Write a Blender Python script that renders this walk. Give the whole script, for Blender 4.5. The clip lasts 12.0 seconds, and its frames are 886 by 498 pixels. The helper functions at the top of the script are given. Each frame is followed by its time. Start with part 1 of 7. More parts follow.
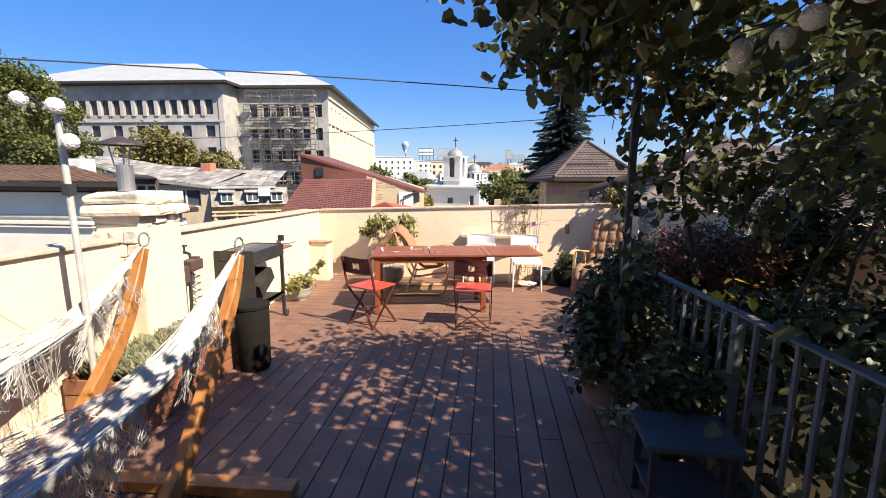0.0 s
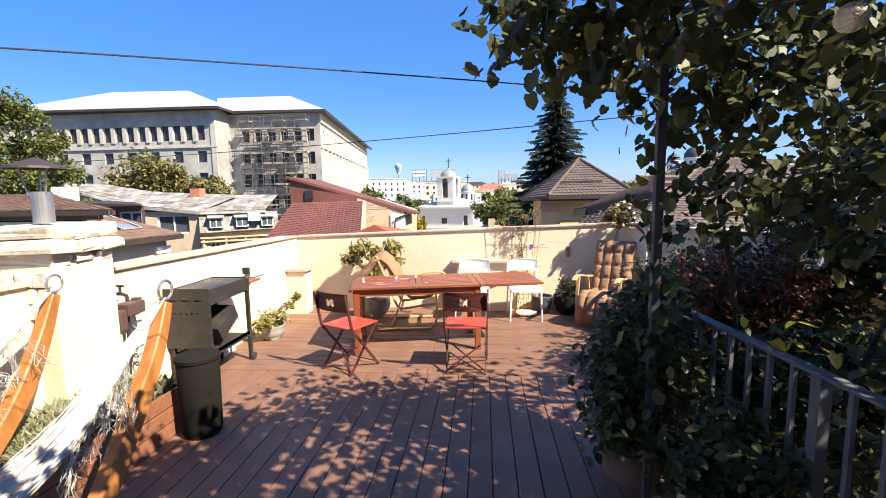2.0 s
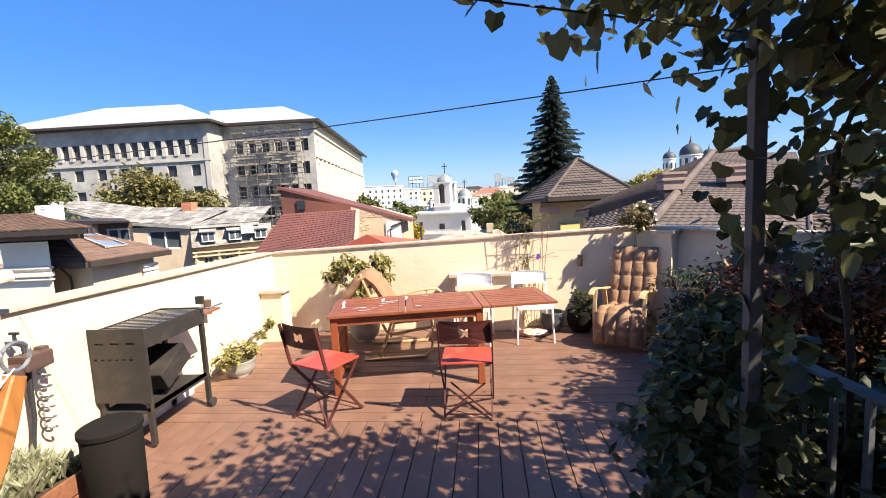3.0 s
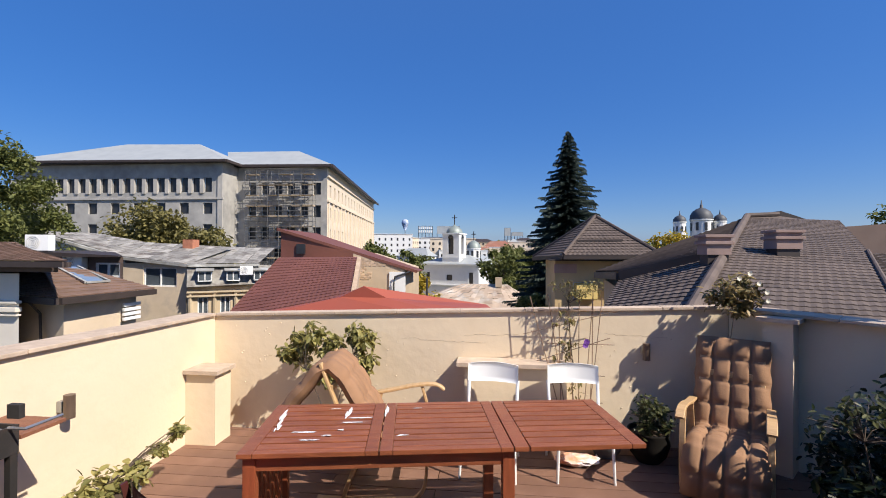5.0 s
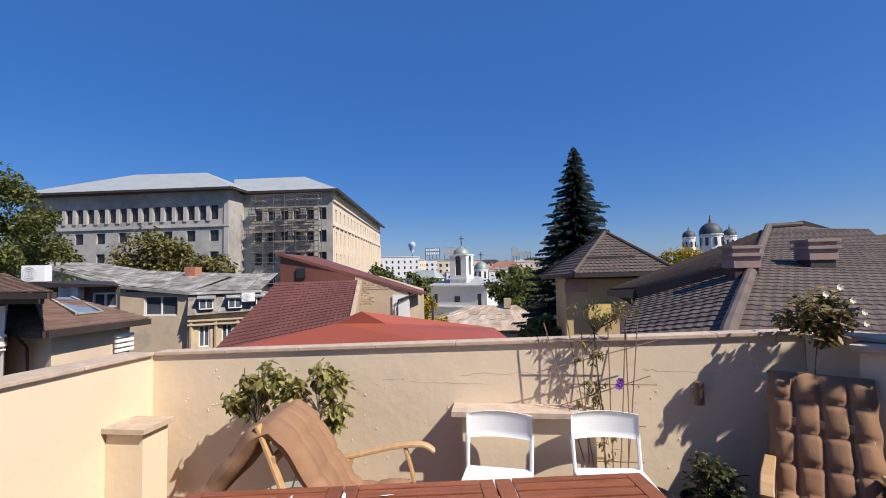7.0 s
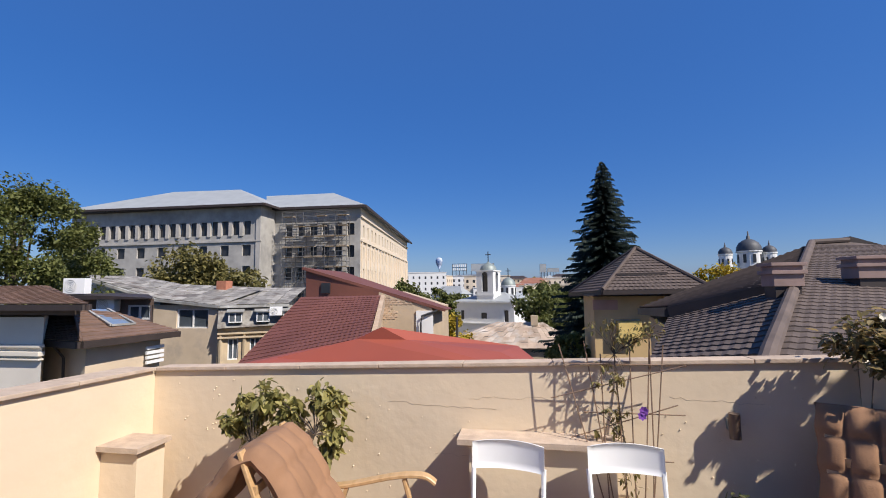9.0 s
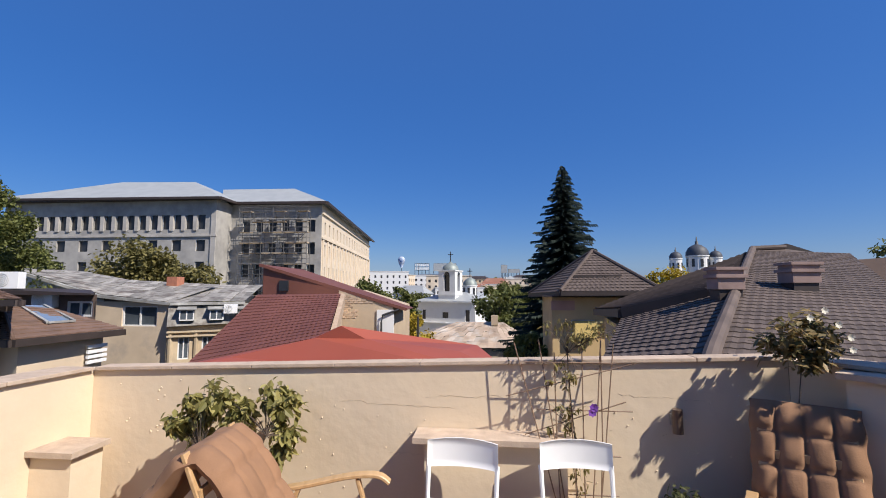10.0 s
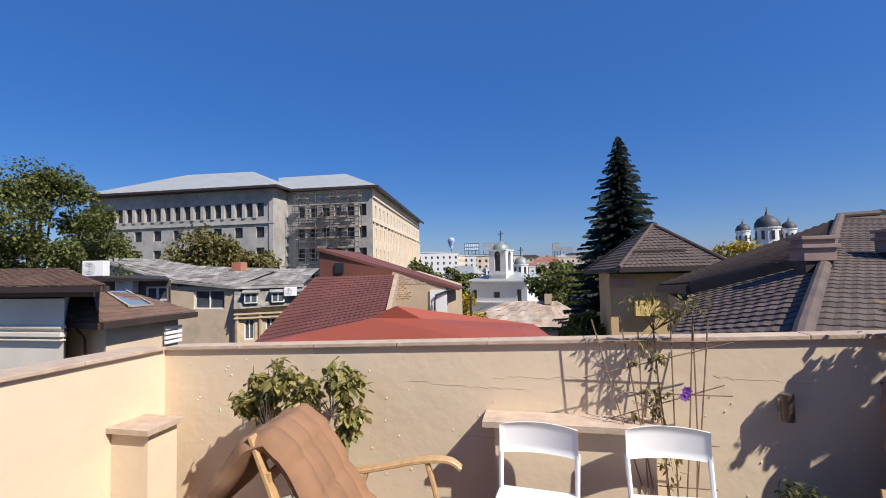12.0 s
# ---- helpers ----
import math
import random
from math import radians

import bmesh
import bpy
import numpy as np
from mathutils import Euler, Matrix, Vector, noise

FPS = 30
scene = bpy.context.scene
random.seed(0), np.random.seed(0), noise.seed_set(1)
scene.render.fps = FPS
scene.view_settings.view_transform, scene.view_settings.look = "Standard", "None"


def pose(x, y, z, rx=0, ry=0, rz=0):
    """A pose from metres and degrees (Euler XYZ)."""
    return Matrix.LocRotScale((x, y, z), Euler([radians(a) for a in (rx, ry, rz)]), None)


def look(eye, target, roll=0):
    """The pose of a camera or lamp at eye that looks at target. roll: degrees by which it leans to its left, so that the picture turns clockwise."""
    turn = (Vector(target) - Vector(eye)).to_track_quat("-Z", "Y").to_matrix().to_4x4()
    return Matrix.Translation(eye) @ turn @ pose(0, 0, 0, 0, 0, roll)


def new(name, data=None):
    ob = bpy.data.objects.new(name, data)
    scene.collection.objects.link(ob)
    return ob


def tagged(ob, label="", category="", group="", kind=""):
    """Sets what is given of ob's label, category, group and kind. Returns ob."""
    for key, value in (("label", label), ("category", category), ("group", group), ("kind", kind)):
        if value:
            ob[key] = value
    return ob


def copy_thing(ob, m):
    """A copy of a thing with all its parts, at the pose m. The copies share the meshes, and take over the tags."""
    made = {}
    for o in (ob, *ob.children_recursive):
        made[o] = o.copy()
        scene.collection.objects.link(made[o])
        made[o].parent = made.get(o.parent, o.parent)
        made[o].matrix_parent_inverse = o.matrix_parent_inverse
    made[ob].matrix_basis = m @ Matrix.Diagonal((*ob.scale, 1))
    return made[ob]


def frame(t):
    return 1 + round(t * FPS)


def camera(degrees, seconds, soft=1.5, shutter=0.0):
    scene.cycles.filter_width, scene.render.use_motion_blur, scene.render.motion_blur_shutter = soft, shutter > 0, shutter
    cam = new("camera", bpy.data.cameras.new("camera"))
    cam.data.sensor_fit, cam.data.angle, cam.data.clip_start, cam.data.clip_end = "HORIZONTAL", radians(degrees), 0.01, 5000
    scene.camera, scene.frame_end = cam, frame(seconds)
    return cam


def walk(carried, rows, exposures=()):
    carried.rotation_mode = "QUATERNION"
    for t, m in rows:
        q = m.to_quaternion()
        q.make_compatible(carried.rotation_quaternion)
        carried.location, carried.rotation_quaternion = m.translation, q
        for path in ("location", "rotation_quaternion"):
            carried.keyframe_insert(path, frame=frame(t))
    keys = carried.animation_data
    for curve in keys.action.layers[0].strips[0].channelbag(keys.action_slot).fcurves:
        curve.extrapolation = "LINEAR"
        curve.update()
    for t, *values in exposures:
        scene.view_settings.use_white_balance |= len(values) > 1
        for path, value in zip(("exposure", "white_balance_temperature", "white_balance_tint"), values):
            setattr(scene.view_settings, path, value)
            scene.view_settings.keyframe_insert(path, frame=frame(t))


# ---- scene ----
cam = camera(89.3, 12.0, soft=1.0)

PATH = [
    (0, (0.448, -0.379, 1.725), (0.245, 1.584, 1.397), 0.3),
    (0.5, (0.485, -0.325, 1.744), (0.499, 1.658, 1.485), 0.1),
    (1, (0.443, -0.304, 1.725), (0.45, 1.681, 1.482), 0.2),
    (1.5, (0.436, -0.1, 1.702), (0.383, 1.885, 1.463), -0.0),
    (2, (0.465, 0.261, 1.726), (0.283, 2.238, 1.487), -0.9),
    (2.5, (0.436, 0.65, 1.742), (0.249, 2.627, 1.508), -1.9),
    (2.7, (0.459, 0.813, 1.727), (0.276, 2.792, 1.498), -3.0),
    (4.3, (0.319, 2.266, 1.736), (0.197, 4.26, 1.644), -0.8),
    (4.5, (0.31, 2.446, 1.744), (0.129, 4.437, 1.671), 0.4),
    (5, (0.288, 2.744, 1.765), (0.083, 4.734, 1.775), 0.3),
    (5.5, (0.338, 3.02, 1.746), (0.126, 5.009, 1.788), -0.8),
    (6, (0.375, 3.276, 1.728), (0.155, 5.263, 1.784), -1.1),
    (6.5, (0.345, 3.489, 1.732), (0.113, 5.474, 1.81), -1.1),
    (7, (0.34, 3.621, 1.728), (0.103, 5.604, 1.835), -1.1),
    (7.2, (0.336, 3.596, 1.748), (0.063, 5.574, 1.864), -1.1),
    (8.8, (0.46, 3.837, 1.737), (0.053, 5.787, 1.919), -0.6),
    (9, (0.455, 3.834, 1.723), (0.1, 5.794, 1.902), -0.6),
    (9.5, (0.464, 3.835, 1.721), (0.211, 5.811, 1.901), -0.4),
    (10, (0.478, 3.838, 1.718), (0.287, 5.821, 1.894), 0.1),
    (10.5, (0.488, 3.851, 1.714), (0.329, 5.837, 1.888), 0.1),
    (11, (0.501, 3.9, 1.702), (0.368, 5.89, 1.862), -0.0),
    (11.5, (0.491, 3.97, 1.679), (0.356, 5.961, 1.803), -1.0),
    (12, (0.351, 4.053, 1.679), (-0.059, 6.008, 1.77), -1.1),
]
walk(cam, [(t, look(eye, target, roll)) for t, eye, target, roll in PATH], [(0, 1.12, 7350, 10), (0.6, 1.30, 7350, 9), (1.5, 1.32, 7350, 9), (2.5, 1.36, 7350, 9), (4.3, 0.86, 7100, 9), (5.2, 0.46, 6750, 10), (6.0, 0.36, 6700, 10), (9.0, 0.31, 6650, 11), (12, 0.33, 6650, 11)])

# ---- light ----
SUN_DIR = Vector((-1.85, 1.0, -2.1)).normalized()
SUN_EL = math.asin(-SUN_DIR.z)
SUN_AZ = math.atan2(-SUN_DIR.x, -SUN_DIR.y)


def build_light():
    w = bpy.data.worlds.new("world")
    scene.world = w
    w.use_nodes = True
    nt = w.node_tree
    bg = nt.nodes["Background"]
    sky = nt.nodes.new("ShaderNodeTexSky")
    sky.sky_type = "NISHITA"
    sky.sun_disc = False
    sky.sun_elevation = SUN_EL
    sky.sun_rotation = SUN_AZ
    sky.altitude = 80
    sky.air_density = 1.0
    sky.dust_density = 0.8
    sky.ozone_density = 4.5
    hs = nt.nodes.new("ShaderNodeHueSaturation")
    hs.inputs["Saturation"].default_value = 1.42
    hs.inputs["Hue"].default_value = 0.512
    nt.links.new(sky.outputs[0], hs.inputs["Color"])
    mx = nt.nodes.new("ShaderNodeMixRGB")
    mx.inputs[0].default_value = 0.45
    mx.inputs[2].default_value = (0.86, 2.15, 6.1, 1)
    nt.links.new(hs.outputs[0], mx.inputs[1])
    nt.links.new(mx.outputs[0], bg.inputs[0])
    bg.inputs[1].default_value = 0.086
    s = bpy.data.lights.new("sun", "SUN")
    s.energy = 5.0
    s.angle = radians(0.53)
    s.color = (1.0, 0.94, 0.86)
    ob = new("sun", s)
    ob.matrix_world = look((0, 0, 30), Vector((0, 0, 30)) + SUN_DIR)
    tagged(ob, kind="structure")


build_light()


# ---- materials ----
def material(name, color, color2=None, scale=4.0, rough=0.8, metal=0.0, bump=0.0, bscale=60.0, grain=None, vary=0.0,
             spec=0.5, stain=None, stain_scale=1.2, stain_amount=0.35, island=False):
    """Two-scale noise paint. grain: per-axis scaling for streaks. vary: brightness change from object to object."""
    m = bpy.data.materials.new(name)
    m.use_nodes = True
    nt = m.node_tree
    n, l = nt.nodes, nt.links
    b = n["Principled BSDF"]
    b.inputs["Roughness"].default_value = rough
    b.inputs["Metallic"].default_value = metal
    b.inputs["Specular IOR Level"].default_value = spec
    tc = n.new("ShaderNodeTexCoord")
    mp = n.new("ShaderNodeMapping")
    l.new(tc.outputs["Object"], mp.inputs[0])
    if grain:
        mp.inputs["Scale"].default_value = grain
    no = n.new("ShaderNodeTexNoise")
    no.inputs["Scale"].default_value = scale
    no.inputs["Detail"].default_value = 6
    l.new(mp.outputs[0], no.inputs[0])
    ramp = n.new("ShaderNodeValToRGB")
    c2 = color2 or tuple(c * 0.8 for c in color)
    ramp.color_ramp.elements[0].color = (*c2, 1)
    ramp.color_ramp.elements[0].position = 0.32
    ramp.color_ramp.elements[1].color = (*color, 1)
    ramp.color_ramp.elements[1].position = 0.68
    l.new(no.outputs[0], ramp.inputs[0])
    out = ramp.outputs[0]
    if stain:
        n2 = n.new("ShaderNodeTexNoise")
        n2.inputs["Scale"].default_value = stain_scale
        n2.inputs["Detail"].default_value = 8
        n2.inputs["Roughness"].default_value = 0.65
        l.new(tc.outputs["Object"], n2.inputs[0])
        r2 = n.new("ShaderNodeValToRGB")
        r2.color_ramp.elements[0].position = 0.5
        r2.color_ramp.elements[1].position = 0.66
        r2.color_ramp.elements[1].color = (stain_amount, stain_amount, stain_amount, 1)
        r2.color_ramp.elements[0].color = (0, 0, 0, 1)
        l.new(n2.outputs[0], r2.inputs[0])
        mx = n.new("ShaderNodeMix")
        mx.data_type = "RGBA"
        l.new(r2.outputs[0], mx.inputs[0])
        l.new(out, mx.inputs[6])
        mx.inputs[7].default_value = (*stain, 1)
        out = mx.outputs[2]
    if vary:
        src = n.new("ShaderNodeNewGeometry").outputs["Random Per Island"] if island else n.new("ShaderNodeObjectInfo").outputs["Random"]
        mr = n.new("ShaderNodeMapRange")
        mr.inputs[3].default_value = 1 - vary
        mr.inputs[4].default_value = 1 + vary
        l.new(src, mr.inputs[0])
        hsv = n.new("ShaderNodeHueSaturation")
        l.new(mr.outputs[0], hsv.inputs["Value"])
        l.new(out, hsv.inputs["Color"])
        out = hsv.outputs[0]
    l.new(out, b.inputs["Base Color"])
    if bump:
        n3 = n.new("ShaderNodeTexNoise")
        n3.inputs["Scale"].default_value = bscale
        n3.inputs["Detail"].default_value = 5
        l.new(mp.outputs[0], n3.inputs[0])
        bp = n.new("ShaderNodeBump")
        bp.inputs["Strength"].default_value = bump
        bp.inputs["Distance"].default_value = 0.01
        l.new(n3.outputs[0], bp.inputs["Height"])
        l.new(bp.outputs[0], b.inputs["Normal"])
    return m


def leaf_material(name, color, color2, trans=0.35, rough=0.45):
    """Leaf: diffuse and gloss with some light through it; tone changes from leaf to leaf."""
    m = bpy.data.materials.new(name)
    m.use_nodes = True
    nt = m.node_tree
    n, l = nt.nodes, nt.links
    b = n["Principled BSDF"]
    b.inputs["Roughness"].default_value = rough
    b.inputs["Specular IOR Level"].default_value = 0.28
    geo = n.new("ShaderNodeNewGeometry")
    ramp = n.new("ShaderNodeValToRGB")
    ramp.color_ramp.elements[0].color = (*color, 1)
    ramp.color_ramp.elements[1].color = (*color2, 1)
    l.new(geo.outputs["Random Per Island"], ramp.inputs[0])
    l.new(ramp.outputs[0], b.inputs["Base Color"])
    t = n.new("ShaderNodeBsdfTranslucent")
    hs = n.new("ShaderNodeHueSaturation")
    hs.inputs["Value"].default_value = 1.5
    l.new(ramp.outputs[0], hs.inputs["Color"])
    l.new(hs.outputs[0], t.inputs[0])
    mx = n.new("ShaderNodeMixShader")
    mx.inputs[0].default_value = trans
    l.new(b.outputs[0], mx.inputs[1])
    l.new(t.outputs[0], mx.inputs[2])
    l.new(mx.outputs[0], n["Material Output"].inputs[0])
    return m


M = {}
M["plaster"] = material("cream_plaster", (0.74, 0.61, 0.44), (0.69, 0.565, 0.405), 1.3, 0.9, bump=0.45, bscale=9, stain=(0.60, 0.47, 0.33), stain_scale=2.3, stain_amount=0.22)
M["cap"] = material("cap_stone", (0.58, 0.46, 0.35), (0.44, 0.34, 0.26), 9, 0.95, spec=0.2, bump=0.3, bscale=50, vary=0.08, stain=(0.3, 0.24, 0.2), stain_scale=5)
M["deck"] = material("deck_board", (0.205, 0.108, 0.072), (0.160, 0.083, 0.056), 3, 0.62, bump=0.2, bscale=90, grain=(1, 1, 1), vary=0.07, stain=(0.26, 0.15, 0.11), stain_scale=1.5, stain_amount=0.4)
M["dark"] = material("under_deck", (0.03, 0.025, 0.02), rough=0.95)
M["wood_red"] = material("oiled_hardwood", (0.30, 0.098, 0.042), (0.19, 0.058, 0.026), 5, 0.33, bump=0.25, bscale=60, grain=(1, 8, 8), vary=0.12)
M["leg_red"] = material("hardwood_leg", (0.27, 0.07, 0.028), (0.19, 0.05, 0.02), 5, 0.5, bump=0.2, grain=(8, 8, 1))
M["white_plastic"] = material("white_plastic", (0.80, 0.80, 0.79), (0.77, 0.77, 0.76), 8, 0.35)
M["red_paint"] = material("red_paint", (0.50, 0.065, 0.038), (0.42, 0.05, 0.03), 6, 0.45, bump=0.1, stain=(0.55, 0.18, 0.12), stain_scale=9)
M["dark_red"] = material("dark_red_steel", (0.085, 0.020, 0.016), (0.06, 0.015, 0.012), 6, 0.5)
M["cushion"] = material("tan_cushion_cloth", (0.31, 0.170, 0.093), (0.25, 0.137, 0.075), 6, 0.9, bump=0.14, bscale=120, stain=(0.23, 0.125, 0.07), stain_scale=5)
M["birch"] = material("lacquered_birch", (0.58, 0.38, 0.20), (0.48, 0.30, 0.14), 4, 0.4, bump=0.1, grain=(1, 8, 8))
M["grill"] = material("grey_steel", (0.034, 0.030, 0.028), (0.022, 0.020, 0.018), 8, 0.65, 0.1, bump=0.15, stain=(0.09, 0.06, 0.045), stain_scale=6)
M["steel"] = material("galvanised_steel", (0.45, 0.45, 0.45), (0.36, 0.36, 0.36), 9, 0.4, 0.8)
M["rail"] = material("painted_railing", (0.15, 0.155, 0.165), (0.10, 0.105, 0.11), 10, 0.65, 0.1, spec=0.3, bump=0.15, stain=(0.16, 0.14, 0.12), stain_scale=8)
M["pale_paint"] = material("pale_grey_paint", (0.44, 0.44, 0.42), (0.36, 0.36, 0.34), 9, 0.5, stain=(0.35, 0.33, 0.3), stain_scale=12)
M["black"] = material("dark_metal", (0.035, 0.035, 0.038), rough=0.5)
M["pot"] = material("grey_glazed_pot", (0.30, 0.29, 0.25), (0.24, 0.23, 0.2), 5, 0.5, bump=0.1)
M["terracotta"] = material("terracotta", (0.36, 0.15, 0.08), (0.28, 0.11, 0.06), 6, 0.85, bump=0.2)
M["darkpot"] = material("dark_pot", (0.014, 0.012, 0.010), rough=0.9, spec=0.12, bump=0.1)
M["crack"] = material("crack_dirt", (0.55, 0.44, 0.31), rough=1.0)
M["post_paint"] = material("dark_grey_paint", (0.075, 0.075, 0.085), (0.05, 0.05, 0.055), 10, 0.65, spec=0.3, stain=(0.12, 0.10, 0.08), stain_scale=8)
M["cream_wall"] = material("cream_white_render", (0.74, 0.68, 0.58), (0.66, 0.60, 0.51), 0.8, 0.9, bump=0.1, bscale=6)
M["soil"] = material("soil", (0.07, 0.045, 0.03), rough=1, bump=0.6)
M["bark"] = material("bark", (0.12, 0.085, 0.06), (0.06, 0.045, 0.035), 10, 0.9, bump=0.6, bscale=30)
M["vine_bark"] = material("dark_vine_bark", (0.055, 0.04, 0.03), (0.03, 0.024, 0.02), 12, 0.95, bump=0.6, bscale=40)
M["leaf_dark"] = leaf_material("vine_leaf", (0.022, 0.029, 0.012), (0.105, 0.110, 0.042), 0.25)
M["leaf"] = leaf_material("shrub_leaf", (0.12, 0.12, 0.035), (0.42, 0.37, 0.14), 0.3)
M["leaf_rust"] = leaf_material("rusty_leaf", (0.075, 0.030, 0.018), (0.20, 0.075, 0.035), 0.2)
M["leaf_yellow"] = leaf_material("yellow_leaf", (0.5, 0.32, 0.03), (0.6, 0.5, 0.06), 0.3)
M["tree"] = leaf_material("tree_leaf", (0.065, 0.080, 0.020), (0.17, 0.18, 0.055), 0.25, 0.6)
M["tree_olive"] = leaf_material("tree_leaf_olive", (0.11, 0.10, 0.03), (0.24, 0.21, 0.08), 0.25, 0.6)
M["tree_yellow"] = leaf_material("tree_leaf_yellow", (0.28, 0.20, 0.02), (0.45, 0.34, 0.04), 0.25, 0.6)
M["spruce"] = leaf_material("spruce_needle", (0.012, 0.021, 0.017), (0.034, 0.052, 0.040), 0.1, 0.7)
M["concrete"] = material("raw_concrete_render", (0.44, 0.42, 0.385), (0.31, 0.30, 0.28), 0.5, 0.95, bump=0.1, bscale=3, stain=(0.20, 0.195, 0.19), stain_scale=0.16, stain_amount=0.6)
M["concrete_pale"] = material("pale_raw_concrete", (0.50, 0.47, 0.43), (0.38, 0.36, 0.33), 0.5, 0.95, stain=(0.27, 0.26, 0.25), stain_scale=0.2, stain_amount=0.5)
M["gable_render"] = material("stained_gable_render", (0.64, 0.52, 0.38), (0.54, 0.43, 0.31), 0.6, 0.9, bump=0.2, bscale=6, stain=(0.38, 0.32, 0.27), stain_scale=0.5, stain_amount=0.6)
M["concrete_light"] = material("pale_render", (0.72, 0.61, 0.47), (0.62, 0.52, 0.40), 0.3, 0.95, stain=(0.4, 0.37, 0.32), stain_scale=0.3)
M["verdigris"] = material("grey_green_metal", (0.27, 0.31, 0.29), (0.20, 0.235, 0.225), 0.8, 0.55, 0.2)
M["rust_tiles"] = material("far_clay_roof", (0.30, 0.13, 0.085), (0.22, 0.10, 0.07), 0.3, 0.9, stain=(0.36, 0.28, 0.22), stain_scale=0.2)
M["balloon"] = material("blue_white_panels", (0.05, 0.13, 0.33), (0.5, 0.55, 0.6), 0.25, 0.5)
M["quoin_pink"] = material("faded_pink_render", (0.55, 0.33, 0.25), (0.47, 0.28, 0.21), 1.2, 0.9)
M["stucco"] = material("worn_cream_stucco", (0.56, 0.45, 0.30), (0.45, 0.35, 0.23), 1.2, 0.9, bump=0.3, bscale=8, stain=(0.3, 0.24, 0.18), stain_scale=1)
M["metal_roof"] = material("sheet_metal_roof", (0.36, 0.38, 0.38), (0.31, 0.33, 0.335), 0.5, 0.6, 0.1)
# near-black sheet colour that stands for the shade inside windows and openings
M["hole"] = material("opening_shade", (0.035, 0.037, 0.04), (0.02, 0.02, 0.024), 1, 0.3)
M["glass"] = material("window_glass", (0.10, 0.12, 0.14), (0.05, 0.06, 0.07), 0.7, 0.08)
M["white_render"] = material("white_render", (0.74, 0.74, 0.72), (0.66, 0.66, 0.65), 0.5, 0.85, stain=(0.5, 0.5, 0.49), stain_scale=0.5, stain_amount=0.3)
M["beige_render"] = material("beige_render", (0.50, 0.39, 0.27), (0.42, 0.33, 0.23), 0.8, 0.9, bump=0.2, bscale=10, stain=(0.33, 0.26, 0.2), stain_scale=0.7)
M["yellow_render"] = material("yellow_render", (0.64, 0.46, 0.24), (0.54, 0.38, 0.19), 0.8, 0.9)
M["red_roof"] = material("red_brown_sheet", (0.165, 0.060, 0.040), (0.135, 0.048, 0.033), 0.6, 0.62, bump=0.05, stain=(0.22, 0.08, 0.06), stain_scale=1)
M["orange_roof"] = material("orange_red_sheet", (0.33, 0.078, 0.045), (0.29, 0.068, 0.04), 0.5, 0.6, stain=(0.26, 0.075, 0.05), stain_scale=0.8)
M["brown_roof"] = material("brown_shingle", (0.19, 0.115, 0.08), (0.13, 0.08, 0.055), 1.5, 0.75, vary=0.15, bump=0.2, bscale=20)
M["tile"] = material("dark_concrete_tile", (0.128, 0.098, 0.084), (0.092, 0.071, 0.062), 2, 0.8, spec=0.3, vary=0.12, island=True, bump=0.15, bscale=20)
M["tile_dark"] = material("dark_roof_trim", (0.05, 0.035, 0.03), (0.035, 0.026, 0.022), 2, 0.6)
M["grey_sheet"] = material("weathered_zinc", (0.36, 0.36, 0.34), (0.22, 0.21, 0.19), 1.0, 0.6, 0.1, stain=(0.55, 0.55, 0.52), stain_scale=0.7, stain_amount=0.9, vary=0.12)
M["brick"] = material("brick", (0.40, 0.25, 0.15), (0.32, 0.19, 0.12), 3, 0.9, vary=0.2, island=True)
M["brick_face"] = material("red_brick", (0.42, 0.17, 0.10), (0.33, 0.13, 0.08), 4, 0.9, vary=0.15)
M["ground"] = material("ground", (0.10, 0.09, 0.07), (0.07, 0.075, 0.045), 0.05, 0.95)
M["rope"] = material("white_cotton_rope", (0.52, 0.50, 0.47), (0.38, 0.365, 0.34), 12, 0.9, bump=0.3)
M["pine"] = material("varnished_pine", (0.42, 0.18, 0.055), (0.30, 0.115, 0.03), 3, 0.4, bump=0.15, grain=(6, 6, 1), stain=(0.16, 0.06, 0.02), stain_scale=4)
M["stone"] = material("painted_stone", (0.70, 0.62, 0.50), (0.56, 0.47, 0.36), 7, 0.95, bump=1.0, bscale=22, vary=0.05)
M["cedar"] = material("red_planter_wood", (0.28, 0.115, 0.06), (0.2, 0.08, 0.045), 4, 0.6, bump=0.2, grain=(1, 8, 8), vary=0.1)
M["paper"] = material("white_string_ball", (0.8, 0.78, 0.74), (0.7, 0.68, 0.64), 20, 0.9)
M["purple"] = material("purple_petal", (0.25, 0.08, 0.45), rough=0.6)
M["whitepetal"] = material("cream_petal", (0.8, 0.76, 0.62), rough=0.6)
M["slate_top"] = material("blue_grey_top", (0.065, 0.072, 0.085), (0.045, 0.05, 0.06), 6, 0.6, bump=0.1)


# ---- builders ----
def thing(name, label="", category="", loc=(0, 0, 0), rz=0.0, group=""):
    e = new(name)
    e.empty_display_size = 0.1
    e.matrix_world = pose(*loc, 0, 0, rz)
    return tagged(e, label, category, group)


def part(name, bm, mat, parent=None, label="", kind="", smooth=False):
    me = bpy.data.meshes.new(name)
    bm.normal_update()
    if smooth:
        for f in bm.faces:
            f.smooth = True
    bm.to_mesh(me)
    bm.free()
    me.materials.append(mat)
    ob = new(name, me)
    ob.parent = parent
    return tagged(ob, label, kind=kind)


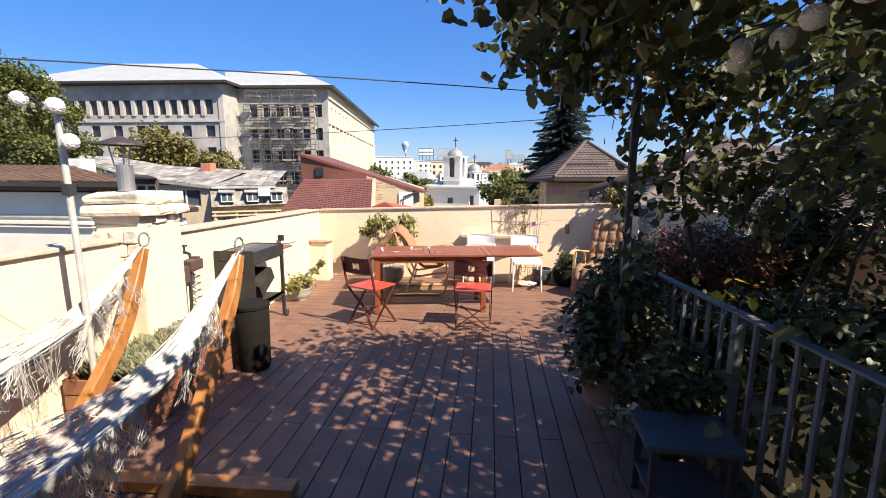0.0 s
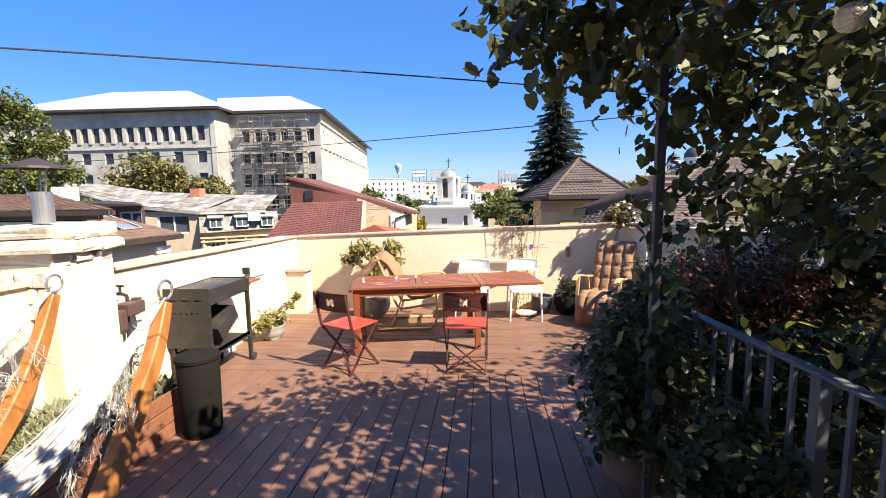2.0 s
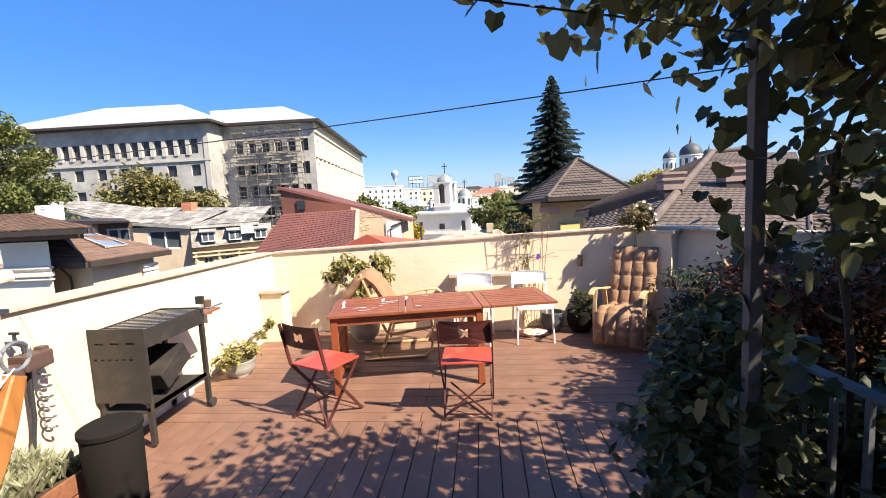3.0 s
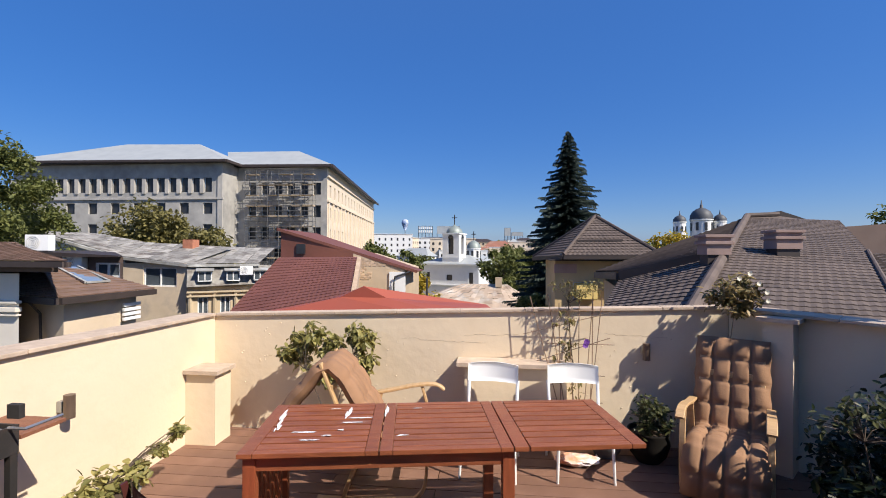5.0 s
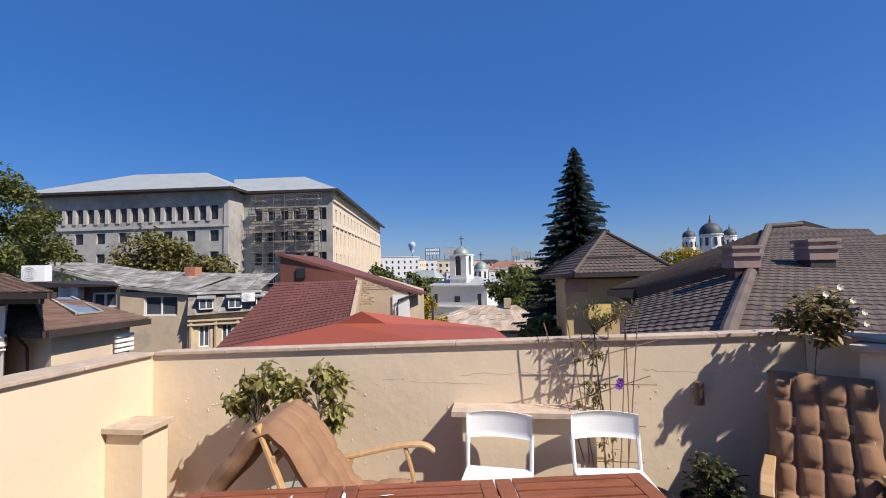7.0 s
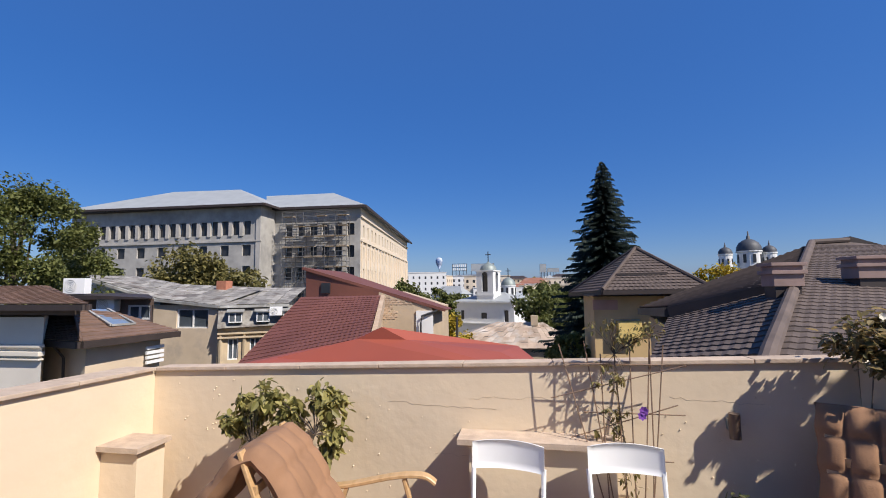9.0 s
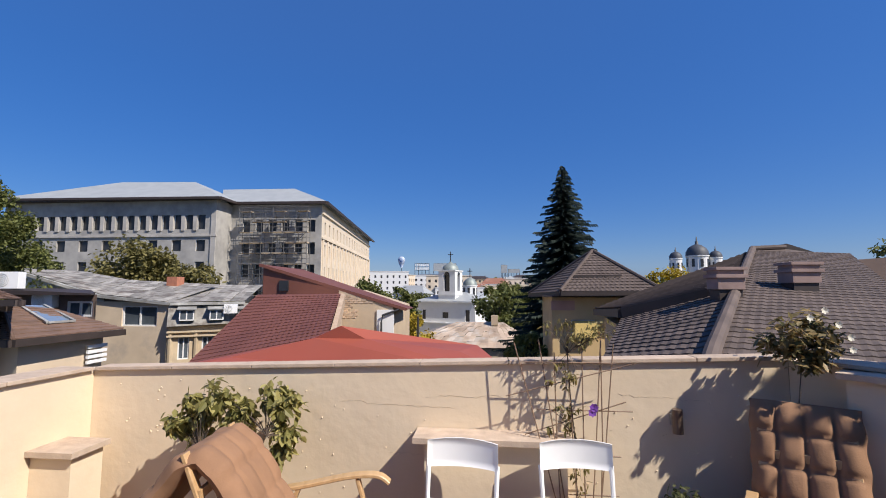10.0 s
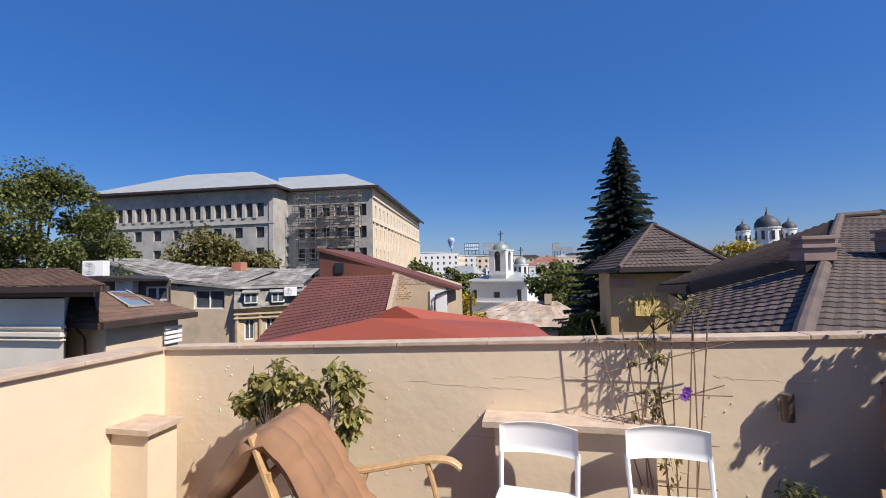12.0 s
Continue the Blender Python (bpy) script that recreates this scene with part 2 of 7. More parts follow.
def fast(name, verts, faces, mat, parent=None, label="", kind="", smooth=False):
    me = bpy.data.meshes.new(name)
    me.from_pydata([tuple(v) for v in verts], [], faces)
    if smooth:
        me.polygons.foreach_set("use_smooth", [True] * len(me.polygons))
    me.materials.append(mat)
    ob = new(name, me)
    ob.parent = parent
    return tagged(ob, label, kind=kind)


def box(bm, c, s, m=None, bevel=0.0):
    """A block of size s round c, turned by m about c."""
    r = bmesh.ops.create_cube(bm, size=1.0)
    vs = r["verts"]
    t = Matrix.Translation(c) @ (m or Matrix()) @ Matrix.Diagonal((*s, 1))
    bmesh.ops.transform(bm, matrix=t, verts=vs)
    if bevel:
        es = list({e for v in vs for e in v.link_edges})
        bmesh.ops.bevel(bm, geom=es, offset=bevel, segments=2, affect="EDGES", profile=0.7)


def bar(bm, a, b, w, h, bevel=0.0, up=(0, 0, 1)):
    """A straight bar from a to b, w wide and h high."""
    a, b = Vector(a), Vector(b)
    d = (b - a).normalized()
    u = Vector(up)
    if abs(d.dot(u)) > 0.98:
        u = Vector((0, 1, 0))
    s = d.cross(u).normalized()
    u = s.cross(d).normalized()
    m = Matrix((s, d, u)).transposed().to_4x4()
    box(bm, (a + b) / 2, (w, (b - a).length, h), m, bevel)


def tube(bm, pts, r, seg=8, r_end=None, cap=True):
    """A round rod along the points, tapering to r_end."""
    pts = [Vector(p) for p in pts]
    rings = []
    n = len(pts)
    for i, p in enumerate(pts):
        d = (pts[min(i + 1, n - 1)] - pts[max(i - 1, 0)]).normalized()
        ref = Vector((0, 0, 1)) if abs(d.z) < 0.9 else Vector((1, 0, 0))
        s = d.cross(ref).normalized()
        u = s.cross(d)
        rr = r if r_end is None else r + (r_end - r) * i / (n - 1)
        rings.append([bm.verts.new(p + (s * math.cos(2 * math.pi * k / seg) + u * math.sin(2 * math.pi * k / seg)) * rr) for k in range(seg)])
    for i in range(n - 1):
        for k in range(seg):
            bm.faces.new((rings[i][k], rings[i][(k + 1) % seg], rings[i + 1][(k + 1) % seg], rings[i + 1][k]))
    if cap:
        bm.faces.new(rings[0][::-1])
        bm.faces.new(rings[-1])


def lathe(bm, prof, c=(0, 0, 0), seg=24, close=False):
    """A turned body from (radius, height) pairs."""
    rings = []
    for r, z in prof:
        if r < 1e-5:
            rings.append([bm.verts.new((c[0], c[1], c[2] + z))])
        else:
            rings.append([bm.verts.new((c[0] + r * math.cos(2 * math.pi * k / seg), c[1] + r * math.sin(2 * math.pi * k / seg), c[2] + z)) for k in range(seg)])
    for a, b in zip(rings, rings[1:]):
        for k in range(seg):
            j = (k + 1) % seg
            if len(a) == 1 and len(b) > 1:
                bm.faces.new((a[0], b[k], b[j]))
            elif len(b) == 1 and len(a) > 1:
                bm.faces.new((a[k], a[j], b[0]))
            elif len(a) > 1:
                bm.faces.new((a[k], a[j], b[j], b[k]))


def prism(bm, poly, z0, z1):
    """An upright block over a plan; z1 may be a list, one height a corner."""
    n = len(poly)
    zt = z1 if isinstance(z1, (list, tuple)) else [z1] * n
    lo = [bm.verts.new((p[0], p[1], z0)) for p in poly]
    hi = [bm.verts.new((p[0], p[1], z)) for p, z in zip(poly, zt)]
    bm.faces.new(lo[::-1])
    bm.faces.new(hi)
    for i in range(n):
        j = (i + 1) % n
        bm.faces.new((lo[i], lo[j], hi[j], hi[i]))


def slab(bm, pts, t):
    """A sheet with thickness t below the given outline."""
    pts = [Vector(p) for p in pts]
    nrm = (pts[1] - pts[0]).cross(pts[2] - pts[0]).normalized()
    if nrm.z < 0:
        pts = pts[::-1]
        nrm = -nrm
    hi = [bm.verts.new(p) for p in pts]
    lo = [bm.verts.new(p - nrm * t) for p in pts]
    bm.faces.new(hi)
    bm.faces.new(lo[::-1])
    for i in range(len(pts)):
        j = (i + 1) % len(pts)
        bm.faces.new((hi[j], hi[i], lo[i], lo[j]))


def leaves(rng, n, where, size, droop=0.3, broad=0.6, lobed=False):
    """n leaves, each a folded blade of four corners and a rib; where() gives a place. Returns vertices and faces."""
    V, F = [], []
    for _ in range(n):
        p = where()
        L = size * rng.uniform(0.55, 1.25)
        a = rng.uniform(0, 2 * math.pi)
        pitch = rng.gauss(-droop, 0.5)
        d = Vector((math.cos(a) * math.cos(pitch), math.sin(a) * math.cos(pitch), math.sin(pitch)))
        s = d.cross(Vector((rng.gauss(0, 0.45), rng.gauss(0, 0.45), 1))).normalized()
        nrm = s.cross(d)
        w = L * broad * 0.5
        lift = nrm * w * rng.uniform(0.1, 0.5)
        i = len(V)
        if lobed:
            fold = rng.uniform(0.05, 0.4)
            V.append(p)
            V.append(p + d * L * 0.98)
            for sg in (1, -1):
                for al, ac in ((-0.10, 0.32), (0.12, 0.52), (0.32, 0.45), (0.56, 0.47), (0.76, 0.27)):
                    V.append(p + d * L * (al + rng.uniform(-0.04, 0.04)) + s * sg * L * broad * ac + nrm * L * fold * ac)
            F += [(i, i + 2, i + 3, i + 4, i + 5, i + 6, i + 1), (i, i + 1, i + 11, i + 10, i + 9, i + 8, i + 7)]
            continue
        V += [p, p + d * L * 0.35 + s * w + lift, p + d * L * 0.75 + s * w * 0.75 + lift * 0.7, p + d * L, p + d * L * 0.75 - s * w * 0.75 + lift * 0.7, p + d * L * 0.35 - s * w + lift]
        F += [(i, i + 1, i + 2, i + 3), (i, i + 3, i + 4, i + 5)]
    return V, F


def holed_wall(bm, o, u, length, z0, z1, wins, depth=0.4):
    """A wall face from o along u with real openings and reveals; wins: (u0, u1, z0, z1)."""
    o, u = Vector(o), Vector(u).normalized()
    nrm = Vector((u.y, -u.x, 0))
    us = sorted({0, length, *[w[0] for w in wins], *[w[1] for w in wins]})
    zs = sorted({z0, z1, *[w[2] for w in wins], *[w[3] for w in wins]})
    P = lambda a, z, d=0: Vector((o.x, o.y, 0)) + u * a - nrm * d + Vector((0, 0, z))
    for i in range(len(us) - 1):
        for j in range(len(zs) - 1):
            a, b, c, d = us[i], us[i + 1], zs[j], zs[j + 1]
            ma, mc = (a + b) / 2, (c + d) / 2
            if any(w[0] < ma < w[1] and w[2] < mc < w[3] for w in wins):
                continue
            bm.faces.new([bm.verts.new(p) for p in (P(a, c), P(b, c), P(b, d), P(a, d))])
    for a, b, c, d in wins:
        for q in ((P(a, c), P(b, c), P(b, c, depth), P(a, c, depth)), (P(b, c), P(b, d), P(b, d, depth), P(b, c, depth)),
                  (P(b, d), P(a, d), P(a, d, depth), P(b, d, depth)), (P(a, d), P(a, c), P(a, c, depth), P(a, d, depth))):
            bm.faces.new([bm.verts.new(p) for p in q])


def add_panes(parent, o, u, wins, depth, mat, frame_mat=None, fw=0.12):
    """One window part an opening: pane with a frame and a middle bar."""
    o, u = Vector(o), Vector(u).normalized()
    nrm = Vector((u.y, -u.x, 0))
    rot = Matrix((u, -nrm, Vector((0, 0, 1)))).transposed().to_4x4()
    shared = {}
    for a, b, c, d in wins:
        key = (round(b - a, 2), round(d - c, 2))
        if key not in shared:
            bm = bmesh.new()
            box(bm, (0, 0, 0), (b - a, 0.06, d - c))
            me = bpy.data.meshes.new("window")
            bm.to_mesh(me)
            bm.free()
            me.materials.append(mat)
            fm = None
            if frame_mat:
                bm = bmesh.new()
                w, h = b - a, d - c
                for cx, cz, sx, sz in ((0, h / 2 - fw / 2, w, fw), (0, -h / 2 + fw / 2, w, fw), (-w / 2 + fw / 2, 0, fw, h - 2 * fw), (w / 2 - fw / 2, 0, fw, h - 2 * fw), (0, 0, fw, h - 2 * fw)):
                    box(bm, (cx, -0.07, cz), (sx, 0.08, sz))
                fm = bpy.data.meshes.new("window_frame")
                bm.to_mesh(fm)
                bm.free()
                fm.materials.append(frame_mat)
            shared[key] = (me, fm)
        me, fm = shared[key]
        p = Vector((o.x, o.y, 0)) + u * (a + b) / 2 - nrm * depth + Vector((0, 0, (c + d) / 2))
        w = new("window", me)
        w.matrix_world = Matrix.Translation(p) @ rot
        w.parent = parent
        if fm:
            f = new("window_frame", fm)
            f.parent = w


# ---- terrace ----
WX, WY = -2.45, 7.0          # inner faces of the two straight walls
DIAG = Vector((0.743, -0.669, 0))
DEND = Vector((2.42, 7.0, 0)) + DIAG * 4.6


def structure(name, bm, mat, label=""):
    return part(name, bm, mat, None, label, "structure")


def build_shell():
    bm = bmesh.new()
    for x0, x1, y0, y1 in ((-2.65, 2.0, -3.5, 7.0), (2.0, 6.2, 3.3, 7.0), (3.5, 6.2, -3.5, 3.3)):
        box(bm, ((x0 + x1) / 2, (y0 + y1) / 2, -0.28), (x1 - x0, y1 - y0, 0.5))
    structure("floor", bm, M["dark"])
    # stair pit beyond the railing
    bm = bmesh.new()
    box(bm, (2.75, -0.1, -2.75), (1.5, 6.8, 0.2))
    structure("stair_floor", bm, M["soil"])
    # walls
    bm = bmesh.new()
    prism(bm, [(-2.65, 7.0), (2.42, 7.0), (2.47, 7.12), (-2.65, 7.12)], -4.5, [1.105, 1.262, 1.265, 1.105])
    structure("wall_north", bm, M["plaster"])
    bm = bmesh.new()
    prism(bm, [(-2.65, -3.5), (WX, -3.5), (WX, 6.999), (-2.65, 6.999)], -4.5, [1.30, 1.30, 1.105, 1.105])
    structure("wall_west", bm, M["plaster"])
    bm = bmesh.new()
    o = Vector((0.669, 0.743, 0)) * 0.2
    a, b = Vector((2.424, 6.998, 0)), DEND
    prism(bm, [a[:2], b[:2], (b + o)[:2], (a + o)[:2]], -4.5, [1.255, 1.10, 1.10, 1.255])
    structure("wall_north_east", bm, M["plaster"])
    bm = bmesh.new()
    prism(bm, [(DEND.x, -3.5), (DEND.x + 0.2, -3.5), (DEND.x + 0.2, DEND.y), (DEND.x, DEND.y)], -4.5, 1.1)
    structure("wall_east", bm, M["plaster"])
    bm = bmesh.new()
    box(bm, (1.6, -3.6, 0.2), (8.9, 0.2, 6.4))
    structure("wall_south", bm, M["plaster"])


def build_cracks():
    """Hairline cracks and small render lumps on the plastered wall."""
    rng = random.Random(41)
    wall = bpy.data.objects["wall_north"]
    for a, b in (((-0.55, 0.93), (0.25, 0.90)), ((0.05, 0.97), (0.62, 0.985)), ((-1.9, 0.72), (-1.2, 0.77)), ((1.35, 1.02), (1.9, 0.98)), ((-0.2, 0.60), (0.35, 0.56))):
        bm = bmesh.new()
        n = 16
        tube(bm, [(a[0] + (b[0] - a[0]) * k / n, 6.9993, a[1] + (b[1] - a[1]) * k / n + rng.gauss(0, 0.006)) for k in range(n + 1)], 0.0010, 4)
        part("crack", bm, M["crack"], wall)
    bm = bmesh.new()
    for _ in range(90):
        x = rng.uniform(-2.3, 2.3)
        z = rng.uniform(0.3, 1.05)
        r = rng.uniform(0.003, 0.007)
        tube(bm, [(x, 6.994, z), (x, 7.001, z)], r * 0.5, 6, r)
    part("render_lump", bm, M["plaster"], wall, kind="stuff")


def build_planks():
    rng = random.Random(3)
    shared = {}

    def plank(x0, x1, y0, y1):
        key = (round(x1 - x0, 2), round(y1 - y0, 2))
        if key not in shared:
            bm = bmesh.new()
            box(bm, (0, 0, 0), (x1 - x0, y1 - y0, 0.024), None, 0.0025)
            me = bpy.data.meshes.new("deck_board")
            bm.to_mesh(me)
            bm.free()
            me.materials.append(M["deck"])
            shared[key] = me
        ob = new("deck_board", shared[key])
        ob.location = ((x0 + x1) / 2, (y0 + y1) / 2, -0.012)
        ob.parent = deck

    deck = thing("deck", "worn red-brown composite deck boards with dark joints", "decking")
    deck["kind"] = "structure"
    W = 0.148
    x = WX + 0.005
    i = 0
    while x < 1.97:
        y0 = -3.45
        cut = [-3.45, 0.75 + 0.0 * i, 4.42] if i % 2 else [-3.45, -1.3, 2.4, 4.42]
        for a, b in zip(cut, cut[1:]):
            plank(x, min(x + W - 0.007, 1.985), a + 0.003, b - 0.003)
        x += W
        i += 1
    y = 4.425
    i = 0
    while y < 6.98:
        right = 2.42 + (7.0 - y) * 0.743 / 0.669 - 0.02
        right = min(right, DEND.x)
        cut = [WX + 0.004, -0.9 if i % 2 else -0.1, 1.9 if i % 2 else 2.3, right]
        for a, b in zip(cut, cut[1:]):
            if b - a > 0.1:
                plank(a + 0.003, b - 0.003, y, min(y + W - 0.007, 6.995))
        y += W
        i += 1
    y = 3.32
    while y < 4.4:
        plank(2.01, DEND.x - 0.01, y, y + W - 0.007)
        y += W


def build_caps():
    """Coping slabs on the walls, one by one."""
    rng = random.Random(5)

    def run(a, b, name, step, wide, inset):
        holder = thing(name, "pale pinkish stone coping slabs on the parapet", "coping")
        holder["kind"] = "structure"
        a, b = Vector(a), Vector(b)
        d = (b - a)
        flat = Vector((d.x, d.y, 0)).normalized()
        side = Vector((-flat.y, flat.x, 0))
        n = max(1, round(d.length / step))
        for i in range(n):
            p, q = a + d * (i / n), a + d * ((i + 1) / n)
            bm = bmesh.new()
            mid = (p + q) / 2
            ln = (q - p).length - 0.004
            bar(bm, (0, -ln / 2, 0), (0, ln / 2, 0), wide, 0.026, 0.005)
            ob = part("coping_slab", bm, M["cap"], holder)
            dd = (q - p).normalized()
            s = dd.cross(Vector((0, 0, 1))).normalized()
            u = s.cross(dd)
            m = Matrix((s, dd, u)).transposed().to_4x4()
            ob.matrix_local = Matrix.Translation(mid + side * inset + Vector((0, 0, 0.0135 + rng.uniform(-0.001, 0.001)))) @ m
        return holder

    run((-2.43, 7.05, 1.106), (2.46, 7.05, 1.262), "coping", 0.6, 0.15, 0.0)
    run((-2.55, -3.4, 1.303), (-2.55, 6.965, 1.11), "coping", 0.6, 0.26, 0.0)
    run((2.55, 6.98, 1.26), (DEND.x + 0.1, DEND.y + 0.1, 1.105), "coping", 0.6, 0.30, 0.0)


# ---- the town beyond ----
def build_ground():
    bm = bmesh.new()
    s = 3000
    bm.faces.new([bm.verts.new(p) for p in ((-s, -s, -13), (s, -s, -13), (s, s, -13), (-s, s, -13))])
    structure("ground", bm, M["ground"])


def build_big_building():
    t = thing("office_building", "long unfinished grey concrete building with a sheet metal hipped roof", "building")
    G = -13.0
    # front wing
    x0, x1, y = -95.5, -50.6, 84.0
    L = x1 - x0
    wins = []
    for i in range(19):
        c = L - 3.05 - i * 2.41
        if c > 1:
            wins.append((c - 0.78, c + 0.78, 12.95, 15.75))
    for i in range(9):
        c = L - 3.1 - i * 4.85
        for z in (8.75, 4.6, 0.3, -4.2, -8.6):
            wins.append((c - 0.95, c + 0.95, z, z + 2.15))
    bm = bmesh.new()
    holed_wall(bm, (x0, y, 0), (1, 0, 0), L, G, 18.7, wins, 0.35)
    holed_wall(bm, (x1, y, 0), (0, 1, 0), 5.0, G, 18.7, [], 0.5)
    holed_wall(bm, (x0, y + 30, 0), (0, -1, 0), 30, G, 18.7, [], 0.5)
    part("wall", bm, M["concrete"], t)
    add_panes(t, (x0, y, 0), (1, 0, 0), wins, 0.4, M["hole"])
    bm = bmesh.new()
    box(bm, ((x0 + x1) / 2, y - 0.12, 11.7), (L + 0.3, 0.3, 0.35))
    part("band", bm, M["concrete_pale"], t, "paler concrete band")
    for i in range(19):
        bm = bmesh.new()
        if i == 18:
            box(bm, (x1 - 0.5, y - 0.1, 3.0), (1.0, 0.2, 31))
        else:
            box(bm, (x1 - 3.05 - (i + 0.5) * 2.41, y - 0.10, 14.2), (0.75, 0.2, 3.0))
        part("pilaster", bm, M["concrete_pale"], t)
    # second wing
    p0, p1 = Vector((-50.6, 89, 0)), Vector((-31.8, 89, 0))
    wins2 = []
    for i in range(6):
        c = 3.2 + i * 2.7
        for z in (12.9, 8.4, 4.0, -0.4, -4.8):
            wins2.append((c - 0.8, c + 0.8, z, z + 2.4))
    bm = bmesh.new()
    holed_wall(bm, p0, (1, 0, 0), 18.8, G, 18.4, wins2, 0.55)
    part("wall", bm, M["concrete"], t)
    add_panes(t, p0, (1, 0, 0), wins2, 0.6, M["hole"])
    # sunlit long side; its paler colour holds part of the sun's brightness
    q = Vector((-41.0, 160, 0))
    u = (q - p1)
    Ls = u.length
    wins3 = []
    for i in range(17):
        c = 3.0 + i * 4.1
        for z in (12.6, 8.0, 3.6, -1.0, -5.4):
            wins3.append((c - 0.65, c + 0.65, z, z + 2.5))
    bm = bmesh.new()
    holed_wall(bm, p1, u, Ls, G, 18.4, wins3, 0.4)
    part("wall", bm, M["concrete_light"], t, "side wall in a paler, sunlit colour")
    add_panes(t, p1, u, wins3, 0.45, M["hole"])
    un = u.normalized()
    sd = Vector((un.y, -un.x, 0))
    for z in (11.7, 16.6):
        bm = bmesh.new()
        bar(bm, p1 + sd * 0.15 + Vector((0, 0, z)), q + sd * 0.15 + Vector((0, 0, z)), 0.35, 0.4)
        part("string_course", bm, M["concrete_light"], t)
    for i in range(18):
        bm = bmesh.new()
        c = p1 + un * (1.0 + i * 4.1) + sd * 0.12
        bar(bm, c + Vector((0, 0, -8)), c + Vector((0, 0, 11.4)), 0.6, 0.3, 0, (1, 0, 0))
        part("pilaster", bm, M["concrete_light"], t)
    # roofs
    bm = bmesh.new()
    e = 18.95
    A = [(-97, 82.6, e + .35), (-49.2, 82.6, e), (-49.2, 103, e), (-97, 103, e + .35)]
    r0, r1 = (-78.1, 92.5, 24.6), (-61.2, 92.5, 24.3)
    for f in ([A[0], A[1], r1, r0], [A[1], A[2], r1], [A[2], A[3], r0, r1], [A[3], A[0], r0]):
        bm.faces.new([bm.verts.new(p) for p in f])
    B = [(-52, 88.0, e), (-30.5, 88.0, 18.75), (-39.6, 161, 18.7), (-62, 161, 18.7)]
    s0, s1, s2 = (-58, 97.5, 23.7), (-41.4, 97.5, 23.6), (-50, 150, 23.5)
    for f in ([B[0], B[1], s1, s0], [B[1], B[2], s2, s1], [B[2], B[3], s2], [B[3], B[0], s0, s1, s2]):
        bm.faces.new([bm.verts.new(p) for p in f])
    part("roof", bm, M["metal_roof"], t, "pale grey standing-seam sheet metal roof")
    bm = bmesh.new()
    for a, b in zip(A, A[1:2] + A[2:3]):
        bar(bm, (a[0], a[1], a[2] - 0.25), (b[0], b[1], b[2] - 0.25), 0.5, 0.45)
    for a, b in ((B[0], B[1]), (B[1], B[2])):
        bar(bm, (a[0], a[1], a[2] - 0.25), (b[0], b[1], b[2] - 0.25), 0.5, 0.5)
    part("eaves_board", bm, M["tile_dark"], t, "dark eaves board and gutter")
    # soffits
    bm = bmesh.new()
    box(bm, (-73, 83.4, e - 0.35), (47, 1.6, 0.12))
    box(bm, (-41, 88.6, 18.5), (20, 1.0, 0.12))
    part("soffit", bm, M["tile_dark"], t)
    # scaffold
    s = thing("scaffold", "steel tube scaffold with plank decks against the grey wall", "scaffold")
    bm = bmesh.new()
    xs = [-47.5 + i * 2.3 for i in range(7)]
    zs = [-12 + i * 2.05 for i in range(15)]
    for yy in (86.4, 87.9):
        for x in xs:
            tube(bm, [(x, yy, -13), (x, yy, 17.4)], 0.05, 5)
        for z in zs:
            tube(bm, [(xs[0], yy, z + 1.0), (xs[-1], yy, z + 1.0)], 0.045, 5)
            tube(bm, [(xs[0], yy, z), (xs[-1], yy, z)], 0.06, 5)
    for i, z in enumerate(zs[:-1]):
        k = i % 6
        tube(bm, [(xs[k], 86.35, z), (xs[k + 1], 86.35, z + 2.05)], 0.05, 4)
    part("tube", bm, M["scaffold"], s, kind="stuff")
    rng = random.Random(8)
    bm = bmesh.new()
    for z in zs:
        for i in range(6):
            if rng.random() < 0.62:
                box(bm, (xs[i] + 1.15, 87.15, z), (2.2, 1.1, rng.choice((0.1, 0.14, 0.3))))
    part("deck", bm, M["beige_render"], s, kind="stuff")


def simple_windows(L, n, z, h, w, off=None):
    st = L / n
    return [(st * (i + 0.5) - w / 2, st * (i + 0.5) + w / 2, z, z + h) for i in range(n)]


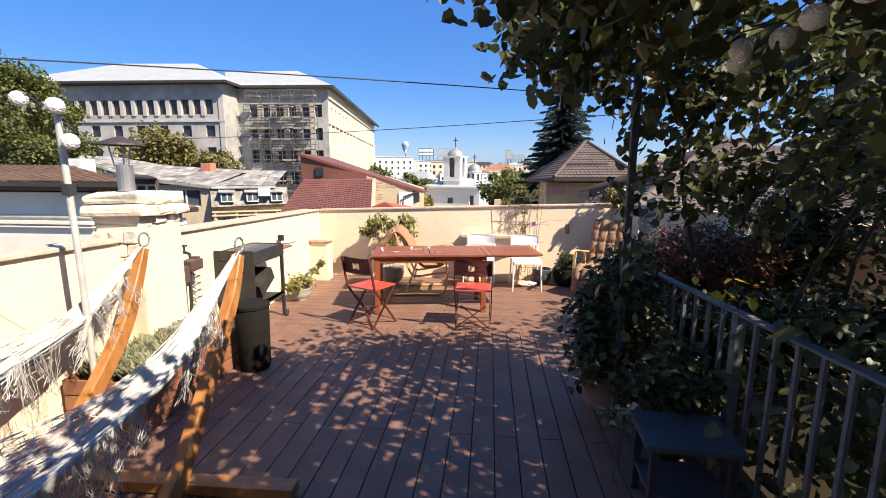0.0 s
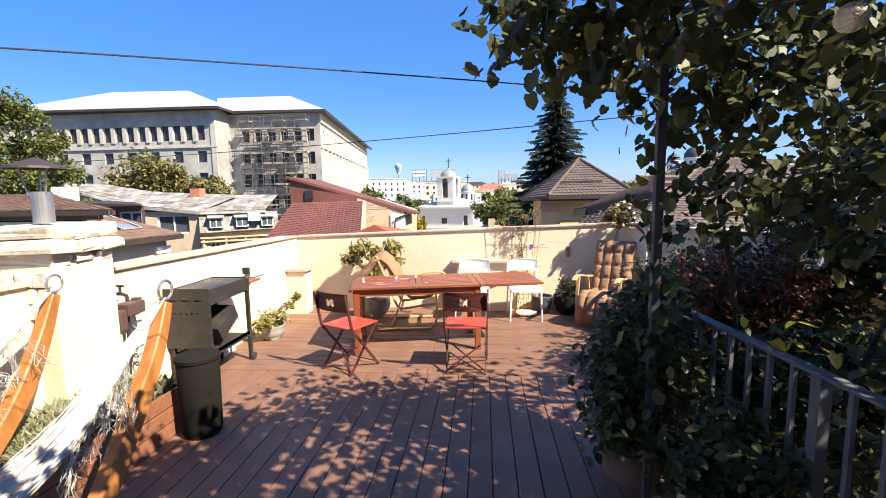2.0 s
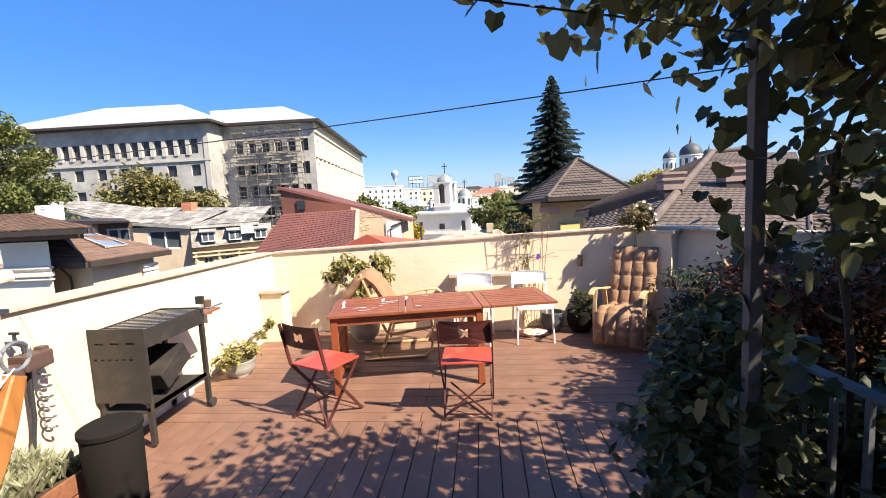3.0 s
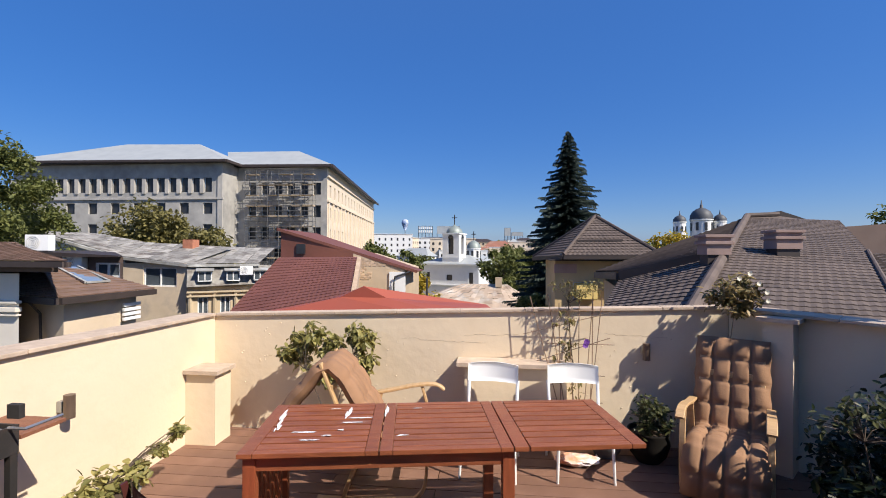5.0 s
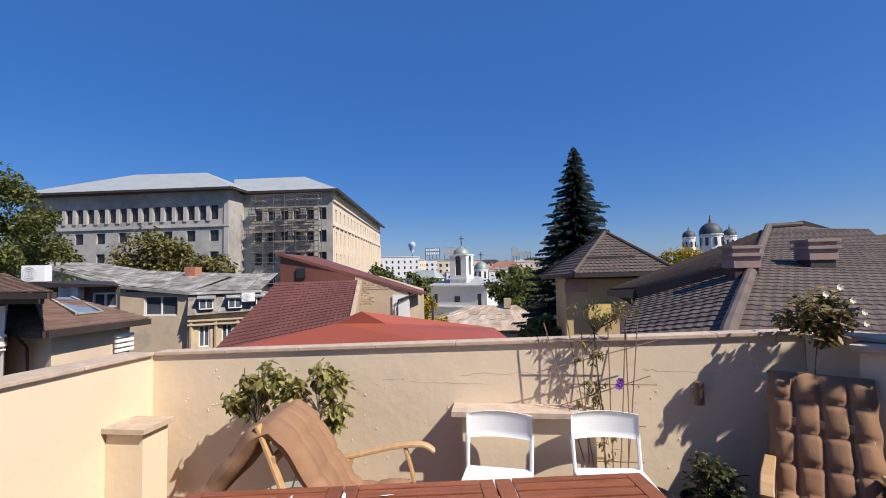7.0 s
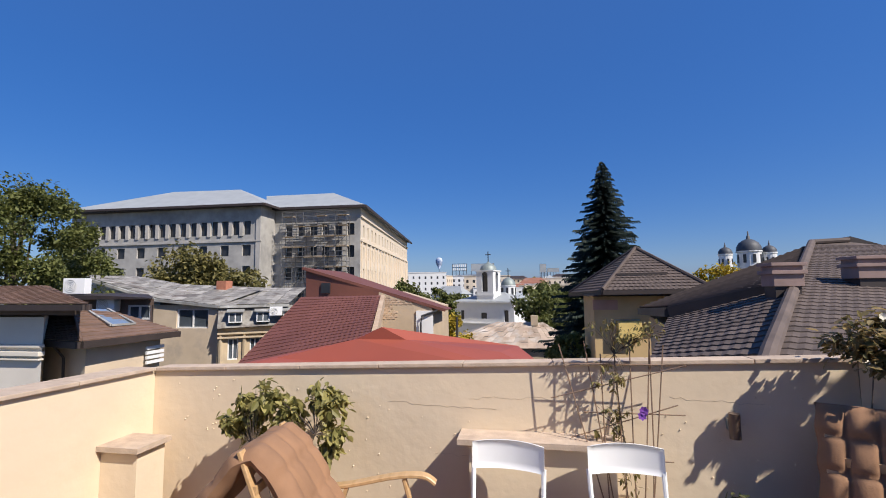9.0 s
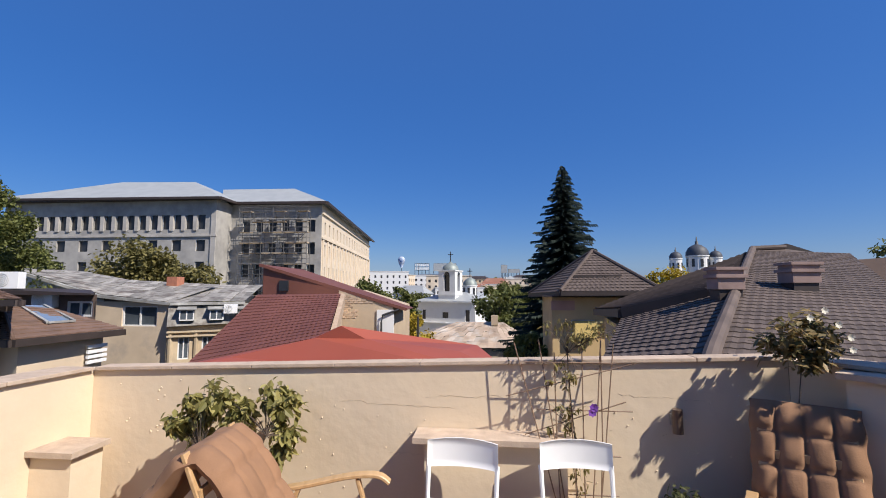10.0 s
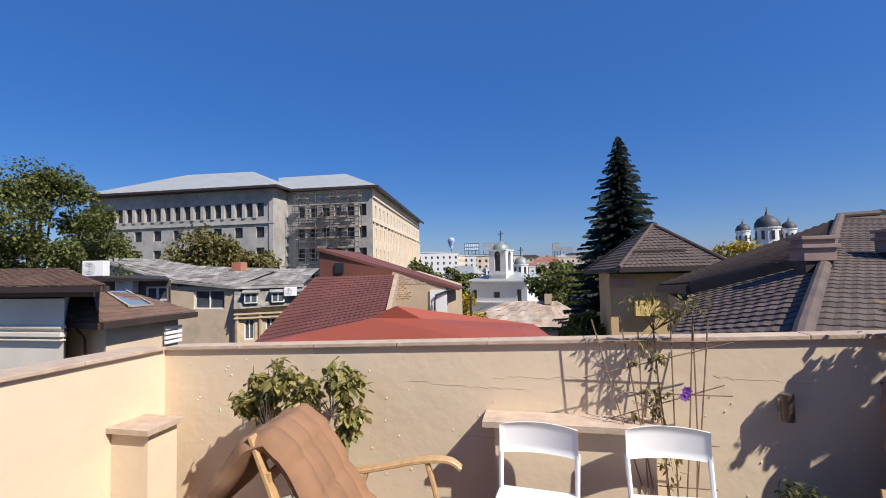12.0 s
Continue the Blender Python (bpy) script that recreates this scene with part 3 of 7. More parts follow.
def block(name, label, x, y, w, d, z1, mat, rows=4, cols=6, rz=0.0, ww=0.9, wh=1.4, z0=-13, category="building"):
    """A plain storeyed block; its front faces the terrace."""
    t = thing(name, label, category, (x, y, 0), rz)
    H = z1 - z0
    bm = bmesh.new()
    wins = []
    for r in range(rows):
        zz = z1 - 1.2 - (r + 1) * 3.0 + 0.9
        wins += simple_windows(w, cols, zz, wh, ww)
    ws = []
    sc = max(2, int(cols * d / w))
    for r in range(rows):
        zz = z1 - 1.2 - (r + 1) * 3.0 + 0.9
        ws += simple_windows(d, sc, zz, wh, ww)
    holed_wall(bm, (-w / 2, -d / 2, 0), (1, 0, 0), w, z0, z1, wins, 0.25)
    holed_wall(bm, (w / 2, -d / 2, 0), (0, 1, 0), d, z0, z1, ws, 0.25)
    holed_wall(bm, (w / 2, d / 2, 0), (-1, 0, 0), w, z0, z1, [], 0.25)
    holed_wall(bm, (-w / 2, d / 2, 0), (0, -1, 0), d, z0, z1, [], 0.25)
    wall = part("wall", bm, mat, t)
    bm = bmesh.new()
    box(bm, (0, 0, z1 + 0.15), (w + 0.5, d + 0.5, 0.3))
    part("roof", bm, mat, t)
    for (o, u, W) in (((-w / 2, -d / 2, 0), (1, 0, 0), wins), ((w / 2, -d / 2, 0), (0, 1, 0), ws)):
        o, u = Vector(o), Vector(u)
        nr = Vector((u.y, -u.x, 0))
        bm = bmesh.new()
        for a, b, c, dd in W:
            p = o + u * a - nr * 0.25
            q = o + u * b - nr * 0.25
            bm.faces.new([bm.verts.new(v) for v in (p + Vector((0, 0, c)), q + Vector((0, 0, c)), q + Vector((0, 0, dd)), p + Vector((0, 0, dd)))])
        part("window", bm, M["hole"], wall, kind="stuff")
    return t


def build_far_city():
    rng = random.Random(21)
    for i in range(46):
        k = i / 45
        y = rng.uniform(230, 420)
        ang = -0.40 + 0.62 * k + rng.uniform(-0.01, 0.01)
        x = y * ang
        z = rng.uniform(1, 11) + (y - 230) * 0.03 - abs(k - 0.25) * 7
        w = rng.uniform(14, 26)
        m = M["white_render"] if rng.random() < 0.75 else M["concrete_light"]
        block("apartment_block", "white apartment block in the distant town", x, y, w, rng.uniform(10, 16), z, m, 4, int(w / 3), rng.uniform(-25, 35), 1.2, 1.5)
    block("apartment_block", "tall white apartment block behind the church", -52, 240, 22, 12, 10.5, M["white_render"], 6, 7, 12)
    block("apartment_block", "white apartment block with rows of windows", -72, 235, 18, 12, 12, M["white_render"], 6, 6, 12)
    # roofs, signs and masts on the skyline
    def frame_sign(name, label, x, y, z0, w, h, rows, solid):
        t = thing(name, label, "billboard", (x, y, 0))
        bm = bmesh.new()
        if solid:
            box(bm, (0, 0, z0 + h / 2), (w, 0.6, h))
            part("panel", bm, M["metal_roof"], t)
        else:
            for r in range(rows):
                for k in range(7):
                    box(bm, (-w / 2 + (k + 0.5) * w / 7, 0, z0 + (r + 0.5) * h / rows), (w / 7 * 0.62, 0.4, h / rows * 0.66))
            part("sign_bars", bm, M["white_render"], t, "pale bars of a roof sign", kind="stuff")
        bm = bmesh.new()
        for k in range(5):
            box(bm, (-w / 2 + k * w / 4, 0.8, (z0 + h - 13) / 2), (0.35, 0.35, z0 + h + 13))
        for z in (z0 + 0.2, z0 + h * 0.5, z0 + h):
            box(bm, (0, 0.8, z), (w, 0.3, 0.3))
        part("framework", bm, M["black"], t, kind="stuff")
    frame_sign("rooftop_billboard", "grey billboard frame on a far roof", -29.6, 330, 14.6, 16.5, 5.4, 1, True)
    frame_sign("rooftop_sign", "white lettered sign frame on a far roof", -46.5, 330, 15.0, 10.5, 5.2, 2, False)
    frame_sign("rooftop_billboard", "small dark billboard on a far roof", 13.4, 330, 13.0, 4.2, 5.8, 1, True)
    frame_sign("rooftop_billboard", "low grey billboard beside a dark one", 20.5, 332, 13.2, 8, 2.6, 1, True)

    def gabled(name, label, x, y, w, d, z0, z1, rz, wall, roof):
        t = thing(name, label, "building", (x, y, 0), rz)
        bm = bmesh.new()
        box(bm, (0, 0, (z0 - 13) / 2), (w, d, z0 + 13))
        part("wall", bm, wall, t)
        bm = bmesh.new()
        a, b, c, e = (-w / 2 - 0.6, -d / 2 - 0.6, z0), (w / 2 + 0.6, -d / 2 - 0.6, z0), (w / 2 + 0.6, d / 2 + 0.6, z0), (-w / 2 - 0.6, d / 2 + 0.6, z0)
        r0, r1 = (-w / 2 + d * 0.35, 0, z1), (w / 2 - d * 0.35, 0, z1)
        for f in ((a, b, r1, r0), (b, c, r1), (c, e, r0, r1), (e, a, r0), (e, c, b, a)):
            bm.faces.new([bm.verts.new(p) for p in f])
        part("roof", bm, roof, t)
        bm = bmesh.new()
        n = max(3, int(w / 3))
        for r in range(2):
            for k in range(n):
                box(bm, (-w / 2 + (k + 0.5) * w / n, -d / 2 - 0.02, z0 - 1.6 - 3 * r), (1.1, 0.12, 1.5))
        part("window", bm, M["hole"], t, kind="stuff")
    far = ((6, 300, 17, 10, 4.8, 8.6, -5, "white_render", "rust_tiles"), (16.5, 305, 6, 8, 8.0, 10.2, 0, "white_render", "metal_roof"),
           (-9, 330, 24, 10, 8.6, 10.8, 6, "beige_render", "tile_dark"), (-4, 270, 14, 9, 1.6, 4.4, 12, "white_render", "rust_tiles"),
           (24, 310, 12, 9, 9.2, 11.0, -8, "white_render", "tile_dark"), (34, 300, 14, 9, 6.5, 9.5, 10, "beige_render", "rust_tiles"),
           (10, 255, 10, 8, -1.5, 1.5, -15, "white_render", "tile_dark"), (-34, 215, 16, 9, -0.6, 3.2, -20, "white_render", "metal_roof"),
           (48, 290, 16, 10, 8, 11, 5, "beige_render", "tile_dark"), (-52, 200, 14, 9, -2.5, 1.5, 15, "white_render", "rust_tiles"))
    for x, y, w, d, z0, z1, rz, wall, roof in far:
        gabled("far_house", "pale house with a %s roof in the distant town" % ("red-brown tiled" if roof == "rust_tiles" else "grey"), x, y, w, d, z0, z1, rz, M[wall], M[roof])
    t = thing("air_balloon", "blue and white balloon on a thin tether above the town", "balloon", (-75, 400, 0))
    bm = bmesh.new()
    lathe(bm, [(0, 20.0), (0.7, 20.3), (2.4, 24.0), (3.2, 26.2), (3.3, 27.4), (2.6, 29.2), (1.3, 30.2), (0, 30.4)], (0, 0, 0), 18)
    part("envelope", bm, M["balloon"], t, smooth=True)
    bm = bmesh.new()
    tube(bm, [(0, 0, -13), (0.5, 0, 5), (0, 0, 20)], 0.25, 6)
    part("tether", bm, M["black"], t)


def build_church():
    t = thing("church", "white church with square bell tower and small domed lantern", "church", (-12.0, 140, 0), -20)
    W = M["white_render"]
    bm = bmesh.new()
    holed_wall(bm, (-9.8, 0, 0), (1, 0, 0), 19.6, -13, -2.4, [(2, 3.2, -7.6, -4.8), (8.9, 10.9, -7.2, -5.4), (16.4, 17.8, -8, -4.6), (9, 11, -13, -9.9)], 0.5)
    holed_wall(bm, (9.8, 0, 0), (0, 1, 0), 26, -13, -2.4, simple_windows(26, 5, -8, 3.2, 1.1), 0.5)
    box(bm, (0, 13.3, -7.7), (19.4, 25, 10.4))
    body = part("nave", bm, W, t, "white walls with arched windows")
    bm = bmesh.new()
    box(bm, (-7.2, 0.5, -6.2), (1.2, 0.1, 2.8)); box(bm, (0.1, 0.5, -6.3), (2, 0.1, 1.8)); box(bm, (7.3, 0.5, -6.3), (1.4, 0.1, 3.4)); box(bm, (0.2, 0.5, -11.4), (2, 0.1, 3.1))
    for w in simple_windows(26, 5, -8, 3.2, 1.1):
        box(bm, (9.35, (w[0] + w[1]) / 2, -6.4), (0.1, 1.1, 3.2))
    part("window", bm, M["hole"], body, kind="stuff")
    bm = bmesh.new()
    box(bm, (0, 13, -2.25), (21, 27.4, 0.4))
    part("cornice", bm, W, t)
    bm = bmesh.new()
    box(bm, (0, -0.2, -8.6), (20, 0.5, 0.35))
    part("string_course", bm, W, t)
    bm = bmesh.new()
    prism(bm, [(-10.3, -0.6), (10.3, -0.6), (10.3, 26.4), (-10.3, 26.4)], -2.05, -2.0)
    for f in ([(-10.3, -0.6, -2), (10.3, -0.6, -2), (3, 9, 0.6), (-3, 9, 0.6)], [(10.3, -0.6, -2), (10.3, 26.4, -2), (3, 20, 0.6), (3, 9, 0.6)], [(-10.3, 26.4, -2), (-10.3, -0.6, -2), (-3, 9, 0.6), (-3, 20, 0.6)], [(-3, 9, .6), (3, 9, .6), (3, 20, .6), (-3, 20, .6)]):
        bm.faces.new([bm.verts.new(p) for p in f])
    part("roof", bm, M["metal_roof"], t)
    # tower with real belfry openings
    bm = bmesh.new()
    w = 2.8
    for o, u in (((-w, 1.2, 0), (1, 0, 0)), ((w, 1.2, 0), (0, 1, 0)), ((w, 1.2 + 2 * w, 0), (-1, 0, 0)), ((-w, 1.2 + 2 * w, 0), (0, -1, 0))):
        holed_wall(bm, o, u, 2 * w, -2.2, 7.1, [(w - 0.95, w + 0.95, 0.9, 5.9)], 0.7)
    tower = part("tower", bm, W, t, "square white bell tower with tall arched openings")
    bm = bmesh.new()
    for o, u in (((-w, 1.2, 0), (1, 0, 0)), ((w, 1.2, 0), (0, 1, 0))):
        oo, uu = Vector(o), Vector(u)
        nn = Vector((uu.y, -uu.x, 0))
        c = oo + uu * w + Vector((0, 0, 5.9)) + nn * 0.02
        pts = [c + uu * 0.95 * math.cos(a) + Vector((0, 0, 1.0 * math.sin(a))) for a in [math.pi * k / 10 for k in range(11)]]
        bm.faces.new([bm.verts.new(p) for p in pts[::-1]])
    box(bm, (0, 1.2 + w, 3.4), (4.0, 4.0, 5.0))
    part("belfry_shade", bm, M["hole"], tower)
    for z, e in ((7.2, 0.5), (-0.2, 0.3), (0.1, 0.15)):
        bm = bmesh.new()
        box(bm, (0, 1.2 + w, z), (2 * w + e, 2 * w + e, 0.35))
        part("cornice", bm, W, tower)
    bm = bmesh.new()
    lathe(bm, [(2.6, 7.3), (2.55, 7.9), (2.2, 8.7), (1.5, 9.3), (0.6, 9.7), (0.3, 10.1), (0, 10.15)], (0, 1.2 + w, 0), 20)
    part("dome", bm, M["verdigris"], tower, "grey-green sheet metal dome", smooth=True)

    def cross(x, y, z, h):
        bm = bmesh.new()
        box(bm, (x, y, z + h / 2), (0.22, 0.22, h))
        box(bm, (x, y, z + h * 0.7), (h * 0.55, 0.22, 0.22))
        part("cross", bm, M["black"], t)
    cross(0, 1.2 + w, 10.1, 3.2)
    lx, ly = 3.35, 11.9
    bm = bmesh.new()
    lathe(bm, [(2.2, -1.5), (2.2, 2.4), (2.45, 2.6), (2.45, 2.8)], (lx, ly, 0), 16)
    lantern = part("lantern", bm, W, t, "round white lantern drum", smooth=False)
    bm = bmesh.new()
    lathe(bm, [(2.35, 2.8), (2.2, 3.7), (1.5, 4.7), (0.5, 5.3), (0, 5.4)], (lx, ly, 0), 16)
    part("dome", bm, M["verdigris"], lantern, "small grey-green dome", smooth=True)
    bm = bmesh.new()
    for k in range(8):
        a = k * math.pi / 4 + 0.2
        box(bm, (lx + 2.2 * math.cos(a), ly + 2.2 * math.sin(a), 0.9), (0.3, 0.7, 2.2), Matrix.Rotation(a, 4, "Z"))
    part("window", bm, M["hole"], lantern, kind="stuff")
    cross(lx, ly, 5.3, 3.0)


def build_domes():
    t = thing("cathedral", "far white cathedral with three green domes on round towers", "church", (133, 300, 0))
    for dx, s, z in ((0, 1.0, 0), (-13, 0.58, -1.5), (11, 0.58, -1)):
        bm = bmesh.new()
        lathe(bm, [(6.2 * s, -13), (6.2 * s, 21.5 + z), (6.8 * s, 22 + z), (6.8 * s, 22.6 + z)], (dx, 0, 0), 16)
        tw = part("tower", bm, M["white_render"], t)
        bm = bmesh.new()
        for k in range(8):
            a = k * math.pi / 4
            box(bm, (dx + 6.2 * s * math.cos(a), 6.2 * s * math.sin(a), 18 + z), (0.5, 1.6 * s, 4 * s + 1), Matrix.Rotation(a, 4, "Z"))
        part("window", bm, M["hole"], tw, kind="stuff")
        bm = bmesh.new()
        b = 22.6 + z
        lathe(bm, [(6.6 * s, b), (6.4 * s, b + 2.5 * s), (5 * s, b + 5 * s), (2.8 * s, b + 6.6 * s), (1.0 * s, b + 7.3 * s), (0.9 * s, b + 9 * s), (0.5 * s, b + 9.4 * s), (0.3 * s, b + 12 * s), (0, b + 12.2 * s)], (dx, 0, 0), 18)
        part("dome", bm, M["slate_top"], t, "grey-green metal dome", smooth=True)


def tile_field(bm, a, b, c, d, course, wave, h=0.05):
    """Rows of wavy tiles with stepped courses on the slope a-b (eave) to d-c (ridge)."""
    a, b, c, d = map(Vector, (a, b, c, d))
    nrm = (b - a).cross(d - a).normalized()
    if nrm.z < 0:
        nrm = -nrm
    rows = max(1, round(max((d - a).length, (c - b).length) / course))
    for r in range(rows):
        p0, q0 = a.lerp(d, r / rows), b.lerp(c, r / rows)
        p1, q1 = a.lerp(d, (r + 1.12) / rows), b.lerp(c, (r + 1.12) / rows)
        n = max(1, round(((p0 - q0).length + (p1 - q1).length) / 2 / wave))
        lo, hi, dn = [], [], []
        K = n * 4
        for k in range(K + 1):
            w = nrm * (h * 0.35 * math.cos(2 * math.pi * k / 4))
            lo.append(bm.verts.new(p0.lerp(q0, k / K) + nrm * h + w))
            hi.append(bm.verts.new(p1.lerp(q1, k / K) + w * 0.6))
            dn.append(bm.verts.new(p0.lerp(q0, k / K) - nrm * 0.02))
        for k in range(K):
            bm.faces.new((lo[k], lo[k + 1], hi[k + 1], hi[k]))
            bm.faces.new((dn[k], dn[k + 1], lo[k + 1], lo[k]))


def build_near_houses():
    # house with the tall red gable
    t = thing("gable_house", "brick house with a dark red sheet metal roof and gable", "house")
    bm = bmesh.new()
    slab(bm, [(-10.6, 25.0, 2.9), (-10.5, 25.0, 2.86), (-3.4, 25.4, 0.72), (-3.4, 27.6, 0.72), (-10.5, 30, 2.85)], 0.1)
    part("roof", bm, M["red_roof"], t, "dark red sheet metal roof")
    bm = bmesh.new()
    bar(bm, (-10.6, 24.93, 2.86), (-3.35, 25.3, 0.72), 0.2, 0.14)
    part("verge_board", bm, M["red_roof"], t)
    bm = bmesh.new()
    bm.faces.new([bm.verts.new(p) for p in ((-10.45, 25.0, -8), (-6.6, 25.0, -8), (-6.6, 25.0, 1.62), (-10.45, 25.0, 2.75))])
    part("gable", bm, M["red_roof"], t, "dark red clad gable wall")
    bm = bmesh.new()
    box(bm, (-9.35, 24.96, 1.85), (0.45, 0.1, 0.5))
    part("gable_opening", bm, M["hole"], t)
    bm = bmesh.new()
    prism(bm, [(-6.6, 25.02), (-4.0, 25.25), (-4.0, 30), (-6.6, 30)], -8, [1.62, 0.82, 0.82, 1.62])
    bw = part("wall", bm, M["beige_render"], t)
    # bare bricks under the verge
    rng = random.Random(4)
    me = None
    for r in range(12):
        for k in range(11):
            x = -6.5 + k * 0.24 + (0.12 if r % 2 else 0)
            z = 1.45 - r * 0.1
            top = 1.55 - (x + 6.6) * 0.305
            if z > top or (r > 4 and x > -6.1 + rng.random() * 0.5) or x > -4.15:
                continue
            if me is None:
                b = bmesh.new()
                box(b, (0, 0, 0), (0.225, 0.06, 0.085))
                me = bpy.data.meshes.new("brick")
                b.to_mesh(me)
                b.free()
                me.materials.append(M["brick_face2"])
            o = new("brick", me)
            o.location = (x, 25.03 + (x + 6.6) * 0.088, z)
            o.parent = bw
    # lean-to roofs
    bm = bmesh.new()
    tile_field(bm, (-8.6, 16.4, -0.85), (-4.1, 16.4, 0.1), (-5.24, 21.2, 1.5), (-8.7, 21.2, 1.45), 0.25, 0.17, 0.018)
    part("lower_roof", bm, M["red_roof"], t, "dark red tile-pattern sheet roof", kind="stuff")
    bm = bmesh.new()
    prism(bm, [(-8.6, 17.2), (-4.6, 17.2), (-5.3, 21), (-8.6, 21)], -8, [-0.7, -0.2, 1.2, 1.2])
    prism(bm, [(-8.6, 21), (-5.3, 21), (-6.4, 25.0), (-8.6, 25.0)], -8, 1.25)
    part("wall", bm, M["beige_render"], t)
    bm = bmesh.new()
    bar(bm, (-4.05, 16.6, -0.15), (-5.19, 21.3, 1.30), 0.16, 0.45)
    part("parapet", bm, M["brick_face2"], t, "pale brick side wall")
    bm = bmesh.new()
    prism(bm, [(-4.75, 25.1), (-3.95, 25.2), (-3.95, 25.3), (-4.75, 25.3)], -8, 0.7)
    part("corner", bm, M["white_render"], t, "white plastered corner")
    bm = bmesh.new()
    tube(bm, [(-3.7, 25.2, 0.72), (-4.45, 25.0, 0.45), (-4.5, 25.0, 0.1), (-4.5, 25.0, -6)], 0.05, 8)
    part("downpipe", bm, M["black"], t)
    t2 = thing("low_house", "low outbuilding with a smooth orange-red sheet metal roof", "house")
    bm = bmesh.new()
    ap = (-3.25, 15.2, 0.76)
    L0, R0, R1, L1 = (-7.5, 13.6, -0.25), (1.2, 13.6, -0.22), (0.2, 17.6, 0.02), (-5.2, 18.0, 0.1)
    P1, P2, PR = (-3.95, 15.2, 0.44), (-2.6, 15.2, 0.44), (-0.2, 15.2, 0.16)
    PL = (-6.1, 15.0, -0.05)
    for f in ([L0, R0, PR, P2, ap, P1, PL], [PR, R0, R1], [L0, PL, L1], [PL, P1, L1], [P1, ap, L1], [ap, P2, R1, L1], [P2, PR, R1]):
        bm.faces.new([bm.verts.new(p) for p in f])
    part("roof", bm, M["orange_roof"], t2, "orange-red sheet metal hipped roof")
    bm = bmesh.new()
    prism(bm, [(-7, 14.0), (0.8, 14.0), (0, 17.3), (-5, 17.6)], -8, -0.25)
    part("wall", bm, M["beige_render"], t2)
    # rusty low hipped roof
    t = thing("rusty_roof_house", "old house with a low patched rusty sheet metal hipped roof", "house")
    bm = bmesh.new()
    cs = [(-8.2, 47, -3.75), (4.6, 47, -3.9), (4.2, 56, -3.2), (-6.5, 56, -3.2)]
    r0, r1 = (-2.6, 51, -1.75), (2.2, 51, -1.75)
    def sheets(q, n, m):
        q = [Vector(p) for p in q]
        for i in range(n):
            for j in range(m):
                f = lambda a, b: q[0].lerp(q[1], a).lerp(q[3].lerp(q[2], a), b)
                z = Vector((0, 0, ((i * 7 + j * 3) % 5) * 0.012))
                bm.faces.new([bm.verts.new(p + z) for p in (f(i / n, j / m), f((i + 1) / n, j / m), f((i + 1) / n, (j + 1) / m), f(i / n, (j + 1) / m))])
    sheets([cs[0], cs[1], r1, r0], 16, 5)
    sheets([cs[1], cs[2], r1, r1], 8, 4)
    sheets([cs[3], cs[0], r0, r0], 8, 4)
    part("roof", bm, M["rust_sheet2"], t, "patched rusty zinc sheets", kind="stuff")
    bm = bmesh.new()
    prism(bm, [(-7.6, 47.4), (4.0, 47.4), (3.8, 55.5), (-6, 55.5)], -13, -3.8)
    part("wall", bm, M["beige_render"], t)
    bm = bmesh.new()
    box(bm, (1.3, 50.6, -1.5), (0.7, 0.7, 1.0))
    part("chimney", bm, M["beige_render"], t)
    bm = bmesh.new()
    tube(bm, [(-3.5, 30, -6), (-3.5, 30, 0.1)], 0.07, 8)
    pl = thing("vent_pole", "thin dark vent pipe", "pipe")
    part("pipe", bm, M["black"], pl)


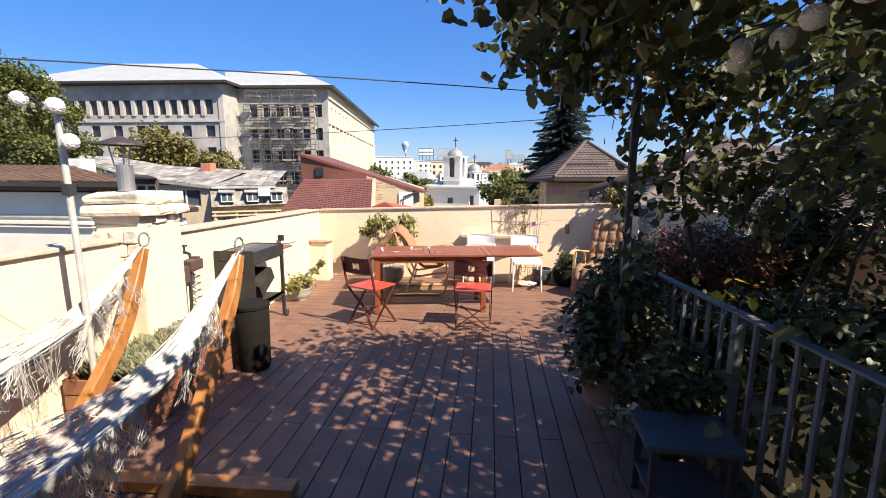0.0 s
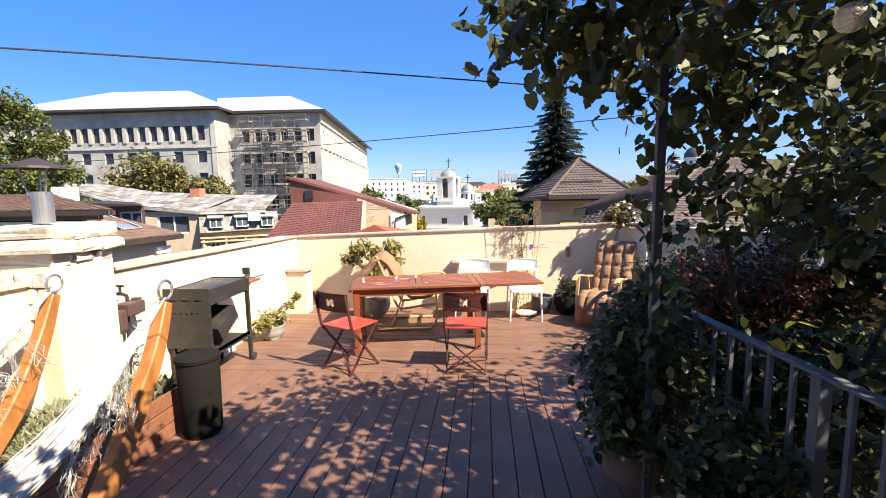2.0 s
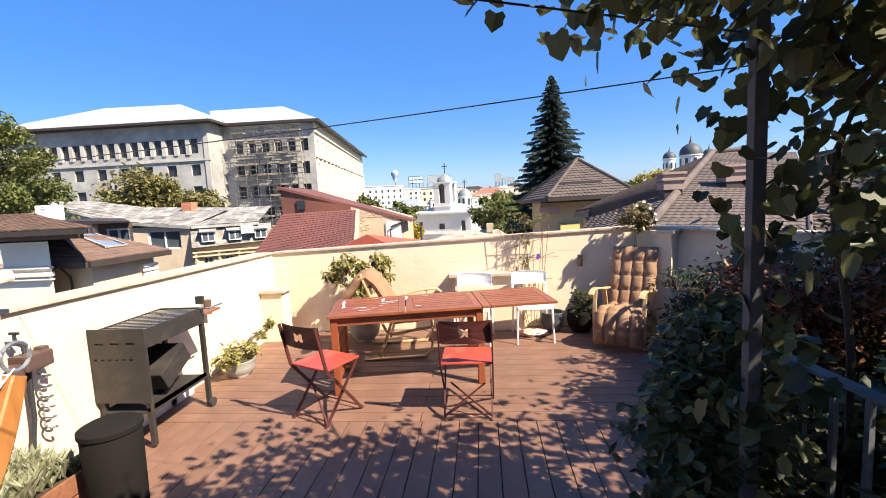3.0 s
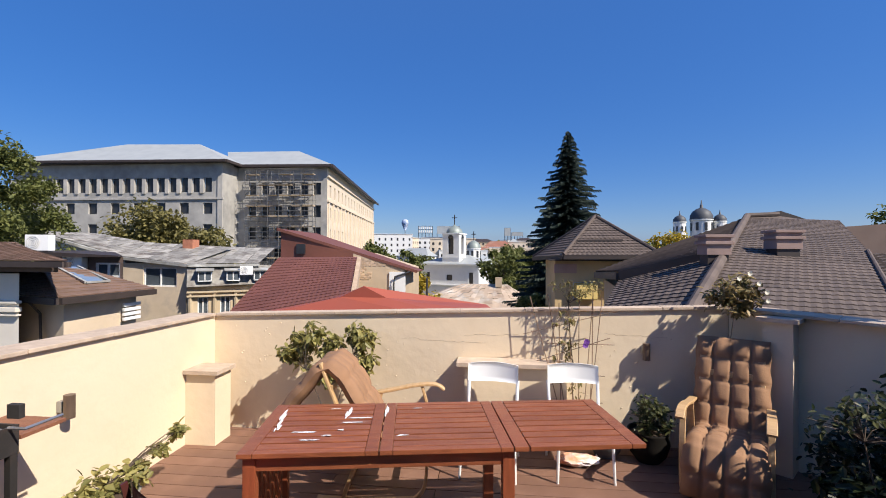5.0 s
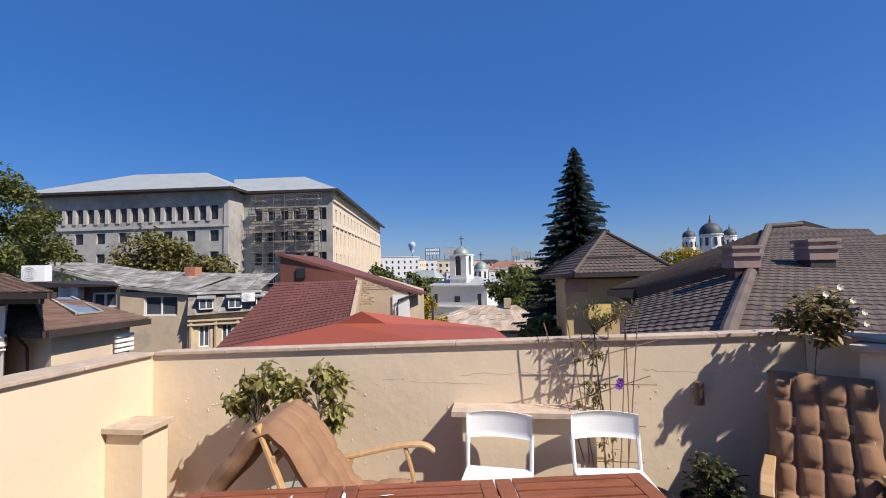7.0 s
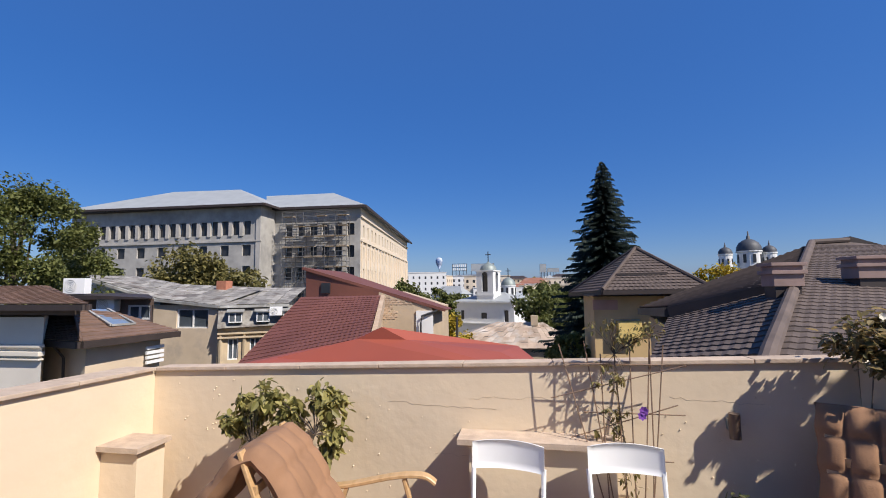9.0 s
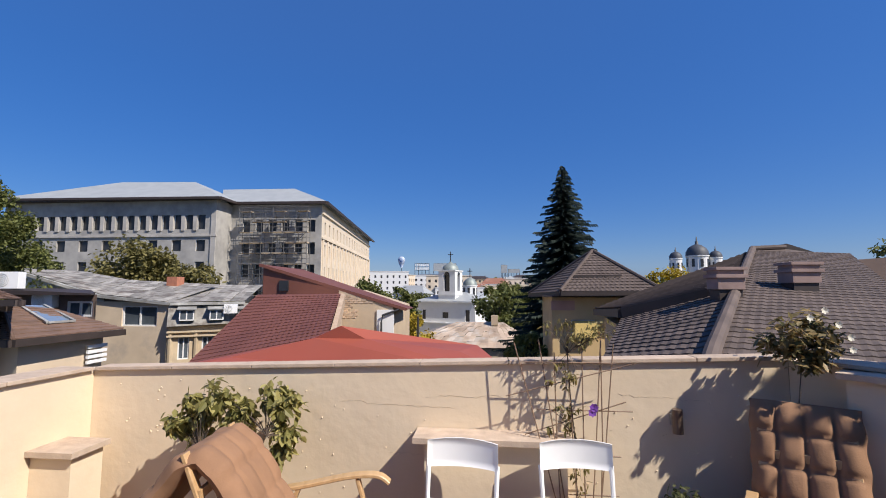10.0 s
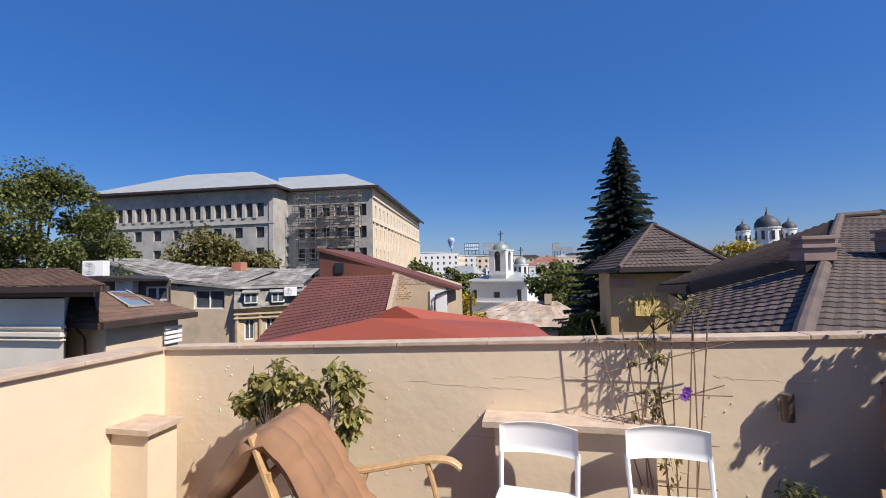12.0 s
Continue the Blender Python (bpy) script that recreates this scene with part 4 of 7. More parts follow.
def build_pavilion():
    """Yellow house with a tiled pyramid roof."""
    t = thing("yellow_house", "small yellow rendered house with a brown tiled pyramid roof", "house")
    ap = (6.65, 30.6, 3.9)
    a, b, c, d = (4.2, 27.0, 1.58), (9.2, 27.0, 1.62), (9.4, 33.5, 1.4), (3.2, 33.0, 1.4)
    bm = bmesh.new()
    tile_field(bm, a, b, ap, ap, 0.33, 0.24, 0.04)
    tile_field(bm, d, a, ap, ap, 0.33, 0.24, 0.04)
    tile_field(bm, b, c, ap, ap, 0.33, 0.24, 0.04)
    part("roof", bm, M["tile"], t, "dark brown concrete tile roof", kind="stuff")
    bm = bmesh.new()
    for p in (a, b, d):
        tube(bm, [Vector(p) + Vector((0, 0, 0.06)), Vector(ap) + Vector((0, 0, 0.06))], 0.09, 6)
    part("ridge_tile", bm, M["tile"], t)
    bm = bmesh.new()
    bar(bm, Vector(a).lerp(Vector(ap), 0.3) + Vector((0.15, 0, 0.12)), Vector(b).lerp(Vector(ap), 0.3) + Vector((-0.9, 0, 0.12)), 0.06, 0.10)
    part("snow_guard", bm, M["tile_dark"], t, "thin dark snow guard rail")
    bm = bmesh.new()
    for p, q in ((a, b), (d, a)):
        bar(bm, Vector(p) - Vector((0, 0, 0.1)), Vector(q) - Vector((0, 0, 0.1)), 0.15, 0.22)
    prism(bm, [(3.6, 27.5), (9.0, 27.5), (9.0, 33), (3.7, 32.5)], 1.28, 1.36)
    part("eaves_board", bm, M["tile_dark"], t)
    bm = bmesh.new()
    wins = [(0.75, 1.35, -1.2, -0.2), (1.0, 1.9, -1.4, -0.3)]
    holed_wall(bm, (3.9, 28.0, 0), (1, 0, 0), 4.8, -8, 1.3, [(0.97, 2.2, -0.85, 0.12)], 0.2)
    prism(bm, [(3.9, 28.02), (3.9, 32), (3.95, 32), (3.95, 28.02)], -8, 1.3)
    prism(bm, [(8.65, 28.02), (8.7, 28.02), (8.7, 32), (8.65, 32)], -8, 1.3)
    part("wall", bm, M["yellow_render"], t)
    bm = bmesh.new()
    prism(bm, [(5.0, 27.6), (6.1, 27.6), (6.1, 27.95), (5.0, 27.95)], -0.78, [-0.05, 0.05, 0.05, 0.05])
    part("bay_window_blind", bm, M["yellow_glow"], t, "bright yellow blind")
    add_panes(t, (3.9, 28.0, 0), (1, 0, 0), [(0.97, 2.2, -0.85, 0.12)], 0.2, M["yellow_glow"], M["white_render"], 0.07)
    bm = bmesh.new()
    box(bm, (4.45, 27.95, 0.85), (1.2, 0.12, 0.5))
    part("quoin", bm, M["quoin_pink"], t, "faded pink painted band")


def build_tiled_house():
    """Large dark tiled hipped roof just beyond the wall."""
    t = thing("tiled_house", "house with a large dark grey-brown concrete tile hipped roof", "house")
    R1, R2 = (10.64, 22.0, 3.20), (12.05, 22.4, 3.28)
    H = (3.84, 11.0, 0.75)
    W = (6.49, 15.3, 1.72)
    V0, B0 = (4.1, 16.45, 0.93), (2.71, 12.84, 0.41)
    L = (4.92, 23.0, 0.84)
    EX, KX, KY = 7.27, 10.95, 16.6
    up = Vector((0, 0, 0.26))
    plane = lambda x, y: (x, y, 0.75 - 0.048 * (x - 3.84) + 0.2524 * (y - 11))
    K = plane(KX, KY)
    mid = Vector(H).lerp(Vector(R1), (KY - 11) / 11)
    bm = bmesh.new()
    tile_field(bm, H, plane(EX, 11), K, mid, 0.33, 0.20, 0.022)
    tile_field(bm, mid, K, plane(14.2, 22.2), R1, 0.33, 0.20, 0.022)
    part("roof", bm, M["tile"], t, "dark concrete roof tiles in stepped courses", kind="stuff")
    bm = bmesh.new()
    tile_field(bm, B0, H, W, V0, 0.34, 0.21, 0.026)
    part("lower_roof", bm, M["tile"], t, "dark tiles in deep waves", kind="stuff")
    bm = bmesh.new()
    Vu, Wu = Vector(V0) + up, Vector(W) + up * 0.6
    tile_field(bm, Vu, Wu, Vector(R1), Vector(L) + Vector((0, 0, 0.06)), 0.42, 0.26, 0.05)
    part("roof_side", bm, M["tile"], t, kind="stuff")
    bm = bmesh.new()
    bar(bm, Vu - Vector((0, 0.05, 0.12)), Wu - Vector((0, 0.05, 0.12)), 0.12, 0.26)
    bar(bm, Vu - Vector((0.03, 0, 0.12)), Vector(L) - Vector((0, 0, 0.08)), 0.12, 0.24)
    part("eaves_board", bm, M["tile_dark"], t, "dark eaves board and gutter")
    bm = bmesh.new()
    tube(bm, [Vector((3.1, 9.8, 0.46)), Vector(H) + Vector((0, 0, 0.06)), Vector(R1) + Vector((0, 0, 0.06))], 0.12, 10)
    tube(bm, [Vector(R1) + Vector((0, 0, 0.08)), Vector(R2) + Vector((0, 0, 0.08))], 0.09, 8)
    tube(bm, [Vector(plane(EX, 11)) + Vector((0, 0, 0.03)), Vector(K) + Vector((0, 0, 0.03))], 0.05, 8)
    part("ridge_tile", bm, M["tile"], t, "rounded ridge tiles")
    bm = bmesh.new()
    slab(bm, [R1, R2, (14.2, 22.6, 3.0), (13.0, 22.0, 2.95)], 0.05)
    part("hip_infill", bm, M["tile"], t)
    bm = bmesh.new()
    prism(bm, [(11.9, 22.75), (12.35, 22.75), (12.35, 25), (11.9, 25)], 2.6, [3.22, 3.52, 3.52, 3.22])
    prism(bm, [(12.352, 22.75), (14.3, 22.75), (14.3, 25), (12.352, 25)], 2.2, [3.52, 2.84, 2.84, 3.52])
    part("rear_roof", bm, M["tile_dark"], t)
    bm = bmesh.new()
    prism(bm, [(12.95, 21.0), (15.6, 21.0), (15.6, 26), (12.95, 26)], -2, [2.72, 2.92, 2.92, 2.72])
    part("rear_wall", bm, M["brown_wall"], t, "dull brown rendered rear block")
    bm = bmesh.new()
    box(bm, (15.45, 20.96, 2.9), (0.55, 0.16, 0.10), None, 0.01)
    box(bm, (15.45, 20.96, 2.5), (0.45, 0.10, 0.75), None, 0.01)
    part("corner_cap", bm, M["chimney"], t)
    bm = bmesh.new()
    prism(bm, [(4.8, 11.8), (17, 11.8), (17, 20), (8.5, 20)], -8, [0.0, 0.0, 1.6, 1.6])
    prism(bm, [(4.3, 16.9), (4.9, 16.9), (8.4, 20.05), (5.2, 22.6)], -8, [0.6, 0.6, 0.9, 0.6])
    part("wall", bm, M["beige_render"], t)
    bm = bmesh.new()
    tile_field(bm, (EX + 0.05, 10.6, 0.30), (17, 10.6, 0.30), (19, 17.6, 1.80), (KX + 0.1, 17.6, 1.75), 0.36, 0.32, 0.06)
    part("side_roof", bm, M["tile"], t, "dark tiles in deep waves", kind="stuff")
    # chimneys
    for x, y, zb, zt, w, d in ((5.95, 14.75, 1.0, 2.20, 0.50, 0.45), (8.15, 15.7, 1.3, 2.36, 0.56, 0.5)):
        ch = thing("chimney", "broad capped rendered chimney on the tiled roof", "chimney")
        bm = bmesh.new()
        box(bm, (x, y, (zb + zt - 0.5) / 2), (w, d, zt - 0.5 - zb + 0.2))
        part("shaft", bm, M["tile_dark"], ch)
        bm = bmesh.new()
        box(bm, (x, y, zt - 0.36), (w + 0.08, d + 0.08, 0.26), None, 0.01)
        box(bm, (x, y, zt - 0.19), (w + 0.18, d + 0.18, 0.08), None, 0.01)
        box(bm, (x, y, zt - 0.10), (w + 0.06, d + 0.06, 0.10), None, 0.01)
        box(bm, (x, y, zt - 0.02), (w + 0.18, d + 0.18, 0.07), None, 0.01)
        part("cap", bm, M["chimney"], ch, "pinkish brown render cap")


def build_left_houses():
    # brown shingled house close by
    def shingled(t, name, q, rows):
        q = [Vector(p) for p in q]
        bm = bmesh.new()
        tile_field(bm, *q, (q[3] - q[0]).length / rows, 0.45, 0.03)
        part(name, bm, M["brown_roof"], t, "weathered brown shingles", kind="stuff")
    t = thing("brown_roof_house", "white house with a brown shingled hipped roof", "house")
    shingled(t, "roof", [(-27, 16.3, 1.42), (-13.94, 16.57, 1.38), (-19.5, 19.2, 2.05), (-27, 19.2, 2.1)], 9)
    shingled(t, "roof", [(-13.94, 16.57, 1.38), (-20.3, 21.8, 1.36), (-19.5, 19.6, 2.05), (-19.5, 19.2, 2.05)], 9)
    bm = bmesh.new()
    bar(bm, (-27, 16.4, 1.26), (-14.0, 16.67, 1.24), 0.2, 0.20)
    bar(bm, (-14.04, 16.6, 1.24), (-20.3, 21.75, 1.22), 0.2, 0.20)
    part("eaves_board", bm, M["tile_dark"], t, "dark brown eaves board")
    bm = bmesh.new()
    prism(bm, [(-27, 16.95), (-14.9, 17.15), (-20.7, 21.5), (-27, 21.5)], 0.95, 1.2)
    part("frieze", bm, M["brown_wall"], t)
    bm = bmesh.new()
    prism(bm, [(-27, 17.15), (-16.6, 17.3), (-21.0, 21.0), (-27, 21)], -8, 0.88)
    part("wall", bm, M["cream_wall"], t)
    for z, h in ((-0.15, 0.10), (-0.42, 0.16), (-0.62, 0.06)):
        bm = bmesh.new()
        bar(bm, (-27, 17.1, z), (-16.55, 17.25, z), 0.16 + h * 0.5, h, 0.02)
        part("wall_moulding", bm, M["cream_wall"], t, "pale plaster moulding")
    t = thing("low_wing_house", "lower wing with brown shingles, a roof window and grey-white walls", "house")
    A, B, R, H = (-15.26, 17.56, 0.01), (-14.88, 21.74, 0.01), (-18.39, 21.88, 0.82), (-20.55, 21.61, 0.99)
    shingled(t, "roof", [(-25.8, 20.4, 0.01), A, H, (-27, 22.9, 0.99)], 9)
    shingled(t, "roof", [A, B, R, H], 10)
    bm = bmesh.new()
    tube(bm, [Vector(A) + Vector((0, 0, 0.04)), Vector(H) + Vector((0, 0, 0.04))], 0.06, 6)
    part("hip_tile", bm, M["brown_roof"], t)
    bm = bmesh.new()
    bar(bm, (-25.8, 20.35, -0.14), (-15.3, 17.5, -0.14), 0.18, 0.24)
    bar(bm, (-15.22, 17.56, -0.14), (-14.84, 21.74, -0.14), 0.18, 0.24)
    part("eaves_board", bm, M["tile_dark"], t, "dark brown gutter board")
    bm = bmesh.new()
    prism(bm, [(-25.5, 21.0), (-15.75, 18.2), (-15.4, 21.3), (-20, 23.0), (-25.5, 23.0)], -8, -0.1)
    part("wall", bm, M["gable_render"], t)
    bm = bmesh.new()
    slab(bm, [(-19.98, 21.85, 0.97), (-19.56, 22.5, 0.93), (-16.4, 20.85, 0.36), (-16.52, 19.95, 0.36)], 0.08)
    part("roof_window", bm, M["glass2"], t, "grey-blue glazed roof window")
    bm = bmesh.new()
    for p, q in (((-16.35, 20.9, 0.38), (-16.5, 19.9, 0.38)), ((-16.5, 19.9, 0.38), (-20.0, 21.8, 0.99)), ((-16.35, 20.9, 0.38), (-19.5, 22.5, 0.95))):
        bar(bm, p, q, 0.1, 0.08)
    part("window_frame", bm, M["grey_sheet"], t)
    for p in ((-16.9, 18.45), (-19.9, 19.25)):
        bm = bmesh.new()
        tube(bm, [(p[0], p[1] - 0.5, -0.25), (p[0] + 0.1, p[1] - 0.2, -0.7), (p[0] + 0.1, p[1] + 0.0, -6)], 0.05, 6)
        part("downpipe", bm, M["tile_dark"], t)
    for z in (-0.62, -0.82, -1.02, -1.22):
        bm = bmesh.new()
        box(bm, (-15.27, 20.9, z), (0.10, 0.9, 0.13), Matrix.Rotation(0.0, 4, "Z"), 0.01)
        part("louvre", bm, M["white_plastic"], t, "white louvre slat")
    # brown block with the air conditioners
    t = thing("brown_annex", "brown rendered annex with a white framed window", "house")
    bm = bmesh.new()
    win = [(3.3, 4.8, 0.21, 1.02)]
    holed_wall(bm, (-25.0, 25.8, 0), (1, 0, 0), 4.9, -8, 1.36, win, 0.15)
    prism(bm, [(-25.0, 25.96), (-20.15, 25.96), (-23.4, 29), (-26.0, 29)], -8, 1.36)
    part("wall", bm, M["brown_wall"], t)
    add_panes(t, (-25.0, 25.8, 0), (1, 0, 0), win, 0.15, M["glass"], M["white_render"], 0.1)
    bm = bmesh.new()
    prism(bm, [(-25.6, 24.9), (-19.5, 24.9), (-20.2, 25.9), (-23.4, 29), (-25.6, 29)], 1.36, [1.69, 1.44, 1.44, 1.6, 1.69])
    part("roof", bm, M["tile_dark"], t)


def ac_unit(loc, rz, s=1.0):
    t = thing("air_conditioner", "white outdoor air conditioner unit with a round fan grille", "air conditioner", loc, rz)
    bm = bmesh.new()
    box(bm, (0, 0, 0), (0.95 * s, 0.38 * s, 0.68 * s), None, 0.03)
    part("casing", bm, M["white_plastic"], t)
    bm = bmesh.new()
    for r in (0.26, 0.19, 0.12, 0.05):
        pts = [(-0.14 * s + r * s * math.cos(a), -0.2 * s, r * s * math.sin(a)) for a in [2 * math.pi * k / 20 for k in range(21)]]
        tube(bm, pts, 0.012 * s, 4, cap=False)
    part("fan_grille", bm, M["pale_paint"], t)


def build_grey_house():
    t = thing("old_grey_house", "old house with weathered zinc mansard roof and yellow stucco front", "house")
    rng = random.Random(9)
    bm = bmesh.new()

    def sheets(q, n, m):
        q = [Vector(p) for p in q]
        f = lambda a, b: q[0].lerp(q[1], a).lerp(q[3].lerp(q[2], a), b)
        for i in range(n):
            for j in range(m):
                z = Vector((0, 0, rng.uniform(0, 0.035)))
                bm.faces.new([bm.verts.new(p + z) for p in (f(i / n, j / m), f((i + 1) / n, j / m), f((i + 1) / n, (j + 1) / m), f(i / n, (j + 1) / m))])
    sheets([(-34.0, 33.6, 3.15), (-27.3, 34, 1.25), (-30.1, 40, 2.4), (-37, 42, 3.3)], 13, 5)
    sheets([(-27.3, 34, 1.25), (-21.9, 34, 0.72), (-22.0, 40, 2.0), (-30.1, 40, 2.4)], 11, 5)
    sheets([(-21.9, 34, 0.72), (-17.8, 36.5, 0.75), (-19.2, 42, 2.0), (-24.5, 41, 2.0)], 9, 4)
    part("roof", bm, M["grey_sheet2"], t, "patched weathered zinc sheets", kind="stuff")
    bm = bmesh.new()
    bar(bm, (-34.0, 33.5, 3.0), (-27.3, 33.9, 1.12), 0.3, 0.2)
    bar(bm, (-27.3, 33.9, 1.12), (-21.9, 33.9, 0.6), 0.3, 0.2)
    bar(bm, (-21.9, 33.9, 0.6), (-17.7, 36.4, 0.62), 0.3, 0.2)
    part("gutter", bm, M["grey_sheet"], t)
    # wall towards the terrace
    o = Vector((-30.5, 34.0, 0))
    u = Vector((8.4, 0.0, 0))
    wins = [(0.9, 2.3, -0.75, 0.75), (4.9, 7.6, -1.0, 0.45)]
    bm = bmesh.new()
    holed_wall(bm, o, u, 8.4, -9, 0.55, wins, 0.2)
    part("wall", bm, M["gable_render"], t, "stained beige plaster gable")
    add_panes(t, o, u, wins, 0.2, M["glass"], M["white_render"], 0.1)
    bm = bmesh.new()
    prism(bm, [(-34, 34.4), (-27.4, 34.4), (-27.4, 39), (-34, 39)], -9, [2.65, 0.8, 1.3, 2.3])
    part("wall", bm, M["white_render"], t)
    bm = bmesh.new()
    prism(bm, [(-27.35, 34.3), (-24, 34.3), (-24, 39), (-27.35, 39)], -9, [1.05, 0.6, 1.0, 1.6])
    part("wall", bm, M["brown_wall"], t)
    # mansard front with dormers
    p0, p1 = Vector((-22.05, 34.0, 0)), Vector((-17.1, 37.2, 0))
    d = p1 - p0
    dn = d.normalized()
    nn = Vector((dn.y, -dn.x, 0))
    bm = bmesh.new()
    lo0, lo1 = p0 + nn * 0.9, p1 + nn * 0.9
    slab(bm, [lo0 + Vector((0, 0, -0.95)), lo1 + Vector((0, 0, -0.8)), p1 + Vector((0, 0, 0.6)), p0 + Vector((0, 0, 0.55))], 0.1)
    part("mansard", bm, M["grey_sheet2"], t, "steep zinc mansard slope")
    for k in (0.20, 0.52, 0.84):
        c = p0 + d * k + nn * 0.55
        dm = thing("dormer")
        dm.parent = t
        bm = bmesh.new()
        rot = Matrix.Rotation(math.atan2(dn.y, dn.x), 4, "Z")
        box(bm, c + Vector((0, 0, -0.15)), (0.95, 0.9, 0.85), rot)
        body = part("cheek", bm, M["grey_sheet"], dm)
        bm = bmesh.new()
        for s in (-0.42, 0, 0.42):
            box(bm, c + nn * 0.47 + dn * s + Vector((0, 0, -0.15)), (0.07, 0.05, 0.75), rot)
        for s in (-0.37, 0.3):
            box(bm, c + nn * 0.47 + Vector((0, 0, -0.15 + s)), (0.9, 0.05, 0.07), rot)
        part("window_frame", bm, M["white_render"], dm)
        bm = bmesh.new()
        box(bm, c + nn * 0.455 + Vector((0, 0, -0.15)), (0.8, 0.03, 0.65), rot)
        part("pane", bm, M["glass"], dm)
        bm = bmesh.new()
        slab(bm, [c + nn * 0.7 - dn * 0.6 + Vector((0, 0, 0.25)), c + nn * 0.7 + dn * 0.6 + Vector((0, 0, 0.25)), c - nn * 0.4 + dn * 0.6 + Vector((0, 0, 0.42)), c - nn * 0.4 - dn * 0.6 + Vector((0, 0, 0.42))], 0.05)
        part("dormer_roof", bm, M["grey_sheet"], dm)
    bm = bmesh.new()
    s0 = p0 + nn * 0.45
    wf = [(0.7, 1.4, -3.3, -1.75), (2.2, 2.9, -3.3, -1.75), (3.8, 4.5, -3.3, -1.75)]
    holed_wall(bm, s0, d, d.length, -9, -0.9, wf, 0.2)
    part("front", bm, M["stucco"], t, "pale yellow stucco front")
    add_panes(t, s0, d, wf, 0.2, M["glass"], M["white_render"], 0.08)
    bm = bmesh.new()
    for k in (0.25, 1.85, 3.3, 5.0):
        c = s0 + dn * k + nn * 0.08
        bar(bm, c + Vector((0, 0, -6)), c + Vector((0, 0, -1.3)), 0.3, 0.16, 0, (1, 0, 0))
    for z in (-1.35, -1.65):
        bar(bm, s0 + nn * 0.14 + Vector((0, 0, z)), s0 + d + nn * 0.14 + Vector((0, 0, z)), 0.3, 0.12)
    part("stucco_moulding", bm, M["stucco"], t)
    bm = bmesh.new()
    box(bm, (-25.3, 39, 2.25), (0.9, 0.9, 0.8))
    part("brick_chimney", bm, M["brick_face"], t, "short red brick chimney")
    ac_unit((-24.6, 25.3, 2.12), 10, 1.3)
    ac_unit((-22.66, 25.5, 1.07), 5, 1.15)
    ac_unit((-18.1, 35.2, 0.22), 25, 0.95)


def tree(name, label, x, y, z0, z1, rx, rz_, mat, seed, n, leaf, base=0.35):
    """Tapered trunk, limbs and a crown of many small leaves in clumps with gaps."""
    rng = random.Random(seed)
    t = thing(name, label, "tree", (x, y, z0))
    H = z1 - z0
    bm = bmesh.new()
    tube(bm, [(0, 0, 0), (0.02 * H, 0, H * 0.4), (-0.01 * H, 0, H * 0.85)], H * 0.022, 8, H * 0.006)
    clumps = []
    for i in range(60):
        a, rr = rng.uniform(0, 2 * math.pi), rx * math.sqrt(rng.random())
        h = rng.uniform(base, 1.0)
        k = math.sqrt(max(0.05, 1 - ((h - (base + 1) / 2) / ((1 - base) / 2 * 1.08)) ** 2))
        c = Vector((rr * k * math.cos(a), rr * k * math.sin(a), h * H))
        clumps.append((c, rx * rng.uniform(0.16, 0.34)))
        if i % 4 == 0:
            s = Vector((0, 0, H * rng.uniform(0.25, 0.6)))
            tube(bm, [s, (s + c) / 2 + Vector((0, 0, 0.2)), c], H * 0.008, 5, H * 0.002)
    part("trunk", bm, M["bark"], t)

    def where():
        c, r = rng.choice(clumps)
        v = Vector((rng.gauss(0, 1), rng.gauss(0, 1), rng.gauss(0, 0.75)))
        return c + v.normalized() * r * rng.random() ** 0.45
    V, F = leaves(rng, n, where, leaf, droop=0.5)
    fast("crown", V, F, mat, t, kind="stuff")
    return t


def spruce(x, y, z0, z1, r, seed, n, label):
    rng = random.Random(seed)
    t = thing("spruce_tree", label, "tree", (x, y, z0))
    H = z1 - z0
    bm = bmesh.new()
    tube(bm, [(0, 0, 0), (0, 0, H * 0.97)], H * 0.02, 8, 0.02)
    part("trunk", bm, M["bark"], t)
    V, F = [], []
    levels = 84
    for i in range(levels):
        k = i / (levels - 1)
        z0_ = H * (0.08 + 0.90 * k)
        rad = r * (1 - k) ** 0.78 * (1 + 0.10 * math.sin(i * 1.9)) + 0.05
        m = max(7, int(22 * (1 - k) + 8))
        a0 = rng.random() * 6
        for j in range(m):
            a = a0 + 2 * math.pi * j / m + rng.uniform(-0.2, 0.2)
            z = z0_ + rng.gauss(0, 0.32) * (1.1 - k)
            L = rad * rng.choice((rng.uniform(0.5, 0.9), rng.uniform(0.85, 1.2)))
            d = Vector((math.cos(a), math.sin(a), 0))
            s = Vector((-d.y, d.x, 0))
            steps = max(3, int(L / 0.16))
            for q in range(steps):
                f = (q + 0.5) / steps
                p = d * L * f + Vector((0, 0, z - 0.42 * L * f + 0.16 * L * f * f * f))
                wd = (0.10 + 0.34 * (1 - f)) * min(1, L) * 0.9
                for sg in (-1, 1):
                    e = p + s * sg * wd + d * 0.18 + Vector((0, 0, -0.12 - 0.1 * rng.random()))
                    b = len(V)
                    V += [p - d * 0.07, p + d * 0.10, e + d * 0.04, e - d * 0.05]
                    F.append((b, b + 1, b + 2, b + 3))
                b = len(V)
                V += [p - s * 0.05, p + s * 0.05, p + s * 0.03 + d * 0.2 - Vector((0, 0, 0.22)), p - s * 0.03 + d * 0.2 - Vector((0, 0, 0.22))]
                F.append((b, b + 1, b + 2, b + 3))
    fast("needles", V, F, M["spruce"], t, kind="stuff")


